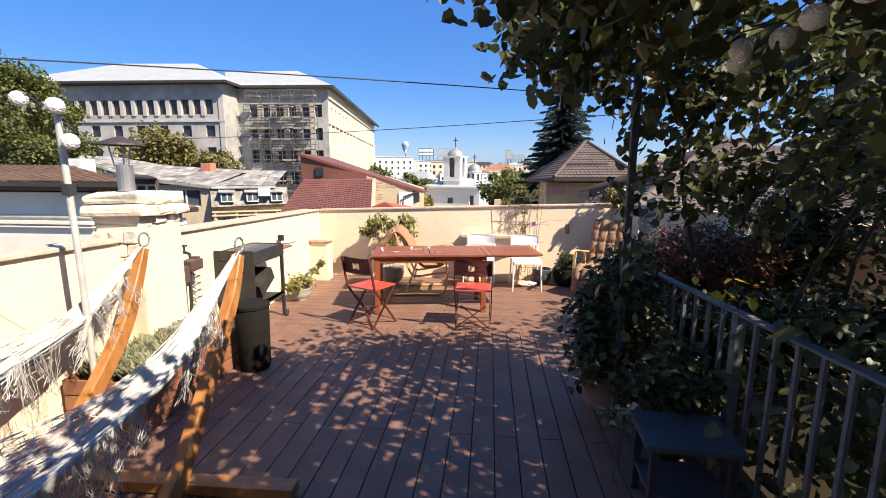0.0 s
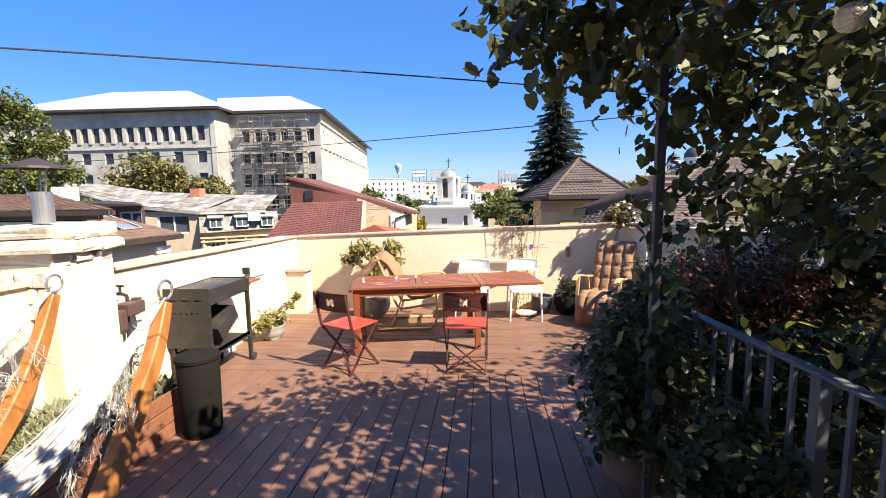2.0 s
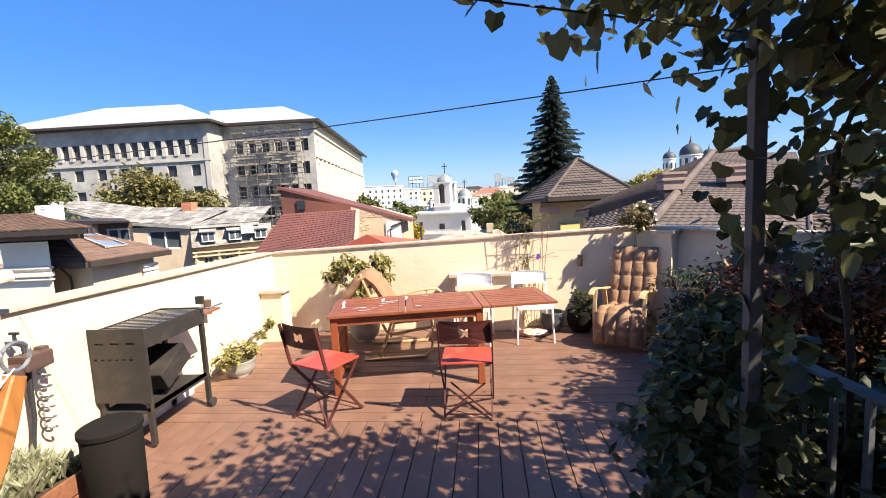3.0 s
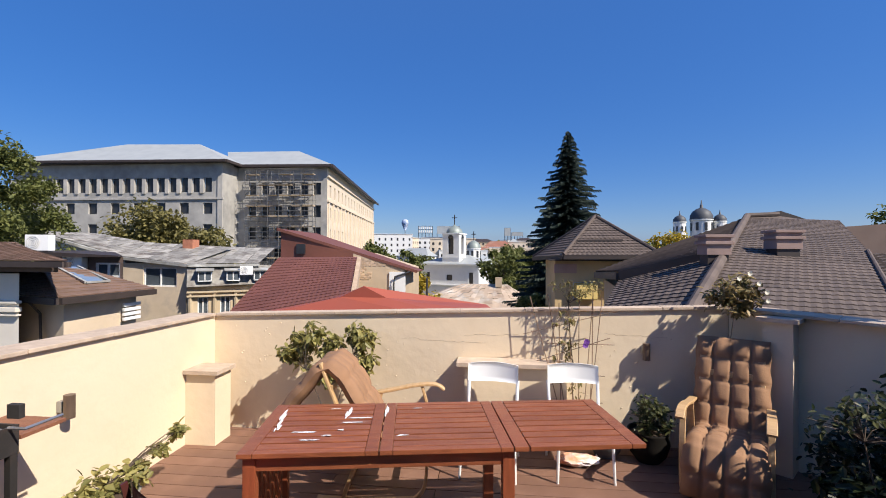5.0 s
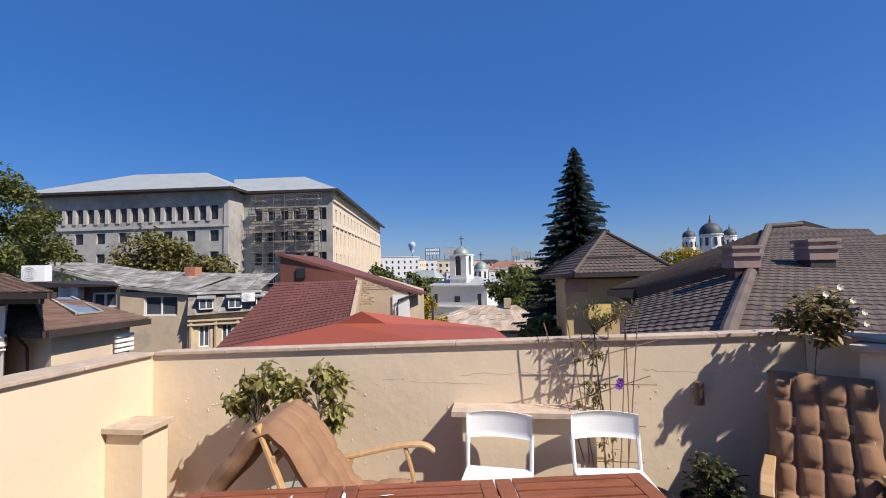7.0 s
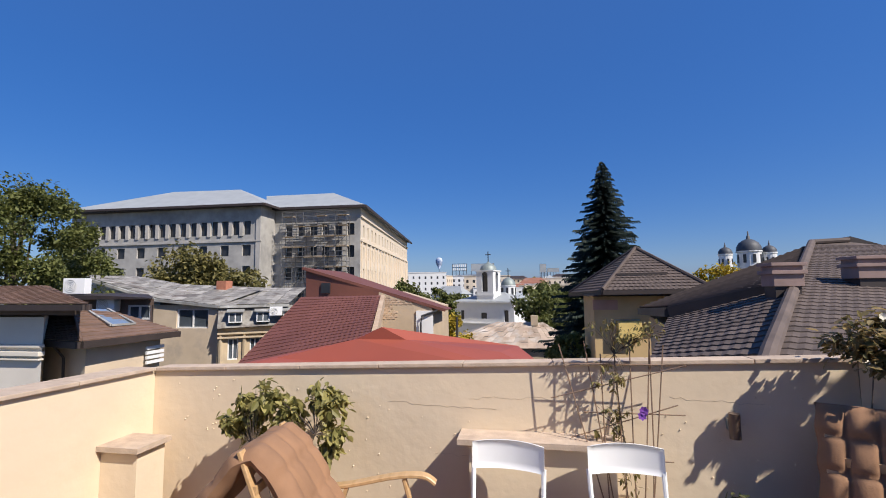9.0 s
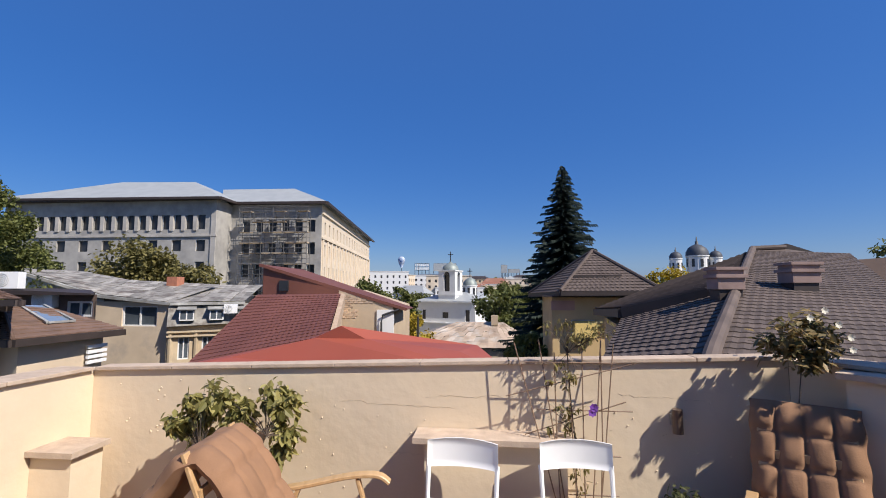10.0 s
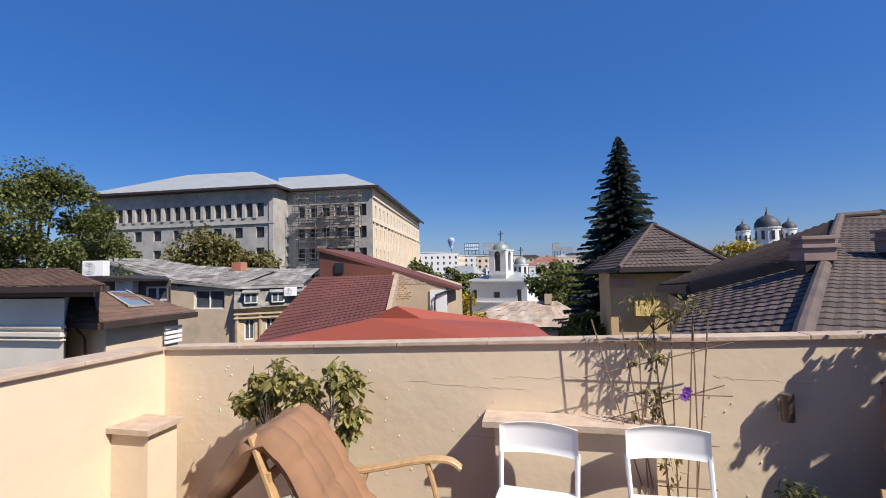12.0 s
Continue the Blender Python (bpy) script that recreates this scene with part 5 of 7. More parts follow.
def build_trees():
    spruce(6.3, 38, -9, 11.4, 5.7, 2, 0, "tall dark green spruce beside the yellow house")
    tree("willow_tree", "large green tree with drooping boughs beside the grey building", -31.5, 27, -9, 8.4, 4.6, 0, M["tree"], 11, 34000, 0.26, 0.22)
    tree("willow_tree", "green tree in front of the grey building", -50, 47, -10, 8.2, 5, 0, M["tree"], 12, 14000, 0.4, 0.2)
    tree("linden_tree", "olive green round tree in front of the grey building", -46.5, 62, -10, 6.9, 7.6, 0, M["tree_olive"], 13, 16000, 0.6, 0.2)
    tree("linden_tree", "olive green tree behind the old house", -37.5, 60, -10, 4.6, 4.5, 0, M["tree_olive"], 14, 7000, 0.6, 0.2)
    tree("birch_tree", "thin green tree behind the red gable", -14.5, 60, -10, 2.7, 2.6, 0, M["tree"], 15, 4500, 0.5, 0.2)
    tree("birch_tree", "thin green tree behind the red gable", -10.4, 62, -10, 1.9, 2.2, 0, M["tree"], 16, 3500, 0.5, 0.2)
    tree("small_tree", "yellow-green tree beside the church", -5.5, 40, -10, -0.6, 2.2, 0, M["tree_yellow"], 17, 4500, 0.35, 0.1)
    tree("birch_tree", "drooping green tree beside the spruce", 2.2, 60, -12, 1.6, 4.0, 0, M["tree"], 18, 9000, 0.5, 0.2)
    tree("small_tree", "dark green bush under the spruce", 2.9, 30, -8, -0.9, 1.6, 0, M["tree"], 20, 5000, 0.25, 0.1)
    tree("small_tree", "small autumn yellow tree behind the roofs", 23, 62, -8, 3.9, 3.4, 0, M["tree_yellow"], 22, 4000, 0.45, 0.2)
    tree("small_tree", "dark tree behind the tiled roof", 33, 42, -8, 5.2, 3.0, 0, M["tree"], 23, 4500, 0.45, 0.2)
    for i, (x, y, z) in enumerate(((-20, 150, -3), (6, 150, -2), (16, 160, 0), (-40, 170, 0), (25, 180, 3), (10, 200, 4), (-28, 190, -1), (40, 150, 2))):
        tree("street_tree", "dark green tree in the distant town", x, y, -13, z, 7, 0, M["tree"], 40 + i, 3500, 1.3, 0.15)


def build_hills():
    """Wooded rise and far roofs at the horizon."""
    rng = random.Random(31)

    def where():
        x = rng.uniform(-420, 520)
        y = rng.uniform(430, 560)
        h = 5 + 5 * noise.noise(Vector((x * 0.006, 0, 0))) + 3 * noise.noise(Vector((x * 0.03, 1, 0)))
        return Vector((x, y, rng.uniform(-13, h + 4)))
    V, F = leaves(rng, 26000, where, 7.0, droop=0.2)
    fast("far_woods", V, F, M["tree"], None, "dark wooded rise at the horizon", "stuff")


M["rust_sheet2"] = material("rusting_zinc_sheet", (0.46, 0.36, 0.27), (0.30, 0.22, 0.16), 0.9, 0.75, vary=0.22, island=True, stain=(0.52, 0.50, 0.46), stain_scale=0.5, stain_amount=0.7)
M["grey_sheet2"] = material("weathered_zinc_sheet", (0.34, 0.325, 0.29), (0.20, 0.185, 0.165), 2.2, 0.75, 0.0, vary=0.35, island=True, stain=(0.11, 0.085, 0.07), stain_scale=1.0, stain_amount=0.95)
M["brown_wall"] = material("brown_render", (0.17, 0.12, 0.10), (0.13, 0.09, 0.075), 1, 0.85)
M["glass2"] = material("roof_window_glass", (0.25, 0.30, 0.36), (0.2, 0.25, 0.3), 1, 0.1)
M["chimney"] = material("pink_brown_render", (0.34, 0.235, 0.20), (0.26, 0.18, 0.155), 3, 0.85)
M["brick_face2"] = material("pale_brick", (0.56, 0.43, 0.31), (0.44, 0.31, 0.21), 4, 0.9, vary=0.2)
M["yellow_glow"] = material("yellow_blind", (0.80, 0.60, 0.22), (0.74, 0.54, 0.18), 3, 0.6)

M["scaffold"] = material("scaffold_tube", (0.14, 0.14, 0.14), (0.09, 0.09, 0.09), 2, 0.6)


# ---- terrace furniture ----
def build_table():
    t = thing("dining_table", "red-brown slatted hardwood gateleg table with an extended leaf and white stains", "table", (-0.965, 4.86, 0), 10.0)
    t.matrix_world = t.matrix_world @ Matrix.Diagonal((0.977, 0.911, 1, 1))
    T = M["wood_red"]
    top = 0.75
    for i in range(8):
        y = 0.05 + i * 0.0865 + 0.038
        for a, b in ((0.085, 0.655), (0.80, 1.37), (1.53, 2.09)):
            bm = bmesh.new()
            box(bm, ((a + b) / 2, y, top - 0.010), (b - a - 0.002, 0.070, 0.018), None, 0.003)
            part("slat", bm, T, t)
    for x, w in ((0.045, 0.08), (0.69, 0.07), (0.765, 0.07), (1.405, 0.07), (1.485, 0.08), (2.13, 0.08)):
        bm = bmesh.new()
        box(bm, (x, 0.39, top - 0.012), (w - 0.003, 0.79, 0.024), None, 0.004)
        part("batten", bm, T, t)
    for y in (0.02, 0.762):
        for a, b in ((0.085, 0.655), (0.80, 1.37), (1.53, 2.09)):
            bm = bmesh.new()
            box(bm, ((a + b) / 2, y, top - 0.012), (b - a - 0.002, 0.05, 0.024), None, 0.003)
            part("edge_rail", bm, T, t)
    for y in (0.05, 0.73):
        bm = bmesh.new()
        box(bm, (0.73, y, top - 0.065), (1.36, 0.024, 0.08), None, 0.003)
        part("apron", bm, T, t)
    for x in (0.05, 1.42):
        bm = bmesh.new()
        box(bm, (x, 0.39, top - 0.065), (0.024, 0.62, 0.08), None, 0.003)
        part("apron", bm, T, t)
    for x, y in ((0.06, 0.06), (1.42, 0.06), (0.06, 0.72), (1.42, 0.72)):
        bm = bmesh.new()
        box(bm, (x, y, 0.362), (0.065, 0.065, 0.724), None, 0.006)
        part("leg", bm, M["leg_red"], t)
    for z in (0.12, 0.62):
        bm = bmesh.new()
        box(bm, (0.06, 0.39, z), (0.03, 0.60, 0.05), None, 0.003)
        part("end_rail", bm, M["leg_red"], t)
    for i in range(7):
        bm = bmesh.new()
        box(bm, (0.06, 0.14 + i * 0.083, 0.37), (0.018, 0.045, 0.46), None, 0.002)
        part("end_slat", bm, M["leg_red"], t)
    for y in (0.2, 0.6):
        bm = bmesh.new()
        box(bm, (1.8, y, top - 0.045), (0.72, 0.03, 0.04), None, 0.003)
        part("leaf_bearer", bm, M["leg_red"], t)
    # splashes of white paint
    rng = random.Random(12)
    bm = bmesh.new()
    for cx, cy, rx, ry in ((0.10, 0.52, 0.02, 0.16), (0.28, 0.28, 0.08, 0.012), (0.33, 0.16, 0.06, 0.010), (0.5, 0.60, 0.02, 0.1), (0.56, 0.5, 0.09, 0.012), (0.55, 0.42, 0.07, 0.010), (0.49, 0.3, 0.02, 0.012), (0.74, 0.6, 0.012, 0.12), (0.85, 0.2, 0.035, 0.012), (0.12, 0.36, 0.015, 0.06), (0.42, 0.22, 0.03, 0.01), (0.95, 0.66, 0.04, 0.006), (0.40, 0.68, 0.04, 0.008)):
        for _ in range(5):
            x, y = cx + rng.uniform(-rx, rx) * 0.6, cy + rng.uniform(-ry, ry) * 0.6
            k = 9
            bm.faces.new([bm.verts.new((x + rx * 0.55 * rng.uniform(0.5, 1.2) * math.cos(2 * math.pi * j / k), y + ry * 0.55 * rng.uniform(0.5, 1.2) * math.sin(2 * math.pi * j / k), top + 0.0025 + 0.0004 * rng.random())) for j in range(k)])
    part("paint_splash", bm, M["white_plastic"], t, "dried white paint splashes", kind="stuff")


def cushion_mesh(profile, width, cols, rows, thick, puff):
    """A tufted pad along a side profile of (y, z); the tufts pull in at the seams."""
    P = [Vector((0, a, b)) for a, b in profile]
    seg = [0]
    for a, b in zip(P, P[1:]):
        seg.append(seg[-1] + (b - a).length)

    def at(s):
        s *= seg[-1]
        for i in range(len(P) - 1):
            if s <= seg[i + 1] or i == len(P) - 2:
                return P[i].lerp(P[i + 1], (s - seg[i]) / (seg[i + 1] - seg[i])), (P[i + 1] - P[i]).normalized()

    nu, nv = cols * 8, rows * 8
    V, F = [], []
    for side in (1, -1):
        for j in range(nv + 1):
            v = j / nv
            p, d = at(v)
            p2, d2 = at(min(1, v + 0.04))
            p0, d0 = at(max(0, v - 0.04))
            d = (p2 - p0).normalized()
            n = Vector((0, -d.z, d.y))
            for i in range(nu + 1):
                u = i / nu
                fu = abs(math.sin(math.pi * u * cols))
                fv = abs(math.sin(math.pi * v * rows))
                edge = min(1, 9 * min(u, 1 - u)) ** 0.5 * min(1, 14 * min(v, 1 - v)) ** 0.5
                h = (thick / 2 + (puff * (0.3 * fu ** 0.35 + 0.75 * (fu * fv) ** 0.27 - 0.78) if side == 1 else 0)) * edge
                wv = width * (1 + 0.02 * math.sin(v * rows * math.pi * 2))
                q = p + n * side * h + Vector(((u - 0.5) * wv, 0, 0))
                q += n * (0.007 * noise.noise(q * 8) + 0.004 * noise.noise(Vector((q.x * 30, q.y * 9, q.z * 9))))
                V.append(q)
    off = (nu + 1) * (nv + 1)
    for j in range(nv):
        for i in range(nu):
            a = j * (nu + 1) + i
            F.append((a, a + 1, a + nu + 2, a + nu + 1))
            F.append((off + a, off + a + nu + 1, off + a + nu + 2, off + a + 1))
    return V, F


def ribbon(bm, x, bend, w, h):
    """One bent laminated strip in the plane of x, w wide and h thick."""
    rings = []
    n = len(bend)
    for i, p in enumerate(bend):
        a, b = bend[max(0, i - 1)], bend[min(n - 1, i + 1)]
        d = Vector((0, b[0] - a[0], b[1] - a[1])).normalized()
        u = Vector((0, -d.z, d.y)) * h / 2
        c = Vector((x, p[0], p[1]))
        sx = Vector((w / 2, 0, 0))
        rings.append([bm.verts.new(q) for q in (c - sx - u * 0.6, c - sx * 0.85 - u, c + sx * 0.85 - u, c + sx - u * 0.6, c + sx + u * 0.6, c + sx * 0.85 + u, c - sx * 0.85 + u, c - sx + u * 0.6)])
    for i in range(n - 1):
        for k in range(8):
            bm.faces.new((rings[i][k], rings[i][(k + 1) % 8], rings[i + 1][(k + 1) % 8], rings[i + 1][k]))
    bm.faces.new(rings[0][::-1])
    bm.faces.new(rings[-1])


def build_lounge_chairs():
    # bentwood chair facing the terrace
    prof = [(-0.03, 0.06), (-0.035, 0.26), (0.03, 0.39), (0.12, 0.41), (0.30, 0.37), (0.52, 0.34), (0.60, 0.40), (0.68, 0.60), (0.76, 0.80), (0.84, 1.00), (0.87, 1.05)]

    def frame_parts(t, W):
        for s in (-1, 1):
            x = s * W
            bm = bmesh.new()
            bend = catmull([(-0.09, 0.615), (-0.02, 0.655), (0.14, 0.65), (0.40, 0.60), (0.62, 0.57)], 6)
            ribbon(bm, x, bend, 0.06, 0.022)
            bend = catmull([(0.09, 0.635), (0.035, 0.40), (0.045, 0.12), (0.12, 0.02)], 6)
            ribbon(bm, x, bend, 0.04, 0.022)
            part("arm", bm, M["birch"], t, "bent lacquered birch arm")
            bm = bmesh.new()
            bend = catmull([(0.10, 0.02), (0.35, 0.015), (0.70, 0.02), (0.80, 0.03)], 4)
            ribbon(bm, x, bend, 0.055, 0.022)
            bar(bm, (x, 0.62, 0.03), (x, 0.42, 0.60), 0.05, 0.022)
            part("runner", bm, M["birch"], t)
            bm = bmesh.new()
            bend = catmull([(0.0, 0.33), (0.25, 0.30), (0.48, 0.27), (0.56, 0.33), (0.66, 0.60), (0.80, 0.96)], 5)
            ribbon(bm, s * (W - 0.06), bend, 0.05, 0.022)
            part("seat_rail", bm, M["birch"], t)
        for y, z in ((0.03, 0.31), (0.50, 0.26), (0.72, 0.78), (0.62, 0.03)):
            bm = bmesh.new()
            bar(bm, (-W + 0.04, y, z), (W - 0.04, y, z), 0.02, 0.045)
            part("cross_rail", bm, M["birch"], t)

    t = thing("lounge_chair", "bentwood armchair with a thick tufted tan cushion near the corner", "armchair", (1.88, 5.97, 0), -30, "lounge chairs")
    frame_parts(t, 0.26)
    V, F = cushion_mesh(prof, 0.52, 4, 9, 0.10, 0.040)
    fast("cushion", V, F, M["cushion"], t, "tan tufted cloth cushion", smooth=True)
    # the second one seen from its side, leaning back
    t = thing("lounge_chair", "bentwood armchair turned sideways with a tan cushion folded over its back", "armchair", (-0.02, 6.12, 0), -100, "lounge chairs")
    t.matrix_world = pose(-0.14, 6.17, 0, 0, 0, 96)
    frame_parts(t, 0.29)
    prof2 = [(0.06, 0.46), (0.20, 0.43), (0.36, 0.43), (0.45, 0.52), (0.55, 0.69), (0.66, 0.86), (0.74, 0.925), (0.82, 0.90), (0.93, 0.77), (1.06, 0.61), (1.18, 0.49)]
    V, F = cushion_mesh(prof2, 0.52, 4, 8, 0.10, 0.022)
    fast("cushion", V, F, M["cushion"], t, "tan cloth cushion", smooth=True)


def catmull(pts, n):
    out = []
    P = [pts[0]] + list(pts) + [pts[-1]]
    for i in range(1, len(P) - 2):
        for k in range(n):
            u = k / n
            out.append(tuple(0.5 * (2 * P[i][c] + (P[i + 1][c] - P[i - 1][c]) * u + (2 * P[i - 1][c] - 5 * P[i][c] + 4 * P[i + 1][c] - P[i + 2][c]) * u * u + (3 * P[i][c] - P[i - 1][c] - 3 * P[i + 1][c] + P[i + 2][c]) * u ** 3) for c in range(len(pts[0]))))
    out.append(tuple(pts[-1]))
    return out


def build_white_chairs():
    t = thing("plastic_chair", "white plastic chair with a curved low back and four slender legs", "chair", (0.30, 6.40, 0), -6, "white chairs")
    W = M["white_plastic"]
    bm = bmesh.new()
    grid = []
    for j in range(5):
        row = []
        for i in range(13):
            u = i / 12 * 2 - 1
            x = 0.215 * u
            y = 0.30 - 0.045 * u * u - 0.012 * (j / 4)
            z = 0.635 + 0.165 * j / 4 - 0.012 * u * u * (1 if j == 4 else 0)
            row.append((x, y + (j / 4) * 0.02, z))
        grid.append(row)
    for side in (0, 0.014):
        vs = [[bm.verts.new((p[0], p[1] - side, p[2])) for p in r] for r in grid]
        for j in range(4):
            for i in range(12):
                f = (vs[j][i], vs[j][i + 1], vs[j + 1][i + 1], vs[j + 1][i])
                bm.faces.new(f if side else f[::-1])
        if side == 0:
            a = vs
    b = vs
    for i in range(12):
        bm.faces.new((a[4][i], a[4][i + 1], b[4][i + 1], b[4][i]))
        bm.faces.new((a[0][i + 1], a[0][i], b[0][i], b[0][i + 1]))
    for j in range(4):
        bm.faces.new((a[j][0], a[j + 1][0], b[j + 1][0], b[j][0]))
        bm.faces.new((a[j + 1][12], a[j][12], b[j][12], b[j + 1][12]))
    part("backrest", bm, W, t, smooth=True)
    bm = bmesh.new()
    box(bm, (0, 0.03, 0.445), (0.43, 0.42, 0.025), None, 0.010)
    box(bm, (0, -0.17, 0.425), (0.40, 0.025, 0.04), None, 0.008)
    part("seat", bm, W, t)
    for s in (-1, 1):
        bm = bmesh.new()
        tube(bm, [(s * 0.20, -0.16, 0.44), (s * 0.215, -0.19, 0.0)], 0.015, 8, 0.010)
        part("leg", bm, W, t)
        bm = bmesh.new()
        tube(bm, [(s * 0.21, 0.26, 0.66), (s * 0.205, 0.21, 0.44), (s * 0.215, 0.29, 0.0)], 0.015, 8, 0.010)
        part("leg", bm, W, t)
    copy_thing(t, pose(1.02, 6.44, 0, 0, 0, 3))


def build_folding_chairs():
    t = thing("folding_chair", "red folding chair with a dark steel frame and butterfly cut-out back", "chair", (0.285, 4.62, 0), 0, "red folding chairs")
    D, R = M["dark_red"], M["red_paint"]
    # seat looks to +y; back at -y
    bm = bmesh.new()
    box(bm, (0, 0.02, 0.452), (0.40, 0.38, 0.016), None, 0.006)
    part("seat", bm, R, t, "faded red painted seat")
    bm = bmesh.new()
    # back plate round the cut-out
    pl = lambda x, z: (x, -0.205 - 0.03 * (1 - (x / 0.2) ** 2) - 0.12 * (z - 0.62), z)
    cut = [(0.0, 0.715), (0.018, 0.74), (0.042, 0.752), (0.046, 0.73), (0.03, 0.715), (0.036, 0.70), (0.024, 0.688), (0.006, 0.70)]
    loop = [(x, z) for x, z in cut] + [(-x, z) for x, z in cut[::-1][:-1]]
    loop = loop[:-1] if loop[-1] == loop[0] else loop
    k = 32
    outer = []
    for i in range(k):
        a = 2 * math.pi * i / k
        c, s = math.cos(a), math.sin(a)
        m = max(abs(c), abs(s) * 1.0)
        outer.append((0.205 * c / m, 0.715 + 0.085 * s / m + (0.012 if s > 0.5 else 0)))
    inner = []
    for i in range(k):
        a = 2 * math.pi * i / k
        rr = 0.014 + 0.038 * abs(math.cos(a)) ** 0.7 * (0.55 + 0.45 * abs(math.sin(2 * a)))
        inner.append((rr * 1.25 * math.cos(a), 0.718 + rr * math.sin(a) * 1.15))
    for dy in (0, 0.006):
        o = [bm.verts.new(Vector(pl(*p)) + Vector((0, dy, 0))) for p in outer]
        n_ = [bm.verts.new(Vector(pl(*p)) + Vector((0, dy, 0))) for p in inner]
        for i in range(k):
            j = (i + 1) % k
            f = (o[i], o[j], n_[j], n_[i])
            bm.faces.new(f if dy else f[::-1])
    # body of the butterfly between the wings
    part("backrest", bm, D, t, "dark red back plate with a butterfly cut-out")
    for s in (-1, 1):
        bm = bmesh.new()
        bar(bm, (s * 0.205, -0.25, 0.81), (s * 0.205, -0.17, 0.45), 0.012, 0.026)
        bar(bm, (s * 0.205, -0.17, 0.45), (s * 0.205, 0.20, 0.0), 0.012, 0.024)
        part("leg", bm, D, t)
        bm = bmesh.new()
        bar(bm, (s * 0.188, 0.19, 0.44), (s * 0.188, -0.20, 0.0), 0.012, 0.024)
        part("leg", bm, D, t)
        bm = bmesh.new()
        bar(bm, (s * 0.19, -0.185, 0.03), (-s * 0.14, -0.03 + 0.01 * s, 0.24), 0.014, 0.010)
        part("brace", bm, D, t)
    for y, z, w in ((0.17, 0.04, 0.41), (-0.17, 0.04, 0.37), (0.17, 0.43, 0.37)):
        bm = bmesh.new()
        tube(bm, [(-w / 2, y, z), (w / 2, y, z)], 0.006, 6)
        part("stretcher", bm, D, t)
    c = copy_thing(t, pose(-0.90, 4.57, 0, 0, 0, -27))
    c["label"] = "red folding chair at the table corner with butterfly cut-out back"


def build_grill():
    t = thing("charcoal_grill", "grey steel trolley grill with a slotted top and perforated side panel", "grill")
    G = M["grill"]
    x0, x1, y0, y1, top = -2.42, -2.02, 4.02, 4.74, 0.90
    bm = bmesh.new()
    for a, b, c, d in ((x0, x1, y0, y0 + 0.012), (x0, x1, y1 - 0.012, y1), (x0, x0 + 0.012, y0 + .012, y1 - .012), (x1 - 0.012, x1, y0 + .012, y1 - .012)):
        box(bm, ((a + b) / 2, (c + d) / 2, top - 0.07), (b - a, d - c, 0.14))
    box(bm, ((x0 + x1) / 2, (y0 + y1) / 2, top - 0.13), (x1 - x0 - .03, y1 - y0 - .03, 0.012))
    part("fire_box", bm, G, t)
    for i in range(15):
        y = y0 + 0.05 + i * (y1 - y0 - 0.1) / 14
        bm = bmesh.new()
        tube(bm, [(x0 + 0.01, y, top - 0.01), (x1 - 0.01, y, top - 0.01)], 0.004, 5)
        part("grate_bar", bm, M["steel"], t)
    bm = bmesh.new()
    holes = [(0.03 + i * 0.055, 0.058 + i * 0.055, 0.40, 0.415) for i in range(6)] + [(0.05 + i * 0.12, 0.12 + i * 0.12, 0.52, 0.535) for i in range(3)]
    for oy, sg in ((y0 - 0.012, 1),):
        P = holed_wall(bm, (x0 - 0.02, oy, 0), (1, 0, 0), 0.44, 0.36, 0.92, [(a, b, c + 0.28, d + 0.28) for a, b, c, d in holes], 0.006)
    part("side_panel", bm, G, t, "large perforated steel end panel")
    for x, y in ((x0 + 0.02, y0 + 0.02), (x1 - 0.02, y0 + 0.02), (x0 + 0.02, y1 - 0.02), (x1 - 0.02, y1 - 0.02)):
        bm = bmesh.new()
        box(bm, (x, y, 0.45), (0.035, 0.035, 0.86), None, 0.004)
        part("leg", bm, G, t)
    for x in (x1 - 0.0, x0 + 0.02):
        bm = bmesh.new()
        tube(bm, [(x, y1 - 0.02, 0.04), (x + 0.025, y1 - 0.02, 0.04)], 0.04, 14)
        part("wheel", bm, M["black"], t)
    bm = bmesh.new()
    box(bm, ((x0 + x1) / 2, (y0 + y1) / 2, 0.28), (x1 - x0, y1 - y0, 0.015), None, 0.003)
    for i in range(3):
        box(bm, (x1 - 0.02, (y0 + y1) / 2, 0.30), (0.02, y1 - y0, 0.03))
    part("shelf", bm, G, t)
    bm = bmesh.new()
    box(bm, ((x0 + x1) / 2 + 0.02, y1 + 0.13, 0.83), (0.36, 0.24, 0.02), None, 0.003)
    part("side_shelf", bm, M["cedar"], t, "brown wooden side shelf")
    bm = bmesh.new()
    tube(bm, [(x1 + 0.0, y1 - 0.05, 0.9), (x1 + 0.09, y1 - 0.05, 0.9), (x1 + 0.09, y1 + 0.14, 0.9)], 0.008, 6)
    part("handle", bm, M["steel"], t)
    bm = bmesh.new()
    box(bm, (x1 - 0.03, y1 + 0.01, 0.96), (0.07, 0.03, 0.07), None, 0.004)
    part("bracket", bm, G, t)
    c = thing("grill_tray", "steel charcoal tray tilted under the grill", "tray", (-2.22, 4.4, 0.5))
    bm = bmesh.new()
    box(bm, (0, 0, 0), (0.3, 0.34, 0.16), Matrix.Rotation(0.5, 4, "X"), 0.01)
    part("tray_body", bm, G, c)
    bm = bmesh.new()
    box(bm, (0, 0, -0.14), (0.04, 0.04, 0.16))
    part("support", bm, G, c)
    p = thing("wall_plate", "white board leaning at the foot of the wall behind the grill", "board", (-2.36, 4.55, 0))
    bm = bmesh.new()
    box(bm, (-0.03, 0, 0.07), (0.03, 0.9, 0.14), None, 0.004)
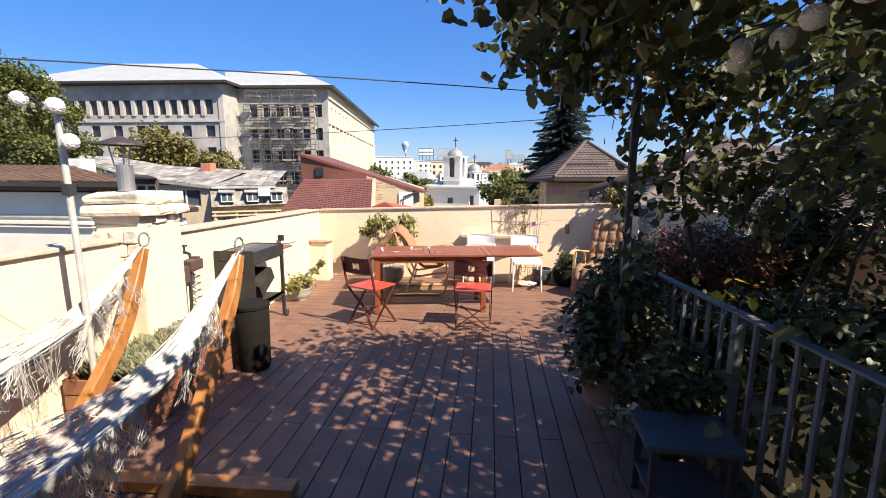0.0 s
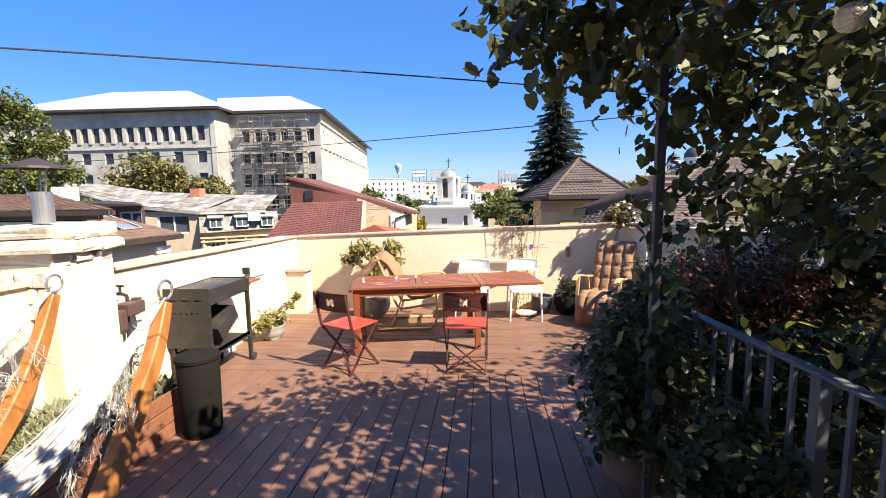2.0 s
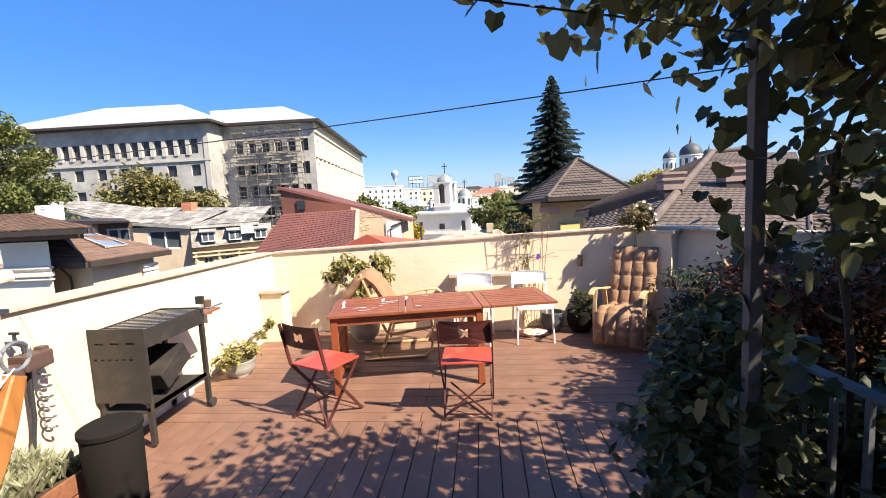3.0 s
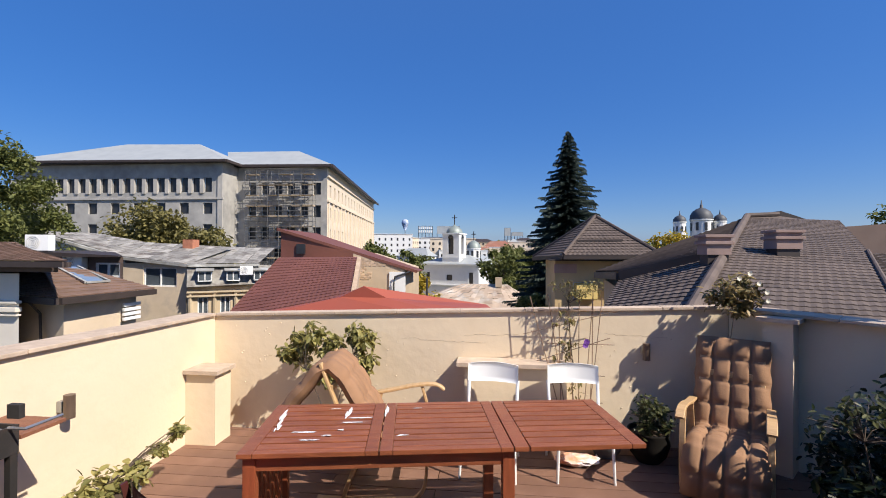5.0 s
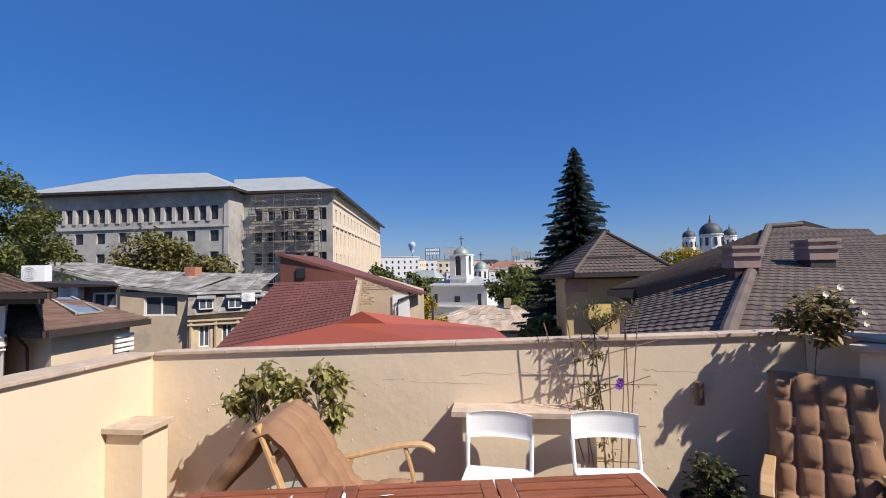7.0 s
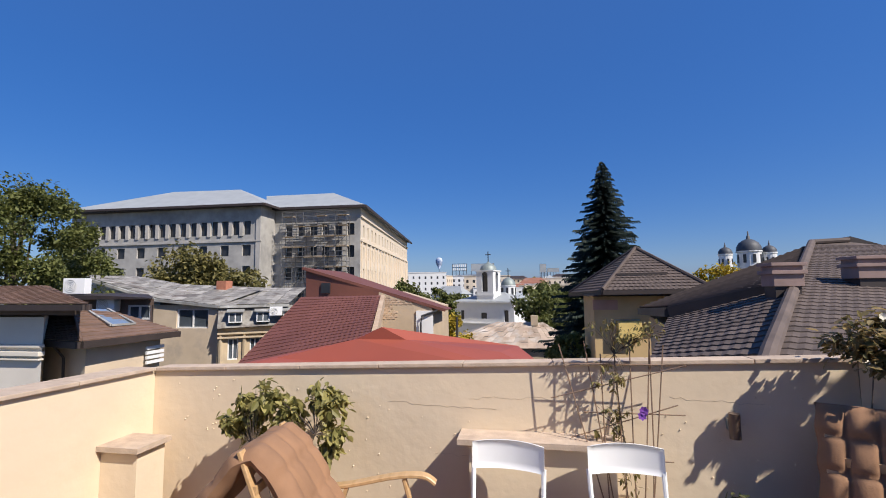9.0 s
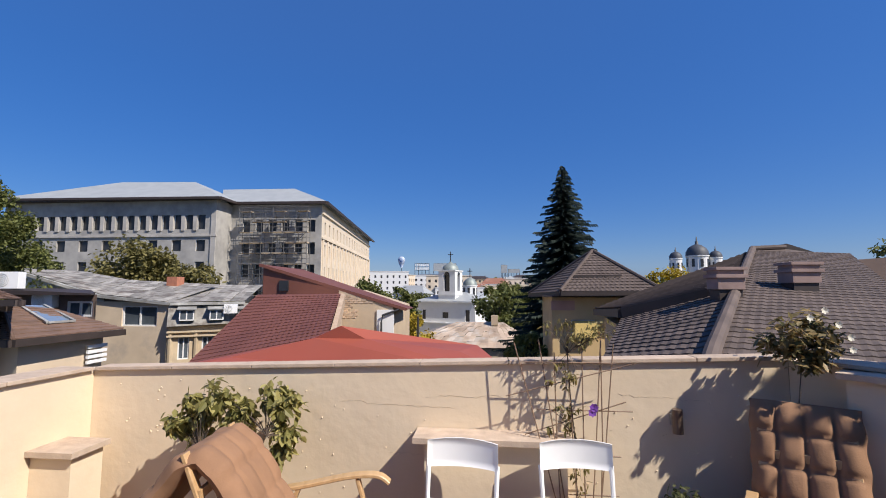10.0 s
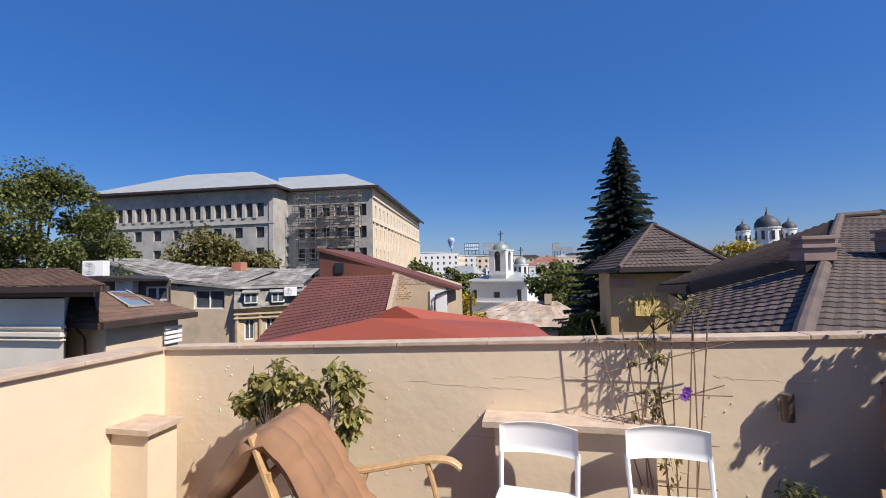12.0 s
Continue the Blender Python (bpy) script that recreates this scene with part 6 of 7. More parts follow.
    part("board_body", bm, M["white_render"], p)


def build_masonry():
    """Low piers with caps, the wall bracket, stone chimney pillar."""
    def pier(name, label, poly, z, cap_poly):
        t = thing(name, label, "pier")
        bm = bmesh.new()
        prism(bm, poly, 0.0, z)
        part("shaft", bm, M["plaster"], t)
        bm = bmesh.new()
        prism(bm, cap_poly, z, z + 0.035)
        part("cap_slab", bm, M["cap"], t, "pinkish stone slab")
    pier("corner_pier", "cream plastered low pier with a stone cap against the wall", [(-2.449, 6.56), (-2.16, 6.56), (-2.16, 6.80), (-2.449, 6.80)], 0.645,
         [(-2.448, 6.52), (-2.12, 6.52), (-2.12, 6.82), (-2.448, 6.82)])
    pier("wall_ledge", "low plastered ledge with a travertine slab top against the wall", [(0.07, 6.83), (0.98, 6.83), (0.98, 6.999), (0.07, 6.999)], 0.73,
         [(0.0, 6.77), (1.02, 6.77), (1.02, 6.998), (0.0, 6.998)])
    c, a = Vector((2.66, 6.67, 0)), DIAG
    n = Vector((0.669, 0.743, 0))
    q = lambda u, v: tuple((c + a * u + n * v)[:2])
    pier("corner_pier", "plastered pier with a stone cap in the far corner", [q(-0.10, -0.12), q(0.10, -0.12), q(0.10, 0.11), q(-0.08, 0.11)], 1.21,
         [q(-0.14, -0.16), q(0.14, -0.16), q(0.14, 0.10), q(-0.12, 0.10)])
    # chimney pillar
    t = thing("chimney_pillar", "rough stone pillar painted cream with a wide stacked stone cap", "chimney")
    rng = random.Random(6)
    y0, y1 = 2.86, 3.34
    bm = bmesh.new()
    box(bm, (-2.48, (y0 + y1) / 2, 0.62), (0.38, y1 - y0, 1.40), None, 0.02)
    part("shaft", bm, M["plaster"], t)
    for k, (z, h, g) in enumerate(((1.345, 0.09, 0.0), (1.43, 0.08, 0.045), (1.515, 0.09, 0.03))):
        nb = 3
        for i in range(nb):
            a0, a1 = y0 - g + (y1 - y0 + 2 * g) * i / nb, y0 - g + (y1 - y0 + 2 * g) * (i + 1) / nb
            bm = bmesh.new()
            box(bm, (-2.49, (a0 + a1) / 2, z), (0.42 + 2 * g, a1 - a0 - 0.004, h - 0.002), None, 0.026)
            for v in bm.verts:
                v.co += Vector((noise.noise(v.co * 14 + Vector((k, i, 0))), noise.noise(v.co * 11), noise.noise(v.co * 9))) * 0.03
            part("stone", bm, M["stone"], t)
    for i in range(3):
        for j in range(3):
            bm = bmesh.new()
            w = rng.uniform(0.105, 0.125)
            box(bm, (-2.60 + i * 0.122 + (0.03 if j % 2 else 0), y0 - 0.012, 1.015 + j * 0.105), (w, 0.045, 0.096), None, 0.014)
            for v in bm.verts:
                v.co += Vector((noise.noise(v.co * 18), 1.4 * noise.noise(v.co * 15 + Vector((i, j, 3))), noise.noise(v.co * 13))) * 0.014
            part("stone", bm, M["stone"], t)
    f = thing("flue", "dark sheet metal flue with a conical rain hat on the pillar", "flue", (-2.60, 3.12, 1.572))
    bm = bmesh.new()
    lathe(bm, [(0.062, 0), (0.062, 0.22), (0.058, 0.22)], (0, 0.02, 0), 18)
    part("pipe", bm, M["steel"], f)
    bm = bmesh.new()
    for a in (0, 2.1, 4.2):
        tube(bm, [(0.055 * math.cos(a), 0.055 * math.sin(a), 0.2), (0.09 * math.cos(a), 0.09 * math.sin(a), 0.40)], 0.006, 5)
    part("strut", bm, M["steel"], f)
    bm = bmesh.new()
    lathe(bm, [(0.175, 0.375), (0.17, 0.39), (0.0, 0.455)], (0, 0, 0), 20)
    part("hat", bm, M["tile_dark"], f)
    # wall lamps
    for x, y, z, rz in ((1.69, 6.92, 0.875, 0), (-2.38, 5.36, 0.76, 90)):
        t = thing("wall_lamp", "small dark cylinder wall lamp", "lamp", (x, y, z), rz)
        bm = bmesh.new()
        tube(bm, [(0, 0, -0.075), (0, 0, 0.075)], 0.032, 18)
        part("body", bm, M["birch_dark"], t)
        bm = bmesh.new()
        box(bm, (0, 0.05, 0), (0.05, 0.035, 0.07), None, 0.004)
        part("mount", bm, M["steel"], t)


def build_planter():
    t = thing("planter_box", "red-brown slatted wooden planter full of silvery herbs", "planter", (0, 0, 0))
    x0, x1, y0, y1, h = -2.40, -1.80, 2.2, 3.30, 0.34
    for k in range(3):
        z = 0.06 + k * 0.115
        for a, b, c, d in ((x1 - 0.02, x1, y0, y1), (x0, x0 + 0.02, y0, y1)):
            bm = bmesh.new()
            box(bm, ((a + b) / 2, (c + d) / 2, z), (b - a, d - c, 0.105), None, 0.004)
            part("board", bm, M["cedar"], t)
        for c, d in ((y0 - 0.02, y0), (y1, y1 + 0.02)):
            bm = bmesh.new()
            box(bm, ((x0 + x1) / 2, (c + d) / 2, z), (x1 - x0, d - c, 0.105), None, 0.004)
            part("board", bm, M["cedar"], t)
    bm = bmesh.new()
    box(bm, ((x0 + x1) / 2, (y0 + y1) / 2, 0.16), (x1 - x0 - 0.045, y1 - y0 - 0.01, 0.28))
    part("soil", bm, M["soil"], t)
    rng = random.Random(14)
    V, F = [], []
    for _ in range(420):
        c = Vector((rng.uniform(x0 + 0.06, x1 - 0.05), rng.uniform(y0 + 0.05, y1 - 0.05), 0.30 + rng.uniform(0, 0.04)))
        for _ in range(12):
            a = rng.uniform(0, 6.28)
            L = rng.uniform(0.05, 0.13)
            e = c + Vector((math.cos(a) * L * 0.6, math.sin(a) * L * 0.6, L))
            s = Vector((-math.sin(a), math.cos(a), 0)) * 0.006
            m = (c + e) / 2 + Vector((0, 0, 0.02))
            i = len(V)
            V += [c - s, c + s, m + s * 1.6, e, m - s * 1.6]
            F += [(i, i + 1, i + 2, i + 3, i + 4)]
    pl = thing("herb_bed", "silvery green herbs growing in the planter", "plant")
    fast("leaves", V, F, M["leaf_silver"], pl, kind="stuff")
    b = thing("bin", "tall dark round lidded bin beside the planter", "bin", (-1.62, 3.24, 0))
    bm = bmesh.new()
    lathe(bm, [(0, 0), (0.12, 0), (0.135, 0.03), (0.145, 0.56), (0.14, 0.57), (0, 0.57)], (0, 0, 0), 28)
    part("bin_body", bm, M["darkpot"], b, smooth=True)
    bm = bmesh.new()
    lathe(bm, [(0.148, 0.565), (0.153, 0.57), (0.153, 0.595), (0.12, 0.612), (0, 0.62)], (0, 0, 0), 28)
    part("lid", bm, M["darkpot"], b)
    # a few small pots in the planter's end
    for x, y, r in ((-2.27, 3.05, 0.075), (-2.28, 3.23, 0.05)):
        p = thing("flower_pot", "small weathered terracotta pot", "pot", (x, y, 0.30))
        bm = bmesh.new()
        lathe(bm, [(r * 0.7, 0), (r, 0.11), (r * 1.1, 0.11), (r * 1.1, 0.14), (r * 0.9, 0.14), (r * 0.85, 0.1), (0, 0.1)], (0, 0, 0), 18)
        part("pot_body", bm, M["pot"], p)


def build_tap():
    t = thing("garden_tap", "brass and dark metal wall tap with a black hose connector box", "tap", (-2.42, 3.50, 0))
    bm = bmesh.new()
    tube(bm, [(-0.02, -0.05, 1.00), (0.07, -0.05, 1.00), (0.11, -0.05, 0.985), (0.115, -0.05, 0.94)], 0.014, 10)
    tube(bm, [(0.06, -0.05, 1.0), (0.06, -0.05, 1.06)], 0.010, 8)
    tube(bm, [(0.03, -0.05, 1.062), (0.09, -0.05, 1.062)], 0.009, 8)
    part("tap_body", bm, M["black"], t)
    bm = bmesh.new()
    box(bm, (0.07, 0.02, 0.87), (0.12, 0.18, 0.10), None, 0.015)
    box(bm, (0.07, -0.10, 0.80), (0.09, 0.08, 0.16), None, 0.02)
    box(bm, (0.07, 0.09, 0.91), (0.06, 0.05, 0.06), None, 0.01)
    part("timer_box", bm, M["dark_red2"], t, "dark connector box")
    bm = bmesh.new()
    tube(bm, [(0.06, 0.0, 0.83), (0.05, 0.0, 0.5), (0.05, -0.03, 0.32), (0.06, -0.12, 0.30)], 0.016, 8)
    part("pipe", bm, M["black"], t)
    bm = bmesh.new()
    pts = [(0.06 + 0.03 * math.cos(a), 0.09 + 0.03 * math.sin(a), 0.82 - 0.011 * a) for a in [k * 0.5 for k in range(80)]]
    tube(bm, pts, 0.007, 5)
    part("hose", bm, M["steel"], t, "coiled grey hose")


def build_hammocks():
    rng = random.Random(77)
    specs = (((-1.27, 2.52, 1.20), [(-1.27, 2.50, 1.19), (-1.27, 2.22, 0.98), (-1.28, 1.80, 0.68), (-1.31, 1.40, 0.56), (-1.34, 1.00, 0.49), (-1.36, 0.40, 0.43), (-1.38, -0.5, 0.55), (-1.5, -1.6, 1.1)],
              [(-1.27, 2.50, 1.17), (-1.26, 2.38, 0.92), (-1.25, 2.17, 0.64), (-1.19, 1.83, 0.33), (-1.12, 1.5, 0.13), (-1.10, 1.1, 0.06), (-1.15, -1.4, 0.06)]),
             ((-2.16, 2.74, 1.19), [(-2.16, 2.71, 1.18), (-2.16, 2.45, 0.98), (-2.17, 2.15, 0.78), (-2.18, 1.80, 0.66), (-2.2, 1.40, 0.57), (-2.2, 0.60, 0.47), (-2.2, -0.3, 0.52), (-2.2, -1.3, 1.1)],
              [(-2.16, 2.72, 1.16), (-2.15, 2.60, 0.9), (-2.1, 2.38, 0.62), (-2.04, 2.05, 0.35), (-1.98, 1.7, 0.13), (-1.95, 1.3, 0.06), (-1.95, -1.2, 0.06)]))
    for idx, (hook, spine, arc) in enumerate(specs):
        s = thing("hammock_stand", "curved varnished pine hammock stand with a steel ring at its tip", "hammock stand")
        bm = bmesh.new()
        pts = catmull(arc, 6)
        P = [Vector(p) for p in pts]
        n = len(P)
        rings = []
        for i, p in enumerate(P):
            d = (P[min(i + 1, n - 1)] - P[max(i - 1, 0)]).normalized()
            sx = Vector((1, 0, 0))
            u = sx.cross(d).normalized()
            w, h = 0.035, 0.028 + 0.026 * min(1, i / 10)
            rings.append([bm.verts.new(p + sx * a * w + u * b * h) for a, b in ((-1, -0.8), (-0.8, -1), (0.8, -1), (1, -0.8), (1, 0.8), (0.8, 1), (-0.8, 1), (-1, 0.8))])
        for i in range(n - 1):
            for k in range(8):
                bm.faces.new((rings[i][k], rings[i][(k + 1) % 8], rings[i + 1][(k + 1) % 8], rings[i + 1][k]))
        bm.faces.new(rings[0][::-1])
        bm.faces.new(rings[-1])
        part("bow", bm, M["pine"], s, "laminated curved pine bow")
        x = arc[4][0]
        if idx == 0:
            bm = bmesh.new()
            bar(bm, (-1.74, 1.66, 0.045), (-0.56, 1.70, 0.045), 0.10, 0.06, 0.006)
        else:
            bm = bmesh.new()
            bar(bm, (x - 0.42, 1.35, 0.045), (x + 0.5, 1.35, 0.045), 0.10, 0.06, 0.006)
        part("cross_foot", bm, M["pine"], s)
        bm = bmesh.new()
        hk = Vector(hook)
        pts = [hk + Vector((0, 0.052 * math.cos(a), 0.052 * math.sin(a) + 0.035)) for a in [2 * math.pi * k / 20 for k in range(21)]]
        tube(bm, pts, 0.0075, 8, cap=False)
        part("ring", bm, M["steel"], s, "shiny steel ring")
        h = thing("hammock", "white cotton rope hammock with long fringes", "hammock")
        C = [Vector(p) for p in catmull(spine, 5)]
        n = len(C) - 1

        def half_width(v):
            return 0.012 + 0.17 * min(1.0, v / 0.55) ** 1.4 if v < 0.72 else 0.182 * max(0.1, (1 - v) / 0.28)

        def strand_mesh(V, F, pts, r):
            last = None
            for p in pts:
                b0 = len(V)
                V.extend([p + Vector((r, 0, 0)), p + Vector((-r * 0.5, 0, r * 0.87)), p + Vector((-r * 0.5, 0, -r * 0.87))])
                if last is not None:
                    for q in range(3):
                        F.append((last + q, last + (q + 1) % 3, b0 + (q + 1) % 3, b0 + q))
                last = b0

        def across(v, u, wob=0.0):
            """A point of the sling: v along it, u across it, hanging in a trough."""
            c = C[min(n, int(v * n))].lerp(C[min(n, int(v * n) + 1)], v * n - int(v * n))
            w = half_width(v)
            return c + Vector((u * w, 0, 0.75 * w * u * u - 0.12 * w + wob * min(1, v * 4)))
        # lengthwise cords, gathered in loose bundles
        V, F = [], []
        for i in range(130):
            u = rng.uniform(-1, 1)
            u = round(u * 6) / 6 * 0.55 + u * 0.45
            ph, am = rng.uniform(0, 6.28), rng.uniform(0.004, 0.02)
            pts = []
            for k in range(29):
                v = k / 28
                pts.append(across(v, u + 0.10 * math.sin(v * 17 + ph) * min(1, v * 3), am * math.sin(v * 23 + ph * 2)))
            strand_mesh(V, F, pts, rng.uniform(0.0022, 0.0042))
        fast("rope", V, F, M["rope"], h, "long white cotton cords", kind="stuff")
        # cross netting of the bed
        V, F = [], []
        for i in range(80):
            v = 0.30 + 0.5 * i / 79
            ph = rng.uniform(0, 6.28)
            pts = [across(min(0.95, v + 0.02 * math.sin(5 * k / 10 + ph)), k / 5 - 1, 0.006 * math.sin(k * 2.0 + ph)) for k in range(11)]
            strand_mesh(V, F, pts, 0.0026)
        fast("netting", V, F, M["rope"], h, kind="stuff")
        # knotted fringe hanging from both edges in uneven tufts
        V, F = [], []
        for sgn in (-1, 1):
            for i in range(26):
                v = rng.uniform(0.14, 0.75)
                L = rng.uniform(0.12, 0.34)
                lean = Vector((rng.gauss(0, 0.05), rng.gauss(0, 0.07), 0))
                for q in range(9):
                    a = across(min(0.95, v + rng.uniform(-0.012, 0.012)), sgn)
                    l = L * rng.uniform(0.7, 1.0)
                    pts = [a.lerp(a + lean + Vector((rng.gauss(0, 0.012), rng.gauss(0, 0.018), -l)), k / 5) + Vector((0.006 * math.sin(k * 2 + q), 0.006 * math.cos(k * 1.7 + q), 0)) for k in range(6)]
                    strand_mesh(V, F, pts, 0.0024)
        fast("fringe", V, F, M["rope"], h, "uneven knotted fringe", kind="stuff")


def potted(name, label, x, y, r, h, mat, shape="round"):
    t = thing(name, label, "pot", (x, y, 0))
    bm = bmesh.new()
    if shape == "round":
        pr = [(0, 0), (r * 0.55, 0), (r * 0.85, h * 0.25), (r, h * 0.6), (r * 0.93, h * 0.92), (r, h), (r * 0.9, h), (r * 0.86, h * 0.85), (0, h * 0.85)]
    else:
        pr = [(0, 0), (r * 0.72, 0), (r * 0.98, h * 0.9), (r * 1.05, h * 0.9), (r * 1.05, h), (r * 0.92, h), (r * 0.9, h * 0.88), (0, h * 0.88)]
    lathe(bm, pr, (0, 0, 0), 28)
    part("pot_body", bm, mat, t, smooth=True)
    bm = bmesh.new()
    lathe(bm, [(r * 0.85, h * 0.87), (r * 0.4, h * 0.9), (0, h * 0.91)], (0, 0, 0), 20)
    part("soil", bm, M["soil"], t)
    return t


def shrub(name, label, stems, balls, n, leaf, mat, seed, broad=0.5, droop=0.3, thick=0.006):
    """Stems and leaves: balls are (centre, radii)."""
    rng = random.Random(seed)
    t = thing(name, label, "plant")
    bm = bmesh.new()
    for a, b in stems:
        a, b = Vector(a), Vector(b)
        k = (a + b) / 2 + Vector((rng.gauss(0, 0.02), rng.gauss(0, 0.02), 0))
        tube(bm, [a, k, b], thick, 6, thick * 0.4)
    for c, r in balls:
        c, r = Vector(c), Vector(r)
        root = min((Vector(s[1]) for s in stems), key=lambda q: (q - c).length) if stems else c
        for _ in range(9):
            v = Vector((rng.gauss(0, 1), rng.gauss(0, 1), rng.gauss(0, 1))).normalized()
            e = c + Vector((v.x * r.x, v.y * r.y, v.z * r.z)) * 0.85
            tube(bm, [root, (root + e) / 2 + Vector((0, 0, 0.02)), e], thick * 0.45, 4, thick * 0.2)
    part("stem", bm, M["bark"], t)
    sub = []
    for c, r in balls:
        c, r = Vector(c), Vector(r)
        for _ in range(max(6, int(26 * (r.x * r.y * r.z) ** 0.33 / 0.25))):
            v = Vector((rng.gauss(0, 1), rng.gauss(0, 1), rng.gauss(0, 1))).normalized() * rng.uniform(0.35, 1.0)
            sub.append((c + Vector((v.x * r.x, v.y * r.y, v.z * r.z)), min(r) * 0.42))

    def where():
        c, r = rng.choice(sub)
        return c + Vector((rng.gauss(0, r * 0.6), rng.gauss(0, r * 0.6), rng.gauss(0, r * 0.6)))
    V, F = leaves(rng, n, where, leaf, droop=droop, broad=broad)
    fast("foliage", V, F, mat, t, kind="stuff")
    return t


def petals(t, spots, r, mat, seed, name="flower"):
    rng = random.Random(seed)
    for c in spots:
        bm = bmesh.new()
        for k in range(7):
            a = 2 * math.pi * k / 7 + rng.random() * 0.3
            d = Vector((math.cos(a), -0.3, math.sin(a)))
            s = Vector((-math.sin(a), 0, math.cos(a)))
            c_ = Vector(c)
            bm.faces.new([bm.verts.new(p) for p in (c_, c_ + d * r * 0.6 + s * r * 0.4, c_ + d * r, c_ + d * r * 0.6 - s * r * 0.4)])
        part(name, bm, mat, t)


def build_pots():
    potted("plant_pot", "round grey-green glazed pot on the deck by the wall", -1.10, 6.58, 0.20, 0.26, M["pot"])
    shrub("pot_shrub", "leafy green shrub with two heads in the grey-green pot", [((-1.10, 6.58, 0.2), (-1.34, 6.62, 0.7)), ((-1.10, 6.58, 0.2), (-0.90, 6.62, 0.8))],
          [((-1.37, 6.74, 0.98), (0.20, 0.11, 0.12)), ((-0.88, 6.76, 1.00), (0.15, 0.11, 0.12)), ((-1.50, 6.76, 0.82), (0.14, 0.10, 0.12)), ((-0.84, 6.74, 0.78), (0.09, 0.08, 0.18)), ((-1.2, 6.74, 0.66), (0.14, 0.08, 0.14)), ((-1.14, 6.74, 0.90), (0.12, 0.09, 0.10))], 1650, 0.075, M["leaf"], 3, 0.48, 0.8)
    potted("plant_pot", "shallow grey pot with an overhanging plant by the wall", -2.16, 5.44, 0.17, 0.17, M["pot"])
    shrub("pot_shrub", "sprawling green plant in the shallow grey pot", [((-2.16, 5.44, 0.14), (-2.16, 5.44, 0.25))],
          [((-2.18, 5.32, 0.22), (0.13, 0.17, 0.11)), ((-2.12, 5.56, 0.24), (0.14, 0.12, 0.08)), ((-2.05, 5.72, 0.33), (0.07, 0.06, 0.05)), ((-2.0, 5.85, 0.44), (0.06, 0.06, 0.04))], 620, 0.06, M["leaf"], 4, 0.6, 0.3)
    potted("plant_pot", "blue-grey pot with climbing plant rods against the wall", 1.30, 6.78, 0.15, 0.25, M["slate_top"])
    potted("plant_pot", "dark round pot by the wall beside the armchair", 1.64, 6.72, 0.17, 0.26, M["darkpot"])
    shrub("pot_shrub", "dark leafy plant in the dark round pot", [((1.64, 6.72, 0.2), (1.64, 6.72, 0.32))], [((1.62, 6.70, 0.36), (0.19, 0.15, 0.13))], 480, 0.055, M["leaf_dark"], 5, 0.5, 0.2)
    potted("plant_pot", "terracotta pot behind the armchair in the corner", 2.22, 6.72, 0.15, 0.28, M["terracotta"], "cone")
    t = shrub("rose_tree", "standard rose with a round green head and cream flowers", [((2.22, 6.70, 0.25), (2.30, 6.72, 0.8)), ((2.30, 6.72, 0.8), (2.34, 6.74, 1.30))],
              [((2.34, 6.73, 1.46), (0.17, 0.15, 0.13)), ((2.44, 6.72, 1.40), (0.11, 0.11, 0.11)), ((2.24, 6.73, 1.38), (0.10, 0.10, 0.10)), ((2.38, 6.73, 1.31), (0.08, 0.08, 0.06))], 880, 0.060, M["leaf_rose"], 6, 0.5, 0.35)
    petals(t, [(2.36, 6.56, 1.60), (2.44, 6.58, 1.52), (2.50, 6.58, 1.45), (2.52, 6.60, 1.38), (2.28, 6.56, 1.56)], 0.022, M["whitepetal"], 1)
    # trellis of thin rods
    t = thing("trellis", "thin rusty wire trellis fanning out against the wall", "trellis")
    rng = random.Random(15)
    for a, b in (((0.98, 0.1), (0.66, 1.36)), ((1.0, 0.1), (0.82, 1.38)), ((1.04, 0.1), (1.0, 1.40)), ((1.08, 0.1), (1.10, 1.42)), ((1.10, 0.1), (1.22, 1.38)), ((1.14, 0.1), (1.30, 1.36)), ((1.16, 0.1), (1.22, 1.42)), ((0.94, 0.1), (0.92, 1.3))):
        bm = bmesh.new()
        tube(bm, [(a[0], 6.80, a[1]), ((a[0] + b[0]) / 2 + rng.gauss(0, 0.01), 6.84, (a[1] + b[1]) / 2), (b[0], 6.90, b[1])], 0.0042, 5)
        part("rod", bm, M["rust_rod"], t)
    for (a, b) in (((0.60, 1.02), (1.42, 1.24)), ((0.72, 1.24), (1.30, 1.24)), ((0.8, 0.94), (1.40, 0.94)), ((0.72, 0.78), (1.36, 1.0)), ((0.86, 0.66), (1.32, 0.66)), ((0.84, 0.42), (1.30, 0.42)), ((0.9, 0.24), (1.25, 0.24))):
        bm = bmesh.new()
        tube(bm, [(a[0], 6.87, a[1]), (b[0], 6.87, b[1])], 0.0038, 5)
        part("cross_rod", bm, M["rust_rod"], t)
    v = shrub("climbing_plant", "sparse brown-green climber on the trellis with one purple flower", [((1.05, 6.8, 0.2), (1.03, 6.85, 0.8)), ((1.03, 6.85, 0.8), (1.0, 6.87, 1.3))],
              [((0.98, 6.87, 1.15), (0.12, 0.04, 0.16)), ((0.96, 6.87, 0.9), (0.12, 0.04, 0.14)), ((1.08, 6.86, 1.42), (0.16, 0.06, 0.07)), ((1.22, 6.86, 1.47), (0.12, 0.06, 0.06)), ((0.95, 6.86, 1.48), (0.10, 0.06, 0.07)), ((1.06, 6.85, 0.55), (0.06, 0.04, 0.15))], 420, 0.042, M["leaf_olive"], 7, 0.35, 0.7, 0.004)
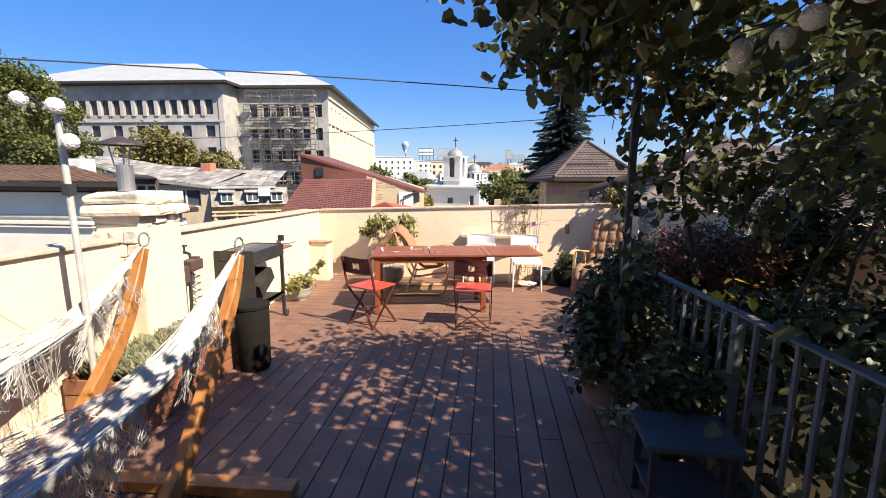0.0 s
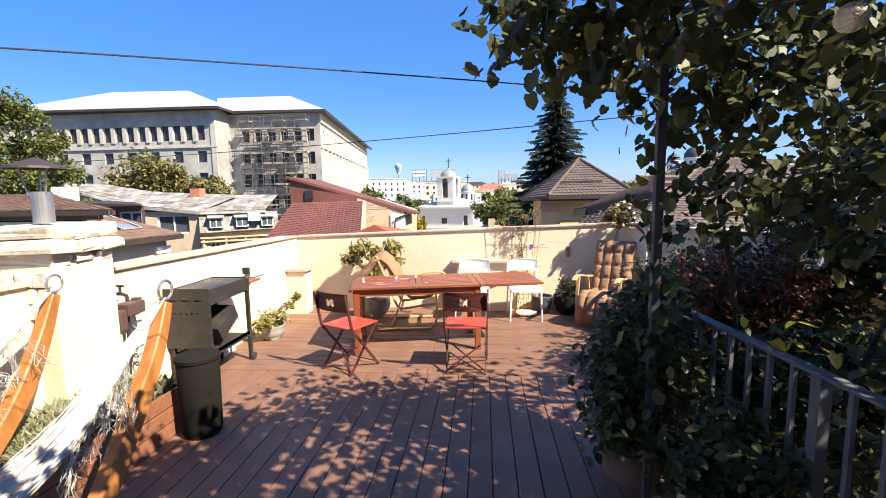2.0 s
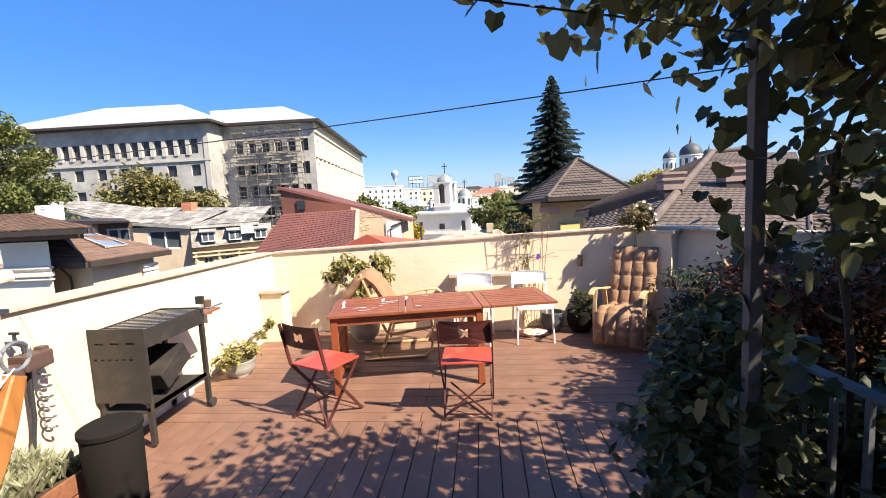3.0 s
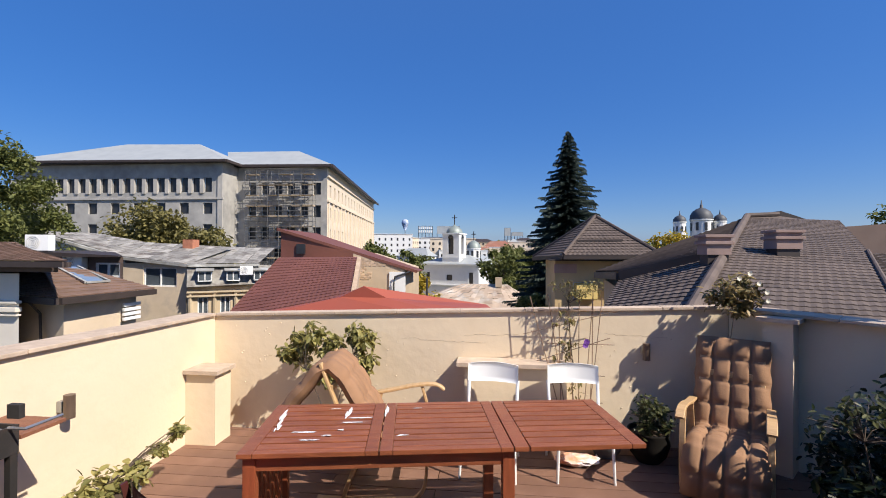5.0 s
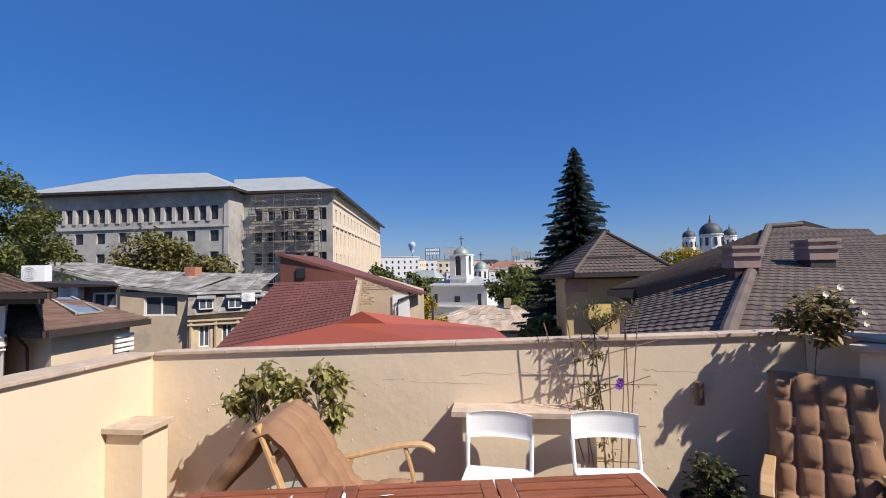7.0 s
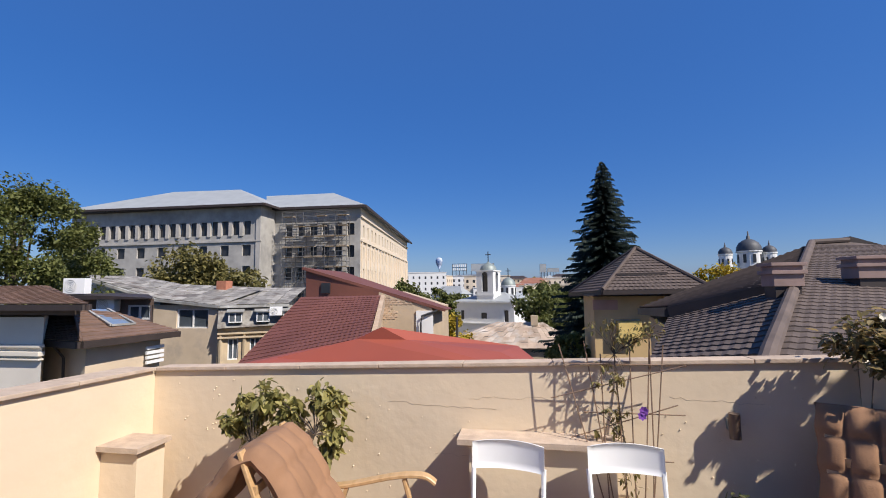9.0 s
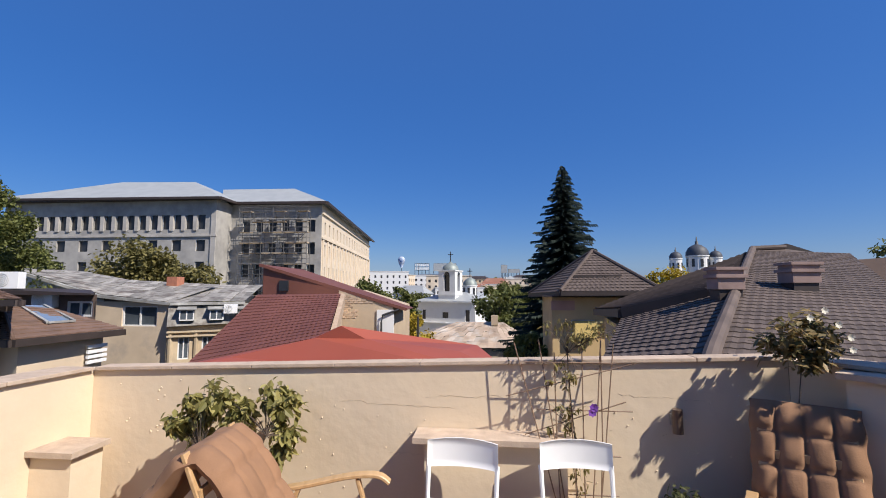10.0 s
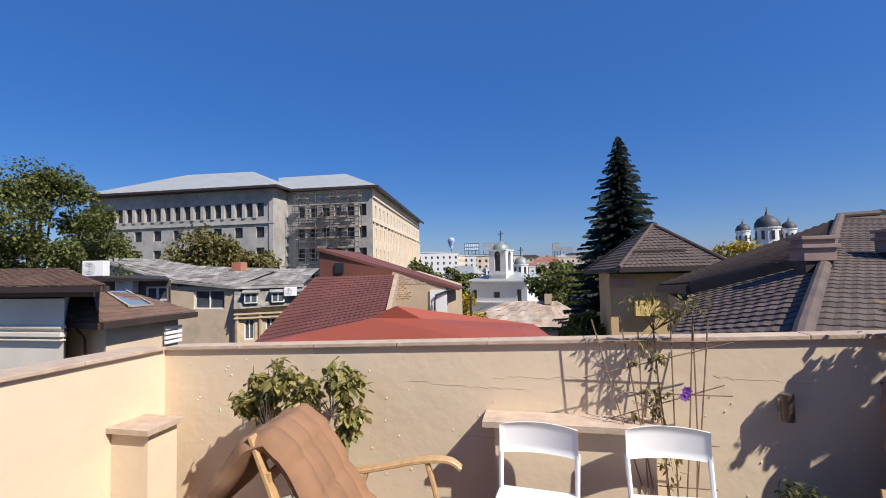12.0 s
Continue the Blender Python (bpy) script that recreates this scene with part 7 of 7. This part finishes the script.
    petals(v, [(1.14, 6.83, 0.94), (1.15, 6.83, 0.97)], 0.03, M["purple"], 2)
    b = thing("plastic_bag", "crumpled white and orange plastic bag under the chair", "bag", (1.02, 6.56, 0))
    bm = bmesh.new()
    bmesh.ops.create_icosphere(bm, subdivisions=3, radius=1)
    for w in bm.verts:
        k = 1 + 0.35 * noise.noise(w.co * 2.3)
        w.co = Vector((w.co.x * 0.17 * k, w.co.y * 0.08 * k, 0.045 + w.co.z * 0.043 * k))
    part("bag_body", bm, M["bag"], b)


def build_railing():
    t = thing("railing", "grey painted flat steel railing with square balusters along the stairs", "railing")
    top = 1.0
    runs = (((1.70, 3.10), (1.895, 1.02)), ((1.895, 1.015), (1.895, -3.4)))
    for (ax, ay), (bx, by) in runs:
        bm = bmesh.new()
        bar(bm, (ax, ay, top), (bx, by, top), 0.06, 0.014, 0.003)
        part("handrail", bm, M["rail"], t)
        bm = bmesh.new()
        bar(bm, (ax, ay, 0.10), (bx, by, 0.10), 0.035, 0.012, 0.002)
        part("bottom_rail", bm, M["rail"], t)
        L = math.hypot(bx - ax, by - ay)
        turn = Matrix.Rotation(math.atan2(bx - ax, ay - by), 4, "Z")
        n = int(L / 0.138)
        for i in range(n):
            k = (i + 0.3) / n
            big = i % 8 == 7
            bm = bmesh.new()
            w = 0.050 if big else 0.021
            box(bm, (ax + (bx - ax) * k, ay + (by - ay) * k, top / 2), (w, w, top - 0.02), turn, 0.002)
            part("post" if big else "baluster", bm, M["rail"], t)
    # far dark railing across the stairs
    t = thing("railing", "dark steel railing beyond the stairs under the vine", "railing")
    bm = bmesh.new()
    bar(bm, (3.55, -3.4, 1.0), (3.55, 3.2, 1.0), 0.04, 0.02)
    part("handrail", bm, M["black"], t)
    for i in range(44):
        bm = bmesh.new()
        box(bm, (3.55, 3.15 - i * 0.15, 0.5), (0.014, 0.014, 0.99))
        part("baluster", bm, M["black"], t)
    # pergola frame
    p = thing("pergola", "grey painted steel pergola posts and beams carrying the vine", "pergola")
    for x, y in ((1.34, 2.62), (1.75, -2.6), (4.6, 2.8), (4.6, -2.6)):
        bm = bmesh.new()
        box(bm, (x, y, 1.21), (0.042, 0.042, 2.42), None, 0.004)
        part("post", bm, M["post_paint"], p)
    for a, b in (((1.34, 2.62, 2.44), (4.6, 2.8, 2.44)), ((1.36, 2.62, 2.40), (1.75, -2.6, 2.40)), ((1.5, 0.6, 2.44), (4.6, 0.6, 2.44)), ((4.6, 2.8, 2.40), (4.6, -2.6, 2.40)), ((1.75, -2.6, 2.44), (4.6, -2.6, 2.44))):
        bm = bmesh.new()
        bar(bm, a, b, 0.04, 0.04)
        part("beam", bm, M["rail"], p)
    # stool with a slate-blue top
    s = thing("side_table", "low dark side table with a blue-grey top under the vine", "side table", (1.46, 1.84, 0), -3)
    bm = bmesh.new()
    box(bm, (0, 0, 0.43), (0.45, 0.35, 0.03), None, 0.006)
    part("top", bm, M["slate_top"], s)
    for a in (-1, 1):
        for b in (-1, 1):
            bm = bmesh.new()
            box(bm, (a * 0.18, b * 0.14, 0.208), (0.035, 0.035, 0.415))
            part("leg", bm, M["black"], s)
    bm = bmesh.new()
    box(bm, (0, 0, 0.16), (0.38, 0.30, 0.02), None, 0.004)
    part("shelf", bm, M["slate_top"], s)


def build_lights_and_wires():
    t = thing("lamp_pole", "pale grey pole with white string ball lights at its top", "pole", (-2.33, 2.2, 0))
    bm = bmesh.new()
    tube(bm, [(0.16, 0, 0), (0.16, 0, 1.1), (0.135, 0.0, 2.12)], 0.020, 12)
    part("pole_shaft", bm, M["pale_paint"], t)
    bm = bmesh.new()
    box(bm, (0.148, 0, 1.62), (0.055, 0.055, 0.07), None, 0.005)
    part("clamp", bm, M["black"], t)
    for q in ((-0.11, 0, 2.17), (0.17, -0.04, 2.12), (0.23, -0.03, 1.91)):
        bm = bmesh.new()
        tube(bm, [(0.125, 0, 2.09), Vector(q) + Vector((0, 0, 0.12 if q[2] < 2 else 0.05)), Vector(q) + Vector((0, 0, 0.03))], 0.004, 5)
        part("light_cord", bm, M["black"], t)
    spots = [(-2.44, 2.2, 2.17), (-2.16, 2.16, 2.12), (-2.10, 2.17, 1.91)]
    spots += [(1.33, 1.05, 2.16), (1.35, 1.22, 2.15), (1.25, 1.26, 2.13), (1.36, 1.5, 2.14), (1.27, 0.78, 2.14)]
    rng = random.Random(19)
    first = None
    for i, c in enumerate(spots):
        r = 0.048 if i < 3 else 0.034
        if first is None:
            first = thing("string_ball_light", "white string ball light hanging from a cable", "light", c, 0, "ball lights")
            bm = bmesh.new()
            bmesh.ops.create_icosphere(bm, subdivisions=3, radius=0.044)
            part("shade", bm, M["paper"], first, smooth=True)
            V, F = [], []
            for k in range(26):
                ax = Vector((rng.gauss(0, 1), rng.gauss(0, 1), rng.gauss(0, 1))).normalized()
                u = ax.orthogonal().normalized()
                w = ax.cross(u)
                m = 26
                for j in range(m):
                    a0, a1 = 2 * math.pi * j / m, 2 * math.pi * (j + 1) / m
                    d0, d1 = u * math.cos(a0) + w * math.sin(a0), u * math.cos(a1) + w * math.sin(a1)
                    b = len(V)
                    V += [d0 * 0.046 + ax * 0.0015, d1 * 0.046 + ax * 0.0015, d1 * 0.048 - ax * 0.0015, d0 * 0.048 - ax * 0.0015]
                    F.append((b, b + 1, b + 2, b + 3))
            fast("thread", V, F, M["paper"], first, kind="stuff")
        else:
            copy_thing(first, Matrix.Translation(c) @ Matrix.Scale(r / 0.046, 4))
    w = thing("light_cable", "thin dark cable carrying the string ball lights", "cable")
    bm = bmesh.new()
    tube(bm, [(1.5, 0.3, 2.42), (1.34, 0.72, 2.25), (1.27, 0.78, 2.19), (1.33, 1.05, 2.215), (1.35, 1.22, 2.205), (1.25, 1.26, 2.185), (1.36, 1.5, 2.195), (1.38, 2.2, 2.42)], 0.003, 5)
    part("cable", bm, M["black"], w)
    w = thing("overhead_cable", "thin dark cable strung across the terrace", "cable")
    bm = bmesh.new()
    P, Q = Vector((1.45, 2.65, 2.187)), Vector((-2.4, 0.784, 2.127))
    tube(bm, [P.lerp(Q, k / 16) + Vector((0, 0, 0.02 * math.sin(math.pi * k / 16))) for k in range(17)] + [(-8, -1.94, 2.04)], 0.003, 5)
    part("cable", bm, M["black"], w)
    w = thing("overhead_cable", "thin dark cable tied to the pergola post", "cable")
    bm = bmesh.new()
    P, Q = Vector((1.34, 2.64, 2.11)), Vector((-2.45, 3.29, 2.005))
    tube(bm, [P.lerp(Q, k / 16) - Vector((0, 0, 0.02 * math.sin(math.pi * k / 16))) for k in range(17)] + [(-8, 4.2, 1.85)], 0.0025, 5)
    part("cable", bm, M["black"], w)


def build_vine():
    """Grape vine on the pergola, hanging down over the railing."""
    rng = random.Random(55)
    t = thing("grape_vine", "dark grape vine covering the pergola and hanging over the railing", "vine")
    bm = bmesh.new()
    for pts in ([(2.05, 3.1, 0), (1.95, 3.0, 1.0), (1.7, 2.7, 2.0), (2.2, 2.0, 2.5), (3.4, 0.8, 2.6)],
                [(2.4, 2.9, 0), (2.5, 2.6, 1.2), (2.8, 2.0, 2.4), (2.2, 0.4, 2.6), (1.6, -1.2, 2.55)],
                [(3.2, 3.3, 0), (3.1, 3.0, 1.4), (3.6, 2.2, 2.5), (3.5, -0.6, 2.6)],
                [(1.7, 2.7, 2.0), (1.25, 2.3, 2.45), (1.05, 1.2, 2.55)], [(2.2, 2.0, 2.5), (1.5, 3.1, 2.6), (1.2, 3.5, 2.5)]):
        tube(bm, catmull(pts, 5), 0.019, 7, 0.006)
    part("stem", bm, M["vine_bark"], t)
    clusters = []
    # roof of leaves
    for _ in range(290):
        x, y = rng.uniform(0.9, 4.6), rng.uniform(-1.9, 3.0)
        if x < 1.05 + 0.25 * noise.noise(Vector((y * 1.5, 0, 3))) and rng.random() < 0.6:
            continue
        clusters.append((Vector((x, y, 2.48 + rng.gauss(0, 0.13) + (0.12 if x < 1.6 and y < 1.8 else 0))), 0.18, 28))
    # unseen leaves added overhead and behind, to shade the near left deck
    for _ in range(150):
        clusters.append((Vector((rng.uniform(0.0, 1.3), rng.uniform(-2.3, 0.75), 2.52 + rng.gauss(0, 0.06))), 0.15, 24))
    # unseen leaves added at the right, to shade the deck towards the corner
    for _ in range(110):
        clusters.append((Vector((lambda a: (a, 0.6 + (a - 0.44) * rng.uniform(0.72, 0.98), rng.uniform(2.25, 2.7)))(rng.uniform(3.3, 5.0))), 0.22, 24))
    # unseen leaves added behind the view, to shade the middle of the deck
    for _ in range(170):
        x = rng.uniform(1.4, 4.2)
        clusters.append((Vector((x, min(0.75, (x - 0.45) * rng.uniform(-0.5, 0.85) - 0.4), 2.5 + rng.gauss(0, 0.08))), 0.16, 26))
    for _ in range(110):
        clusters.append((Vector((rng.uniform(2.0, 3.4), rng.uniform(-0.4, 2.3), rng.uniform(0.05, 0.95))), 0.2, 24))
    # hanging side
    for _ in range(150):
        y = rng.uniform(-0.6, 3.3)
        x = rng.uniform(1.95, 3.3)
        z = rng.uniform(0.1, 2.4) if y < 1.3 else rng.choice((rng.uniform(1.7, 2.4), rng.uniform(0.1, 0.85)))
        clusters.append((Vector((x, y, z)), 0.18, 20))
    # a second layer above, added to thicken the shade on the deck
    for _ in range(170):
        clusters.append((Vector((rng.uniform(1.15, 3.6), rng.uniform(-1.0, 1.5), 2.62 + rng.gauss(0, 0.07))), 0.2, 24))
    # drapes round the corner post and towards the terrace corner
    for _ in range(9):
        clusters.append((Vector((1.40 + rng.gauss(0, 0.07), 2.66 + rng.gauss(0, 0.08), rng.uniform(0.7, 1.45))), 0.06, 12))
    # fringe reaching over the deck
    for _ in range(60):
        y = rng.uniform(1.2, 2.75)
        x = rng.uniform(0.48, 1.15)
        if rng.random() > (x - 0.25) / 0.85:
            continue
        clusters.append((Vector((x, y, rng.uniform(2.3, 2.62) - 0.12 * max(0, x - 0.6))), 0.13, 22))
    # extra leaves added above the view, to shade the bin and planter
    for _ in range(30):
        clusters.append((Vector((rng.uniform(0.4, 1.1), rng.uniform(1.0, 1.75), rng.uniform(2.42, 2.62))), 0.12, 20))
    for _ in range(5):
        clusters.append((Vector((rng.uniform(0.75, 1.05), rng.uniform(1.9, 2.5), rng.uniform(2.12, 2.3))), 0.06, 6))
    for _ in range(60):
        clusters.append((Vector((rng.uniform(1.4, 2.3), rng.uniform(2.4, 3.0), rng.uniform(1.5, 2.4))), 0.14, 14))
    for _ in range(50):
        clusters.append((Vector((rng.uniform(3.0, 4.8), rng.uniform(1.5, 3.4), rng.uniform(1.3, 2.4))), 0.25, 20))
    # loose shoots at the open edge
    for _ in range(26):
        a = Vector((rng.uniform(0.85, 1.3), rng.uniform(0.8, 3.3), rng.uniform(2.2, 2.6)))
        clusters.append((a, 0.10, 9))
    V, F = [], []
    for c, r, n in clusters:
        v, f = leaves(rng, n, lambda: c + Vector((rng.gauss(0, r), rng.gauss(0, r), rng.gauss(0, r * 0.6))), 0.073, droop=0.7, broad=0.95, lobed=True)
        o = len(V)
        V += v
        F += [tuple(i + o for i in q) for q in f]
    fast("foliage", V, F, M["leaf_dark"], t, "broad dark green leaves", kind="stuff")
    # yellowing leaves by the handrail
    spots = [(1.80, 2.42, 1.02), (1.86, 2.30, 1.02), (1.78, 2.65, 1.08), (1.9, 2.2, 1.06), (1.95, 2.5, 1.1), (1.85, 2.36, 1.05)]
    V, F = [], []
    for s in spots:
        v, f = leaves(rng, 2, lambda: Vector(s) + Vector((rng.gauss(0, .015), rng.gauss(0, .015), 0)), 0.075, droop=0.6, broad=0.9)
        o = len(V)
        V += v
        F += [tuple(i + o for i in q) for q in f]
    fast("yellow_leaf", V, F, M["leaf_yellow"], t, "a few yellow leaves", kind="stuff")
    # dark potted bushes at the rail's end and under it
    p = potted("plant_pot", "large brown pot with a bushy plant beside the railing", 1.38, 2.95, 0.24, 0.36, M["terracotta2"], "cone")
    shrub("bush", "bushy dark green plant in the large brown pot", [((1.38, 2.95, 0.3), (1.38, 2.95, 0.8))], [((1.38, 2.95, 0.72), (0.33, 0.32, 0.36)), ((1.35, 2.75, 0.45), (0.30, 0.25, 0.25)), ((1.5, 3.15, 1.0), (0.25, 0.2, 0.25))], 3200, 0.07, M["leaf_dark"], 8, 0.6, 0.4, 0.01)
    shrub("bush", "dark bush between the railing and the pots", [((1.6, 2.35, 0), (1.6, 2.35, 0.5))], [((1.58, 2.3, 0.42), (0.26, 0.3, 0.38))], 1600, 0.07, M["leaf_dark"], 9, 0.6, 0.4, 0.01)
    shrub("rusty_shrub", "reddish brown leaved shrub beyond the railing", [((2.5, 4.4, 0), (2.5, 4.4, 0.8)), ((3.0, 4.3, 0), (3.0, 4.3, 0.8))], [((2.45, 4.35, 0.98), (0.36, 0.32, 0.30)), ((2.95, 4.25, 0.95), (0.38, 0.32, 0.32)), ((2.7, 4.3, 0.65), (0.5, 0.3, 0.35))], 3600, 0.065, M["leaf_rust"], 10, 0.45, 0.4, 0.012)
    # these corner bushes get a near-black leaf with the deep shade painted in
    shrub("bush", "large dark green bush in the shaded corner", [((2.95, 5.2, 0), (2.95, 5.2, 0.7)), ((3.2, 4.9, 0), (3.2, 4.9, 1.2))], [((2.72, 5.45, 0.78), (0.36, 0.28, 0.28)), ((3.15, 5.3, 0.85), (0.42, 0.35, 0.36)), ((3.0, 5.1, 0.4), (0.55, 0.4, 0.42)), ((3.3, 4.6, 1.25), (0.3, 0.3, 0.42))], 6500, 0.065, M["leaf_shaded"], 11, 0.42, 0.2, 0.012)
    # invented foliage, mostly out of view, placed to cast shade over the corner
    shrub("corner_shade_tree", "leafy clump added mostly out of view to shade the terrace corner", [((4.0, 4.9, 0), (4.0, 4.9, 1.4)), ((4.4, 5.2, 0), (4.3, 5.3, 2.2))],
          [((3.95, 4.9, 0.9), (0.45, 0.4, 0.8)), ((4.25, 5.25, 1.9), (0.42, 0.35, 0.75)), ((4.6, 4.9, 2.3), (0.5, 0.4, 0.6)), ((4.5, 4.2, 1.5), (0.5, 0.5, 1.0)), ((3.75, 5.2, 0.6), (0.3, 0.3, 0.5)), ((4.6, 5.75, 3.3), (0.28, 0.24, 0.32))], 5600, 0.11, M["leaf_dark"], 13, 0.8, 0.4, 0.02)
    shrub("bush", "dark leafy bush filling the shaded corner by the railing", [((2.5, 4.75, 0), (2.5, 4.75, 0.5)), ((2.9, 4.6, 0), (2.9, 4.6, 0.6))], [((2.35, 5.2, 0.28), (0.26, 0.3, 0.32)), ((2.1, 4.75, 0.18), (0.25, 0.25, 0.2)), ((2.42, 4.85, 0.36), (0.34, 0.26, 0.34)), ((2.85, 4.7, 0.5), (0.4, 0.3, 0.42)), ((2.6, 5.3, 0.35), (0.3, 0.3, 0.3)), ((2.65, 5.85, 0.38), (0.26, 0.24, 0.36))], 8600, 0.07, M["leaf_shaded"], 21, 0.45, 0.3, 0.012)
    # lighter leaves over the near-black bush stand for tips caught by the sun
    shrub("bush", "sunlit leaf tips of the dark bush, in a lighter leaf colour", [((2.25, 5.25, 0), (2.2, 5.25, 0.8))], [((2.05, 5.25, 0.90), (0.14, 0.10, 0.05)), ((2.22, 5.25, 0.95), (0.16, 0.10, 0.10)), ((2.36, 5.2, 0.82), (0.10, 0.10, 0.08))], 200, 0.05, M["leaf_dark"], 23, 0.42, 0.4, 0.008)
    shrub("bush", "dense undergrowth behind the railing with shade in its leaf colour", [((2.5, 2.9, 0), (2.5, 2.9, 0.4)), ((2.9, 3.5, 0), (2.9, 3.5, 0.4))],
          [((2.15, 3.2, 0.40), (0.25, 0.35, 0.38)), ((2.6, 3.45, 0.35), (0.35, 0.3, 0.35)), ((3.1, 3.5, 0.40), (0.35, 0.3, 0.40)), ((3.2, 3.0, 0.55), (0.35, 0.35, 0.4)), ((2.4, 3.9, 0.30), (0.4, 0.3, 0.3)), ((3.2, 4.1, 0.35), (0.5, 0.3, 0.35))], 7500, 0.075, M["leaf_shaded"], 24, 0.7, 0.4, 0.012)
    for x, y, r, h in ((2.55, 5.0, 0.22, 0.35), (3.05, 4.4, 0.22, 0.3), (2.45, 4.4, 0.2, 0.3)):
        potted("plant_pot", "large dark pot in the shade of the bushes", x, y, r, h, M["darkpot"], "cone")
    shrub("low_plant", "pale variegated low plant at the pot's foot", [((1.2, 2.0, 0), (1.2, 2.0, 0.1))], [((1.24, 2.12, 0.36), (0.12, 0.08, 0.05))], 46, 0.07, M["leaf_silver"], 12, 0.6, 0.2, 0.003)
    # glass bulbs
    first = None
    for x, y, z in ((1.9, 2.35, 1.42), (2.0, 2.5, 1.40), (2.5, 1.7, 1.38)):
        if first is None:
            first = thing("glass_bulb_light", "clear glass bulb hanging on a cable under the vine", "light", (x, y, z), 0, "glass bulbs")
            bm = bmesh.new()
            lathe(bm, [(0, -0.045), (0.025, -0.04), (0.042, -0.015), (0.04, 0.012), (0.02, 0.04), (0.014, 0.055)], (0, 0, 0), 18)
            part("bulb", bm, M["clear_glass"], first, smooth=True)
            bm = bmesh.new()
            tube(bm, [(0, 0, 0.05), (0, 0, 0.09)], 0.016, 10)
            tube(bm, [(0, 0, 0.09), (0, 0, 1.0)], 0.003, 5)
            part("socket", bm, M["black"], first)
        else:
            copy_thing(first, pose(x, y, z))


M["birch_dark"] = material("lamp_metal", (0.16, 0.11, 0.08), (0.12, 0.08, 0.06), 6, 0.4, 0.3)
M["dark_red2"] = material("brown_plastic", (0.10, 0.06, 0.05), rough=0.5)
# darker copy of the green leaf, coloured for bushes standing in shade
M["leaf_shaded"] = leaf_material("shade_darkened_leaf", (0.012, 0.018, 0.007), (0.030, 0.040, 0.012), 0.12)
M["leaf_rose"] = leaf_material("rose_leaf", (0.10, 0.095, 0.035), (0.36, 0.26, 0.12), 0.25)
M["leaf_silver"] = leaf_material("silver_herb", (0.16, 0.17, 0.09), (0.34, 0.33, 0.22), 0.2)
M["leaf_olive"] = leaf_material("dry_leaf", (0.16, 0.12, 0.04), (0.25, 0.22, 0.08), 0.3)
M["rust_rod"] = material("rusty_rod", (0.27, 0.18, 0.11), (0.2, 0.12, 0.08), 10, 0.7)
M["bag"] = material("plastic_bag", (0.75, 0.74, 0.72), (0.8, 0.3, 0.12), 9, 0.4)
M["terracotta2"] = material("brown_pot", (0.17, 0.11, 0.085), (0.13, 0.08, 0.06), 6, 0.8, bump=0.2)


def clear_glass():
    m = bpy.data.materials.new("clear_glass")
    m.use_nodes = True
    b = m.node_tree.nodes["Principled BSDF"]
    b.inputs["Transmission Weight"].default_value = 1
    b.inputs["Roughness"].default_value = 0.02
    b.inputs["IOR"].default_value = 1.45
    return m


M["clear_glass"] = clear_glass()


build_shell()
build_ground()
build_big_building()
build_far_city()
build_church()
build_domes()
build_near_houses()
build_pavilion()
build_tiled_house()
build_left_houses()
build_grey_house()
build_trees()
build_hills()
build_masonry()
build_table()
build_lounge_chairs()
build_white_chairs()
build_folding_chairs()
build_grill()
build_planter()
build_tap()
build_hammocks()
build_pots()
build_railing()
build_vine()
build_lights_and_wires()
build_cracks()
build_caps()
build_planks()
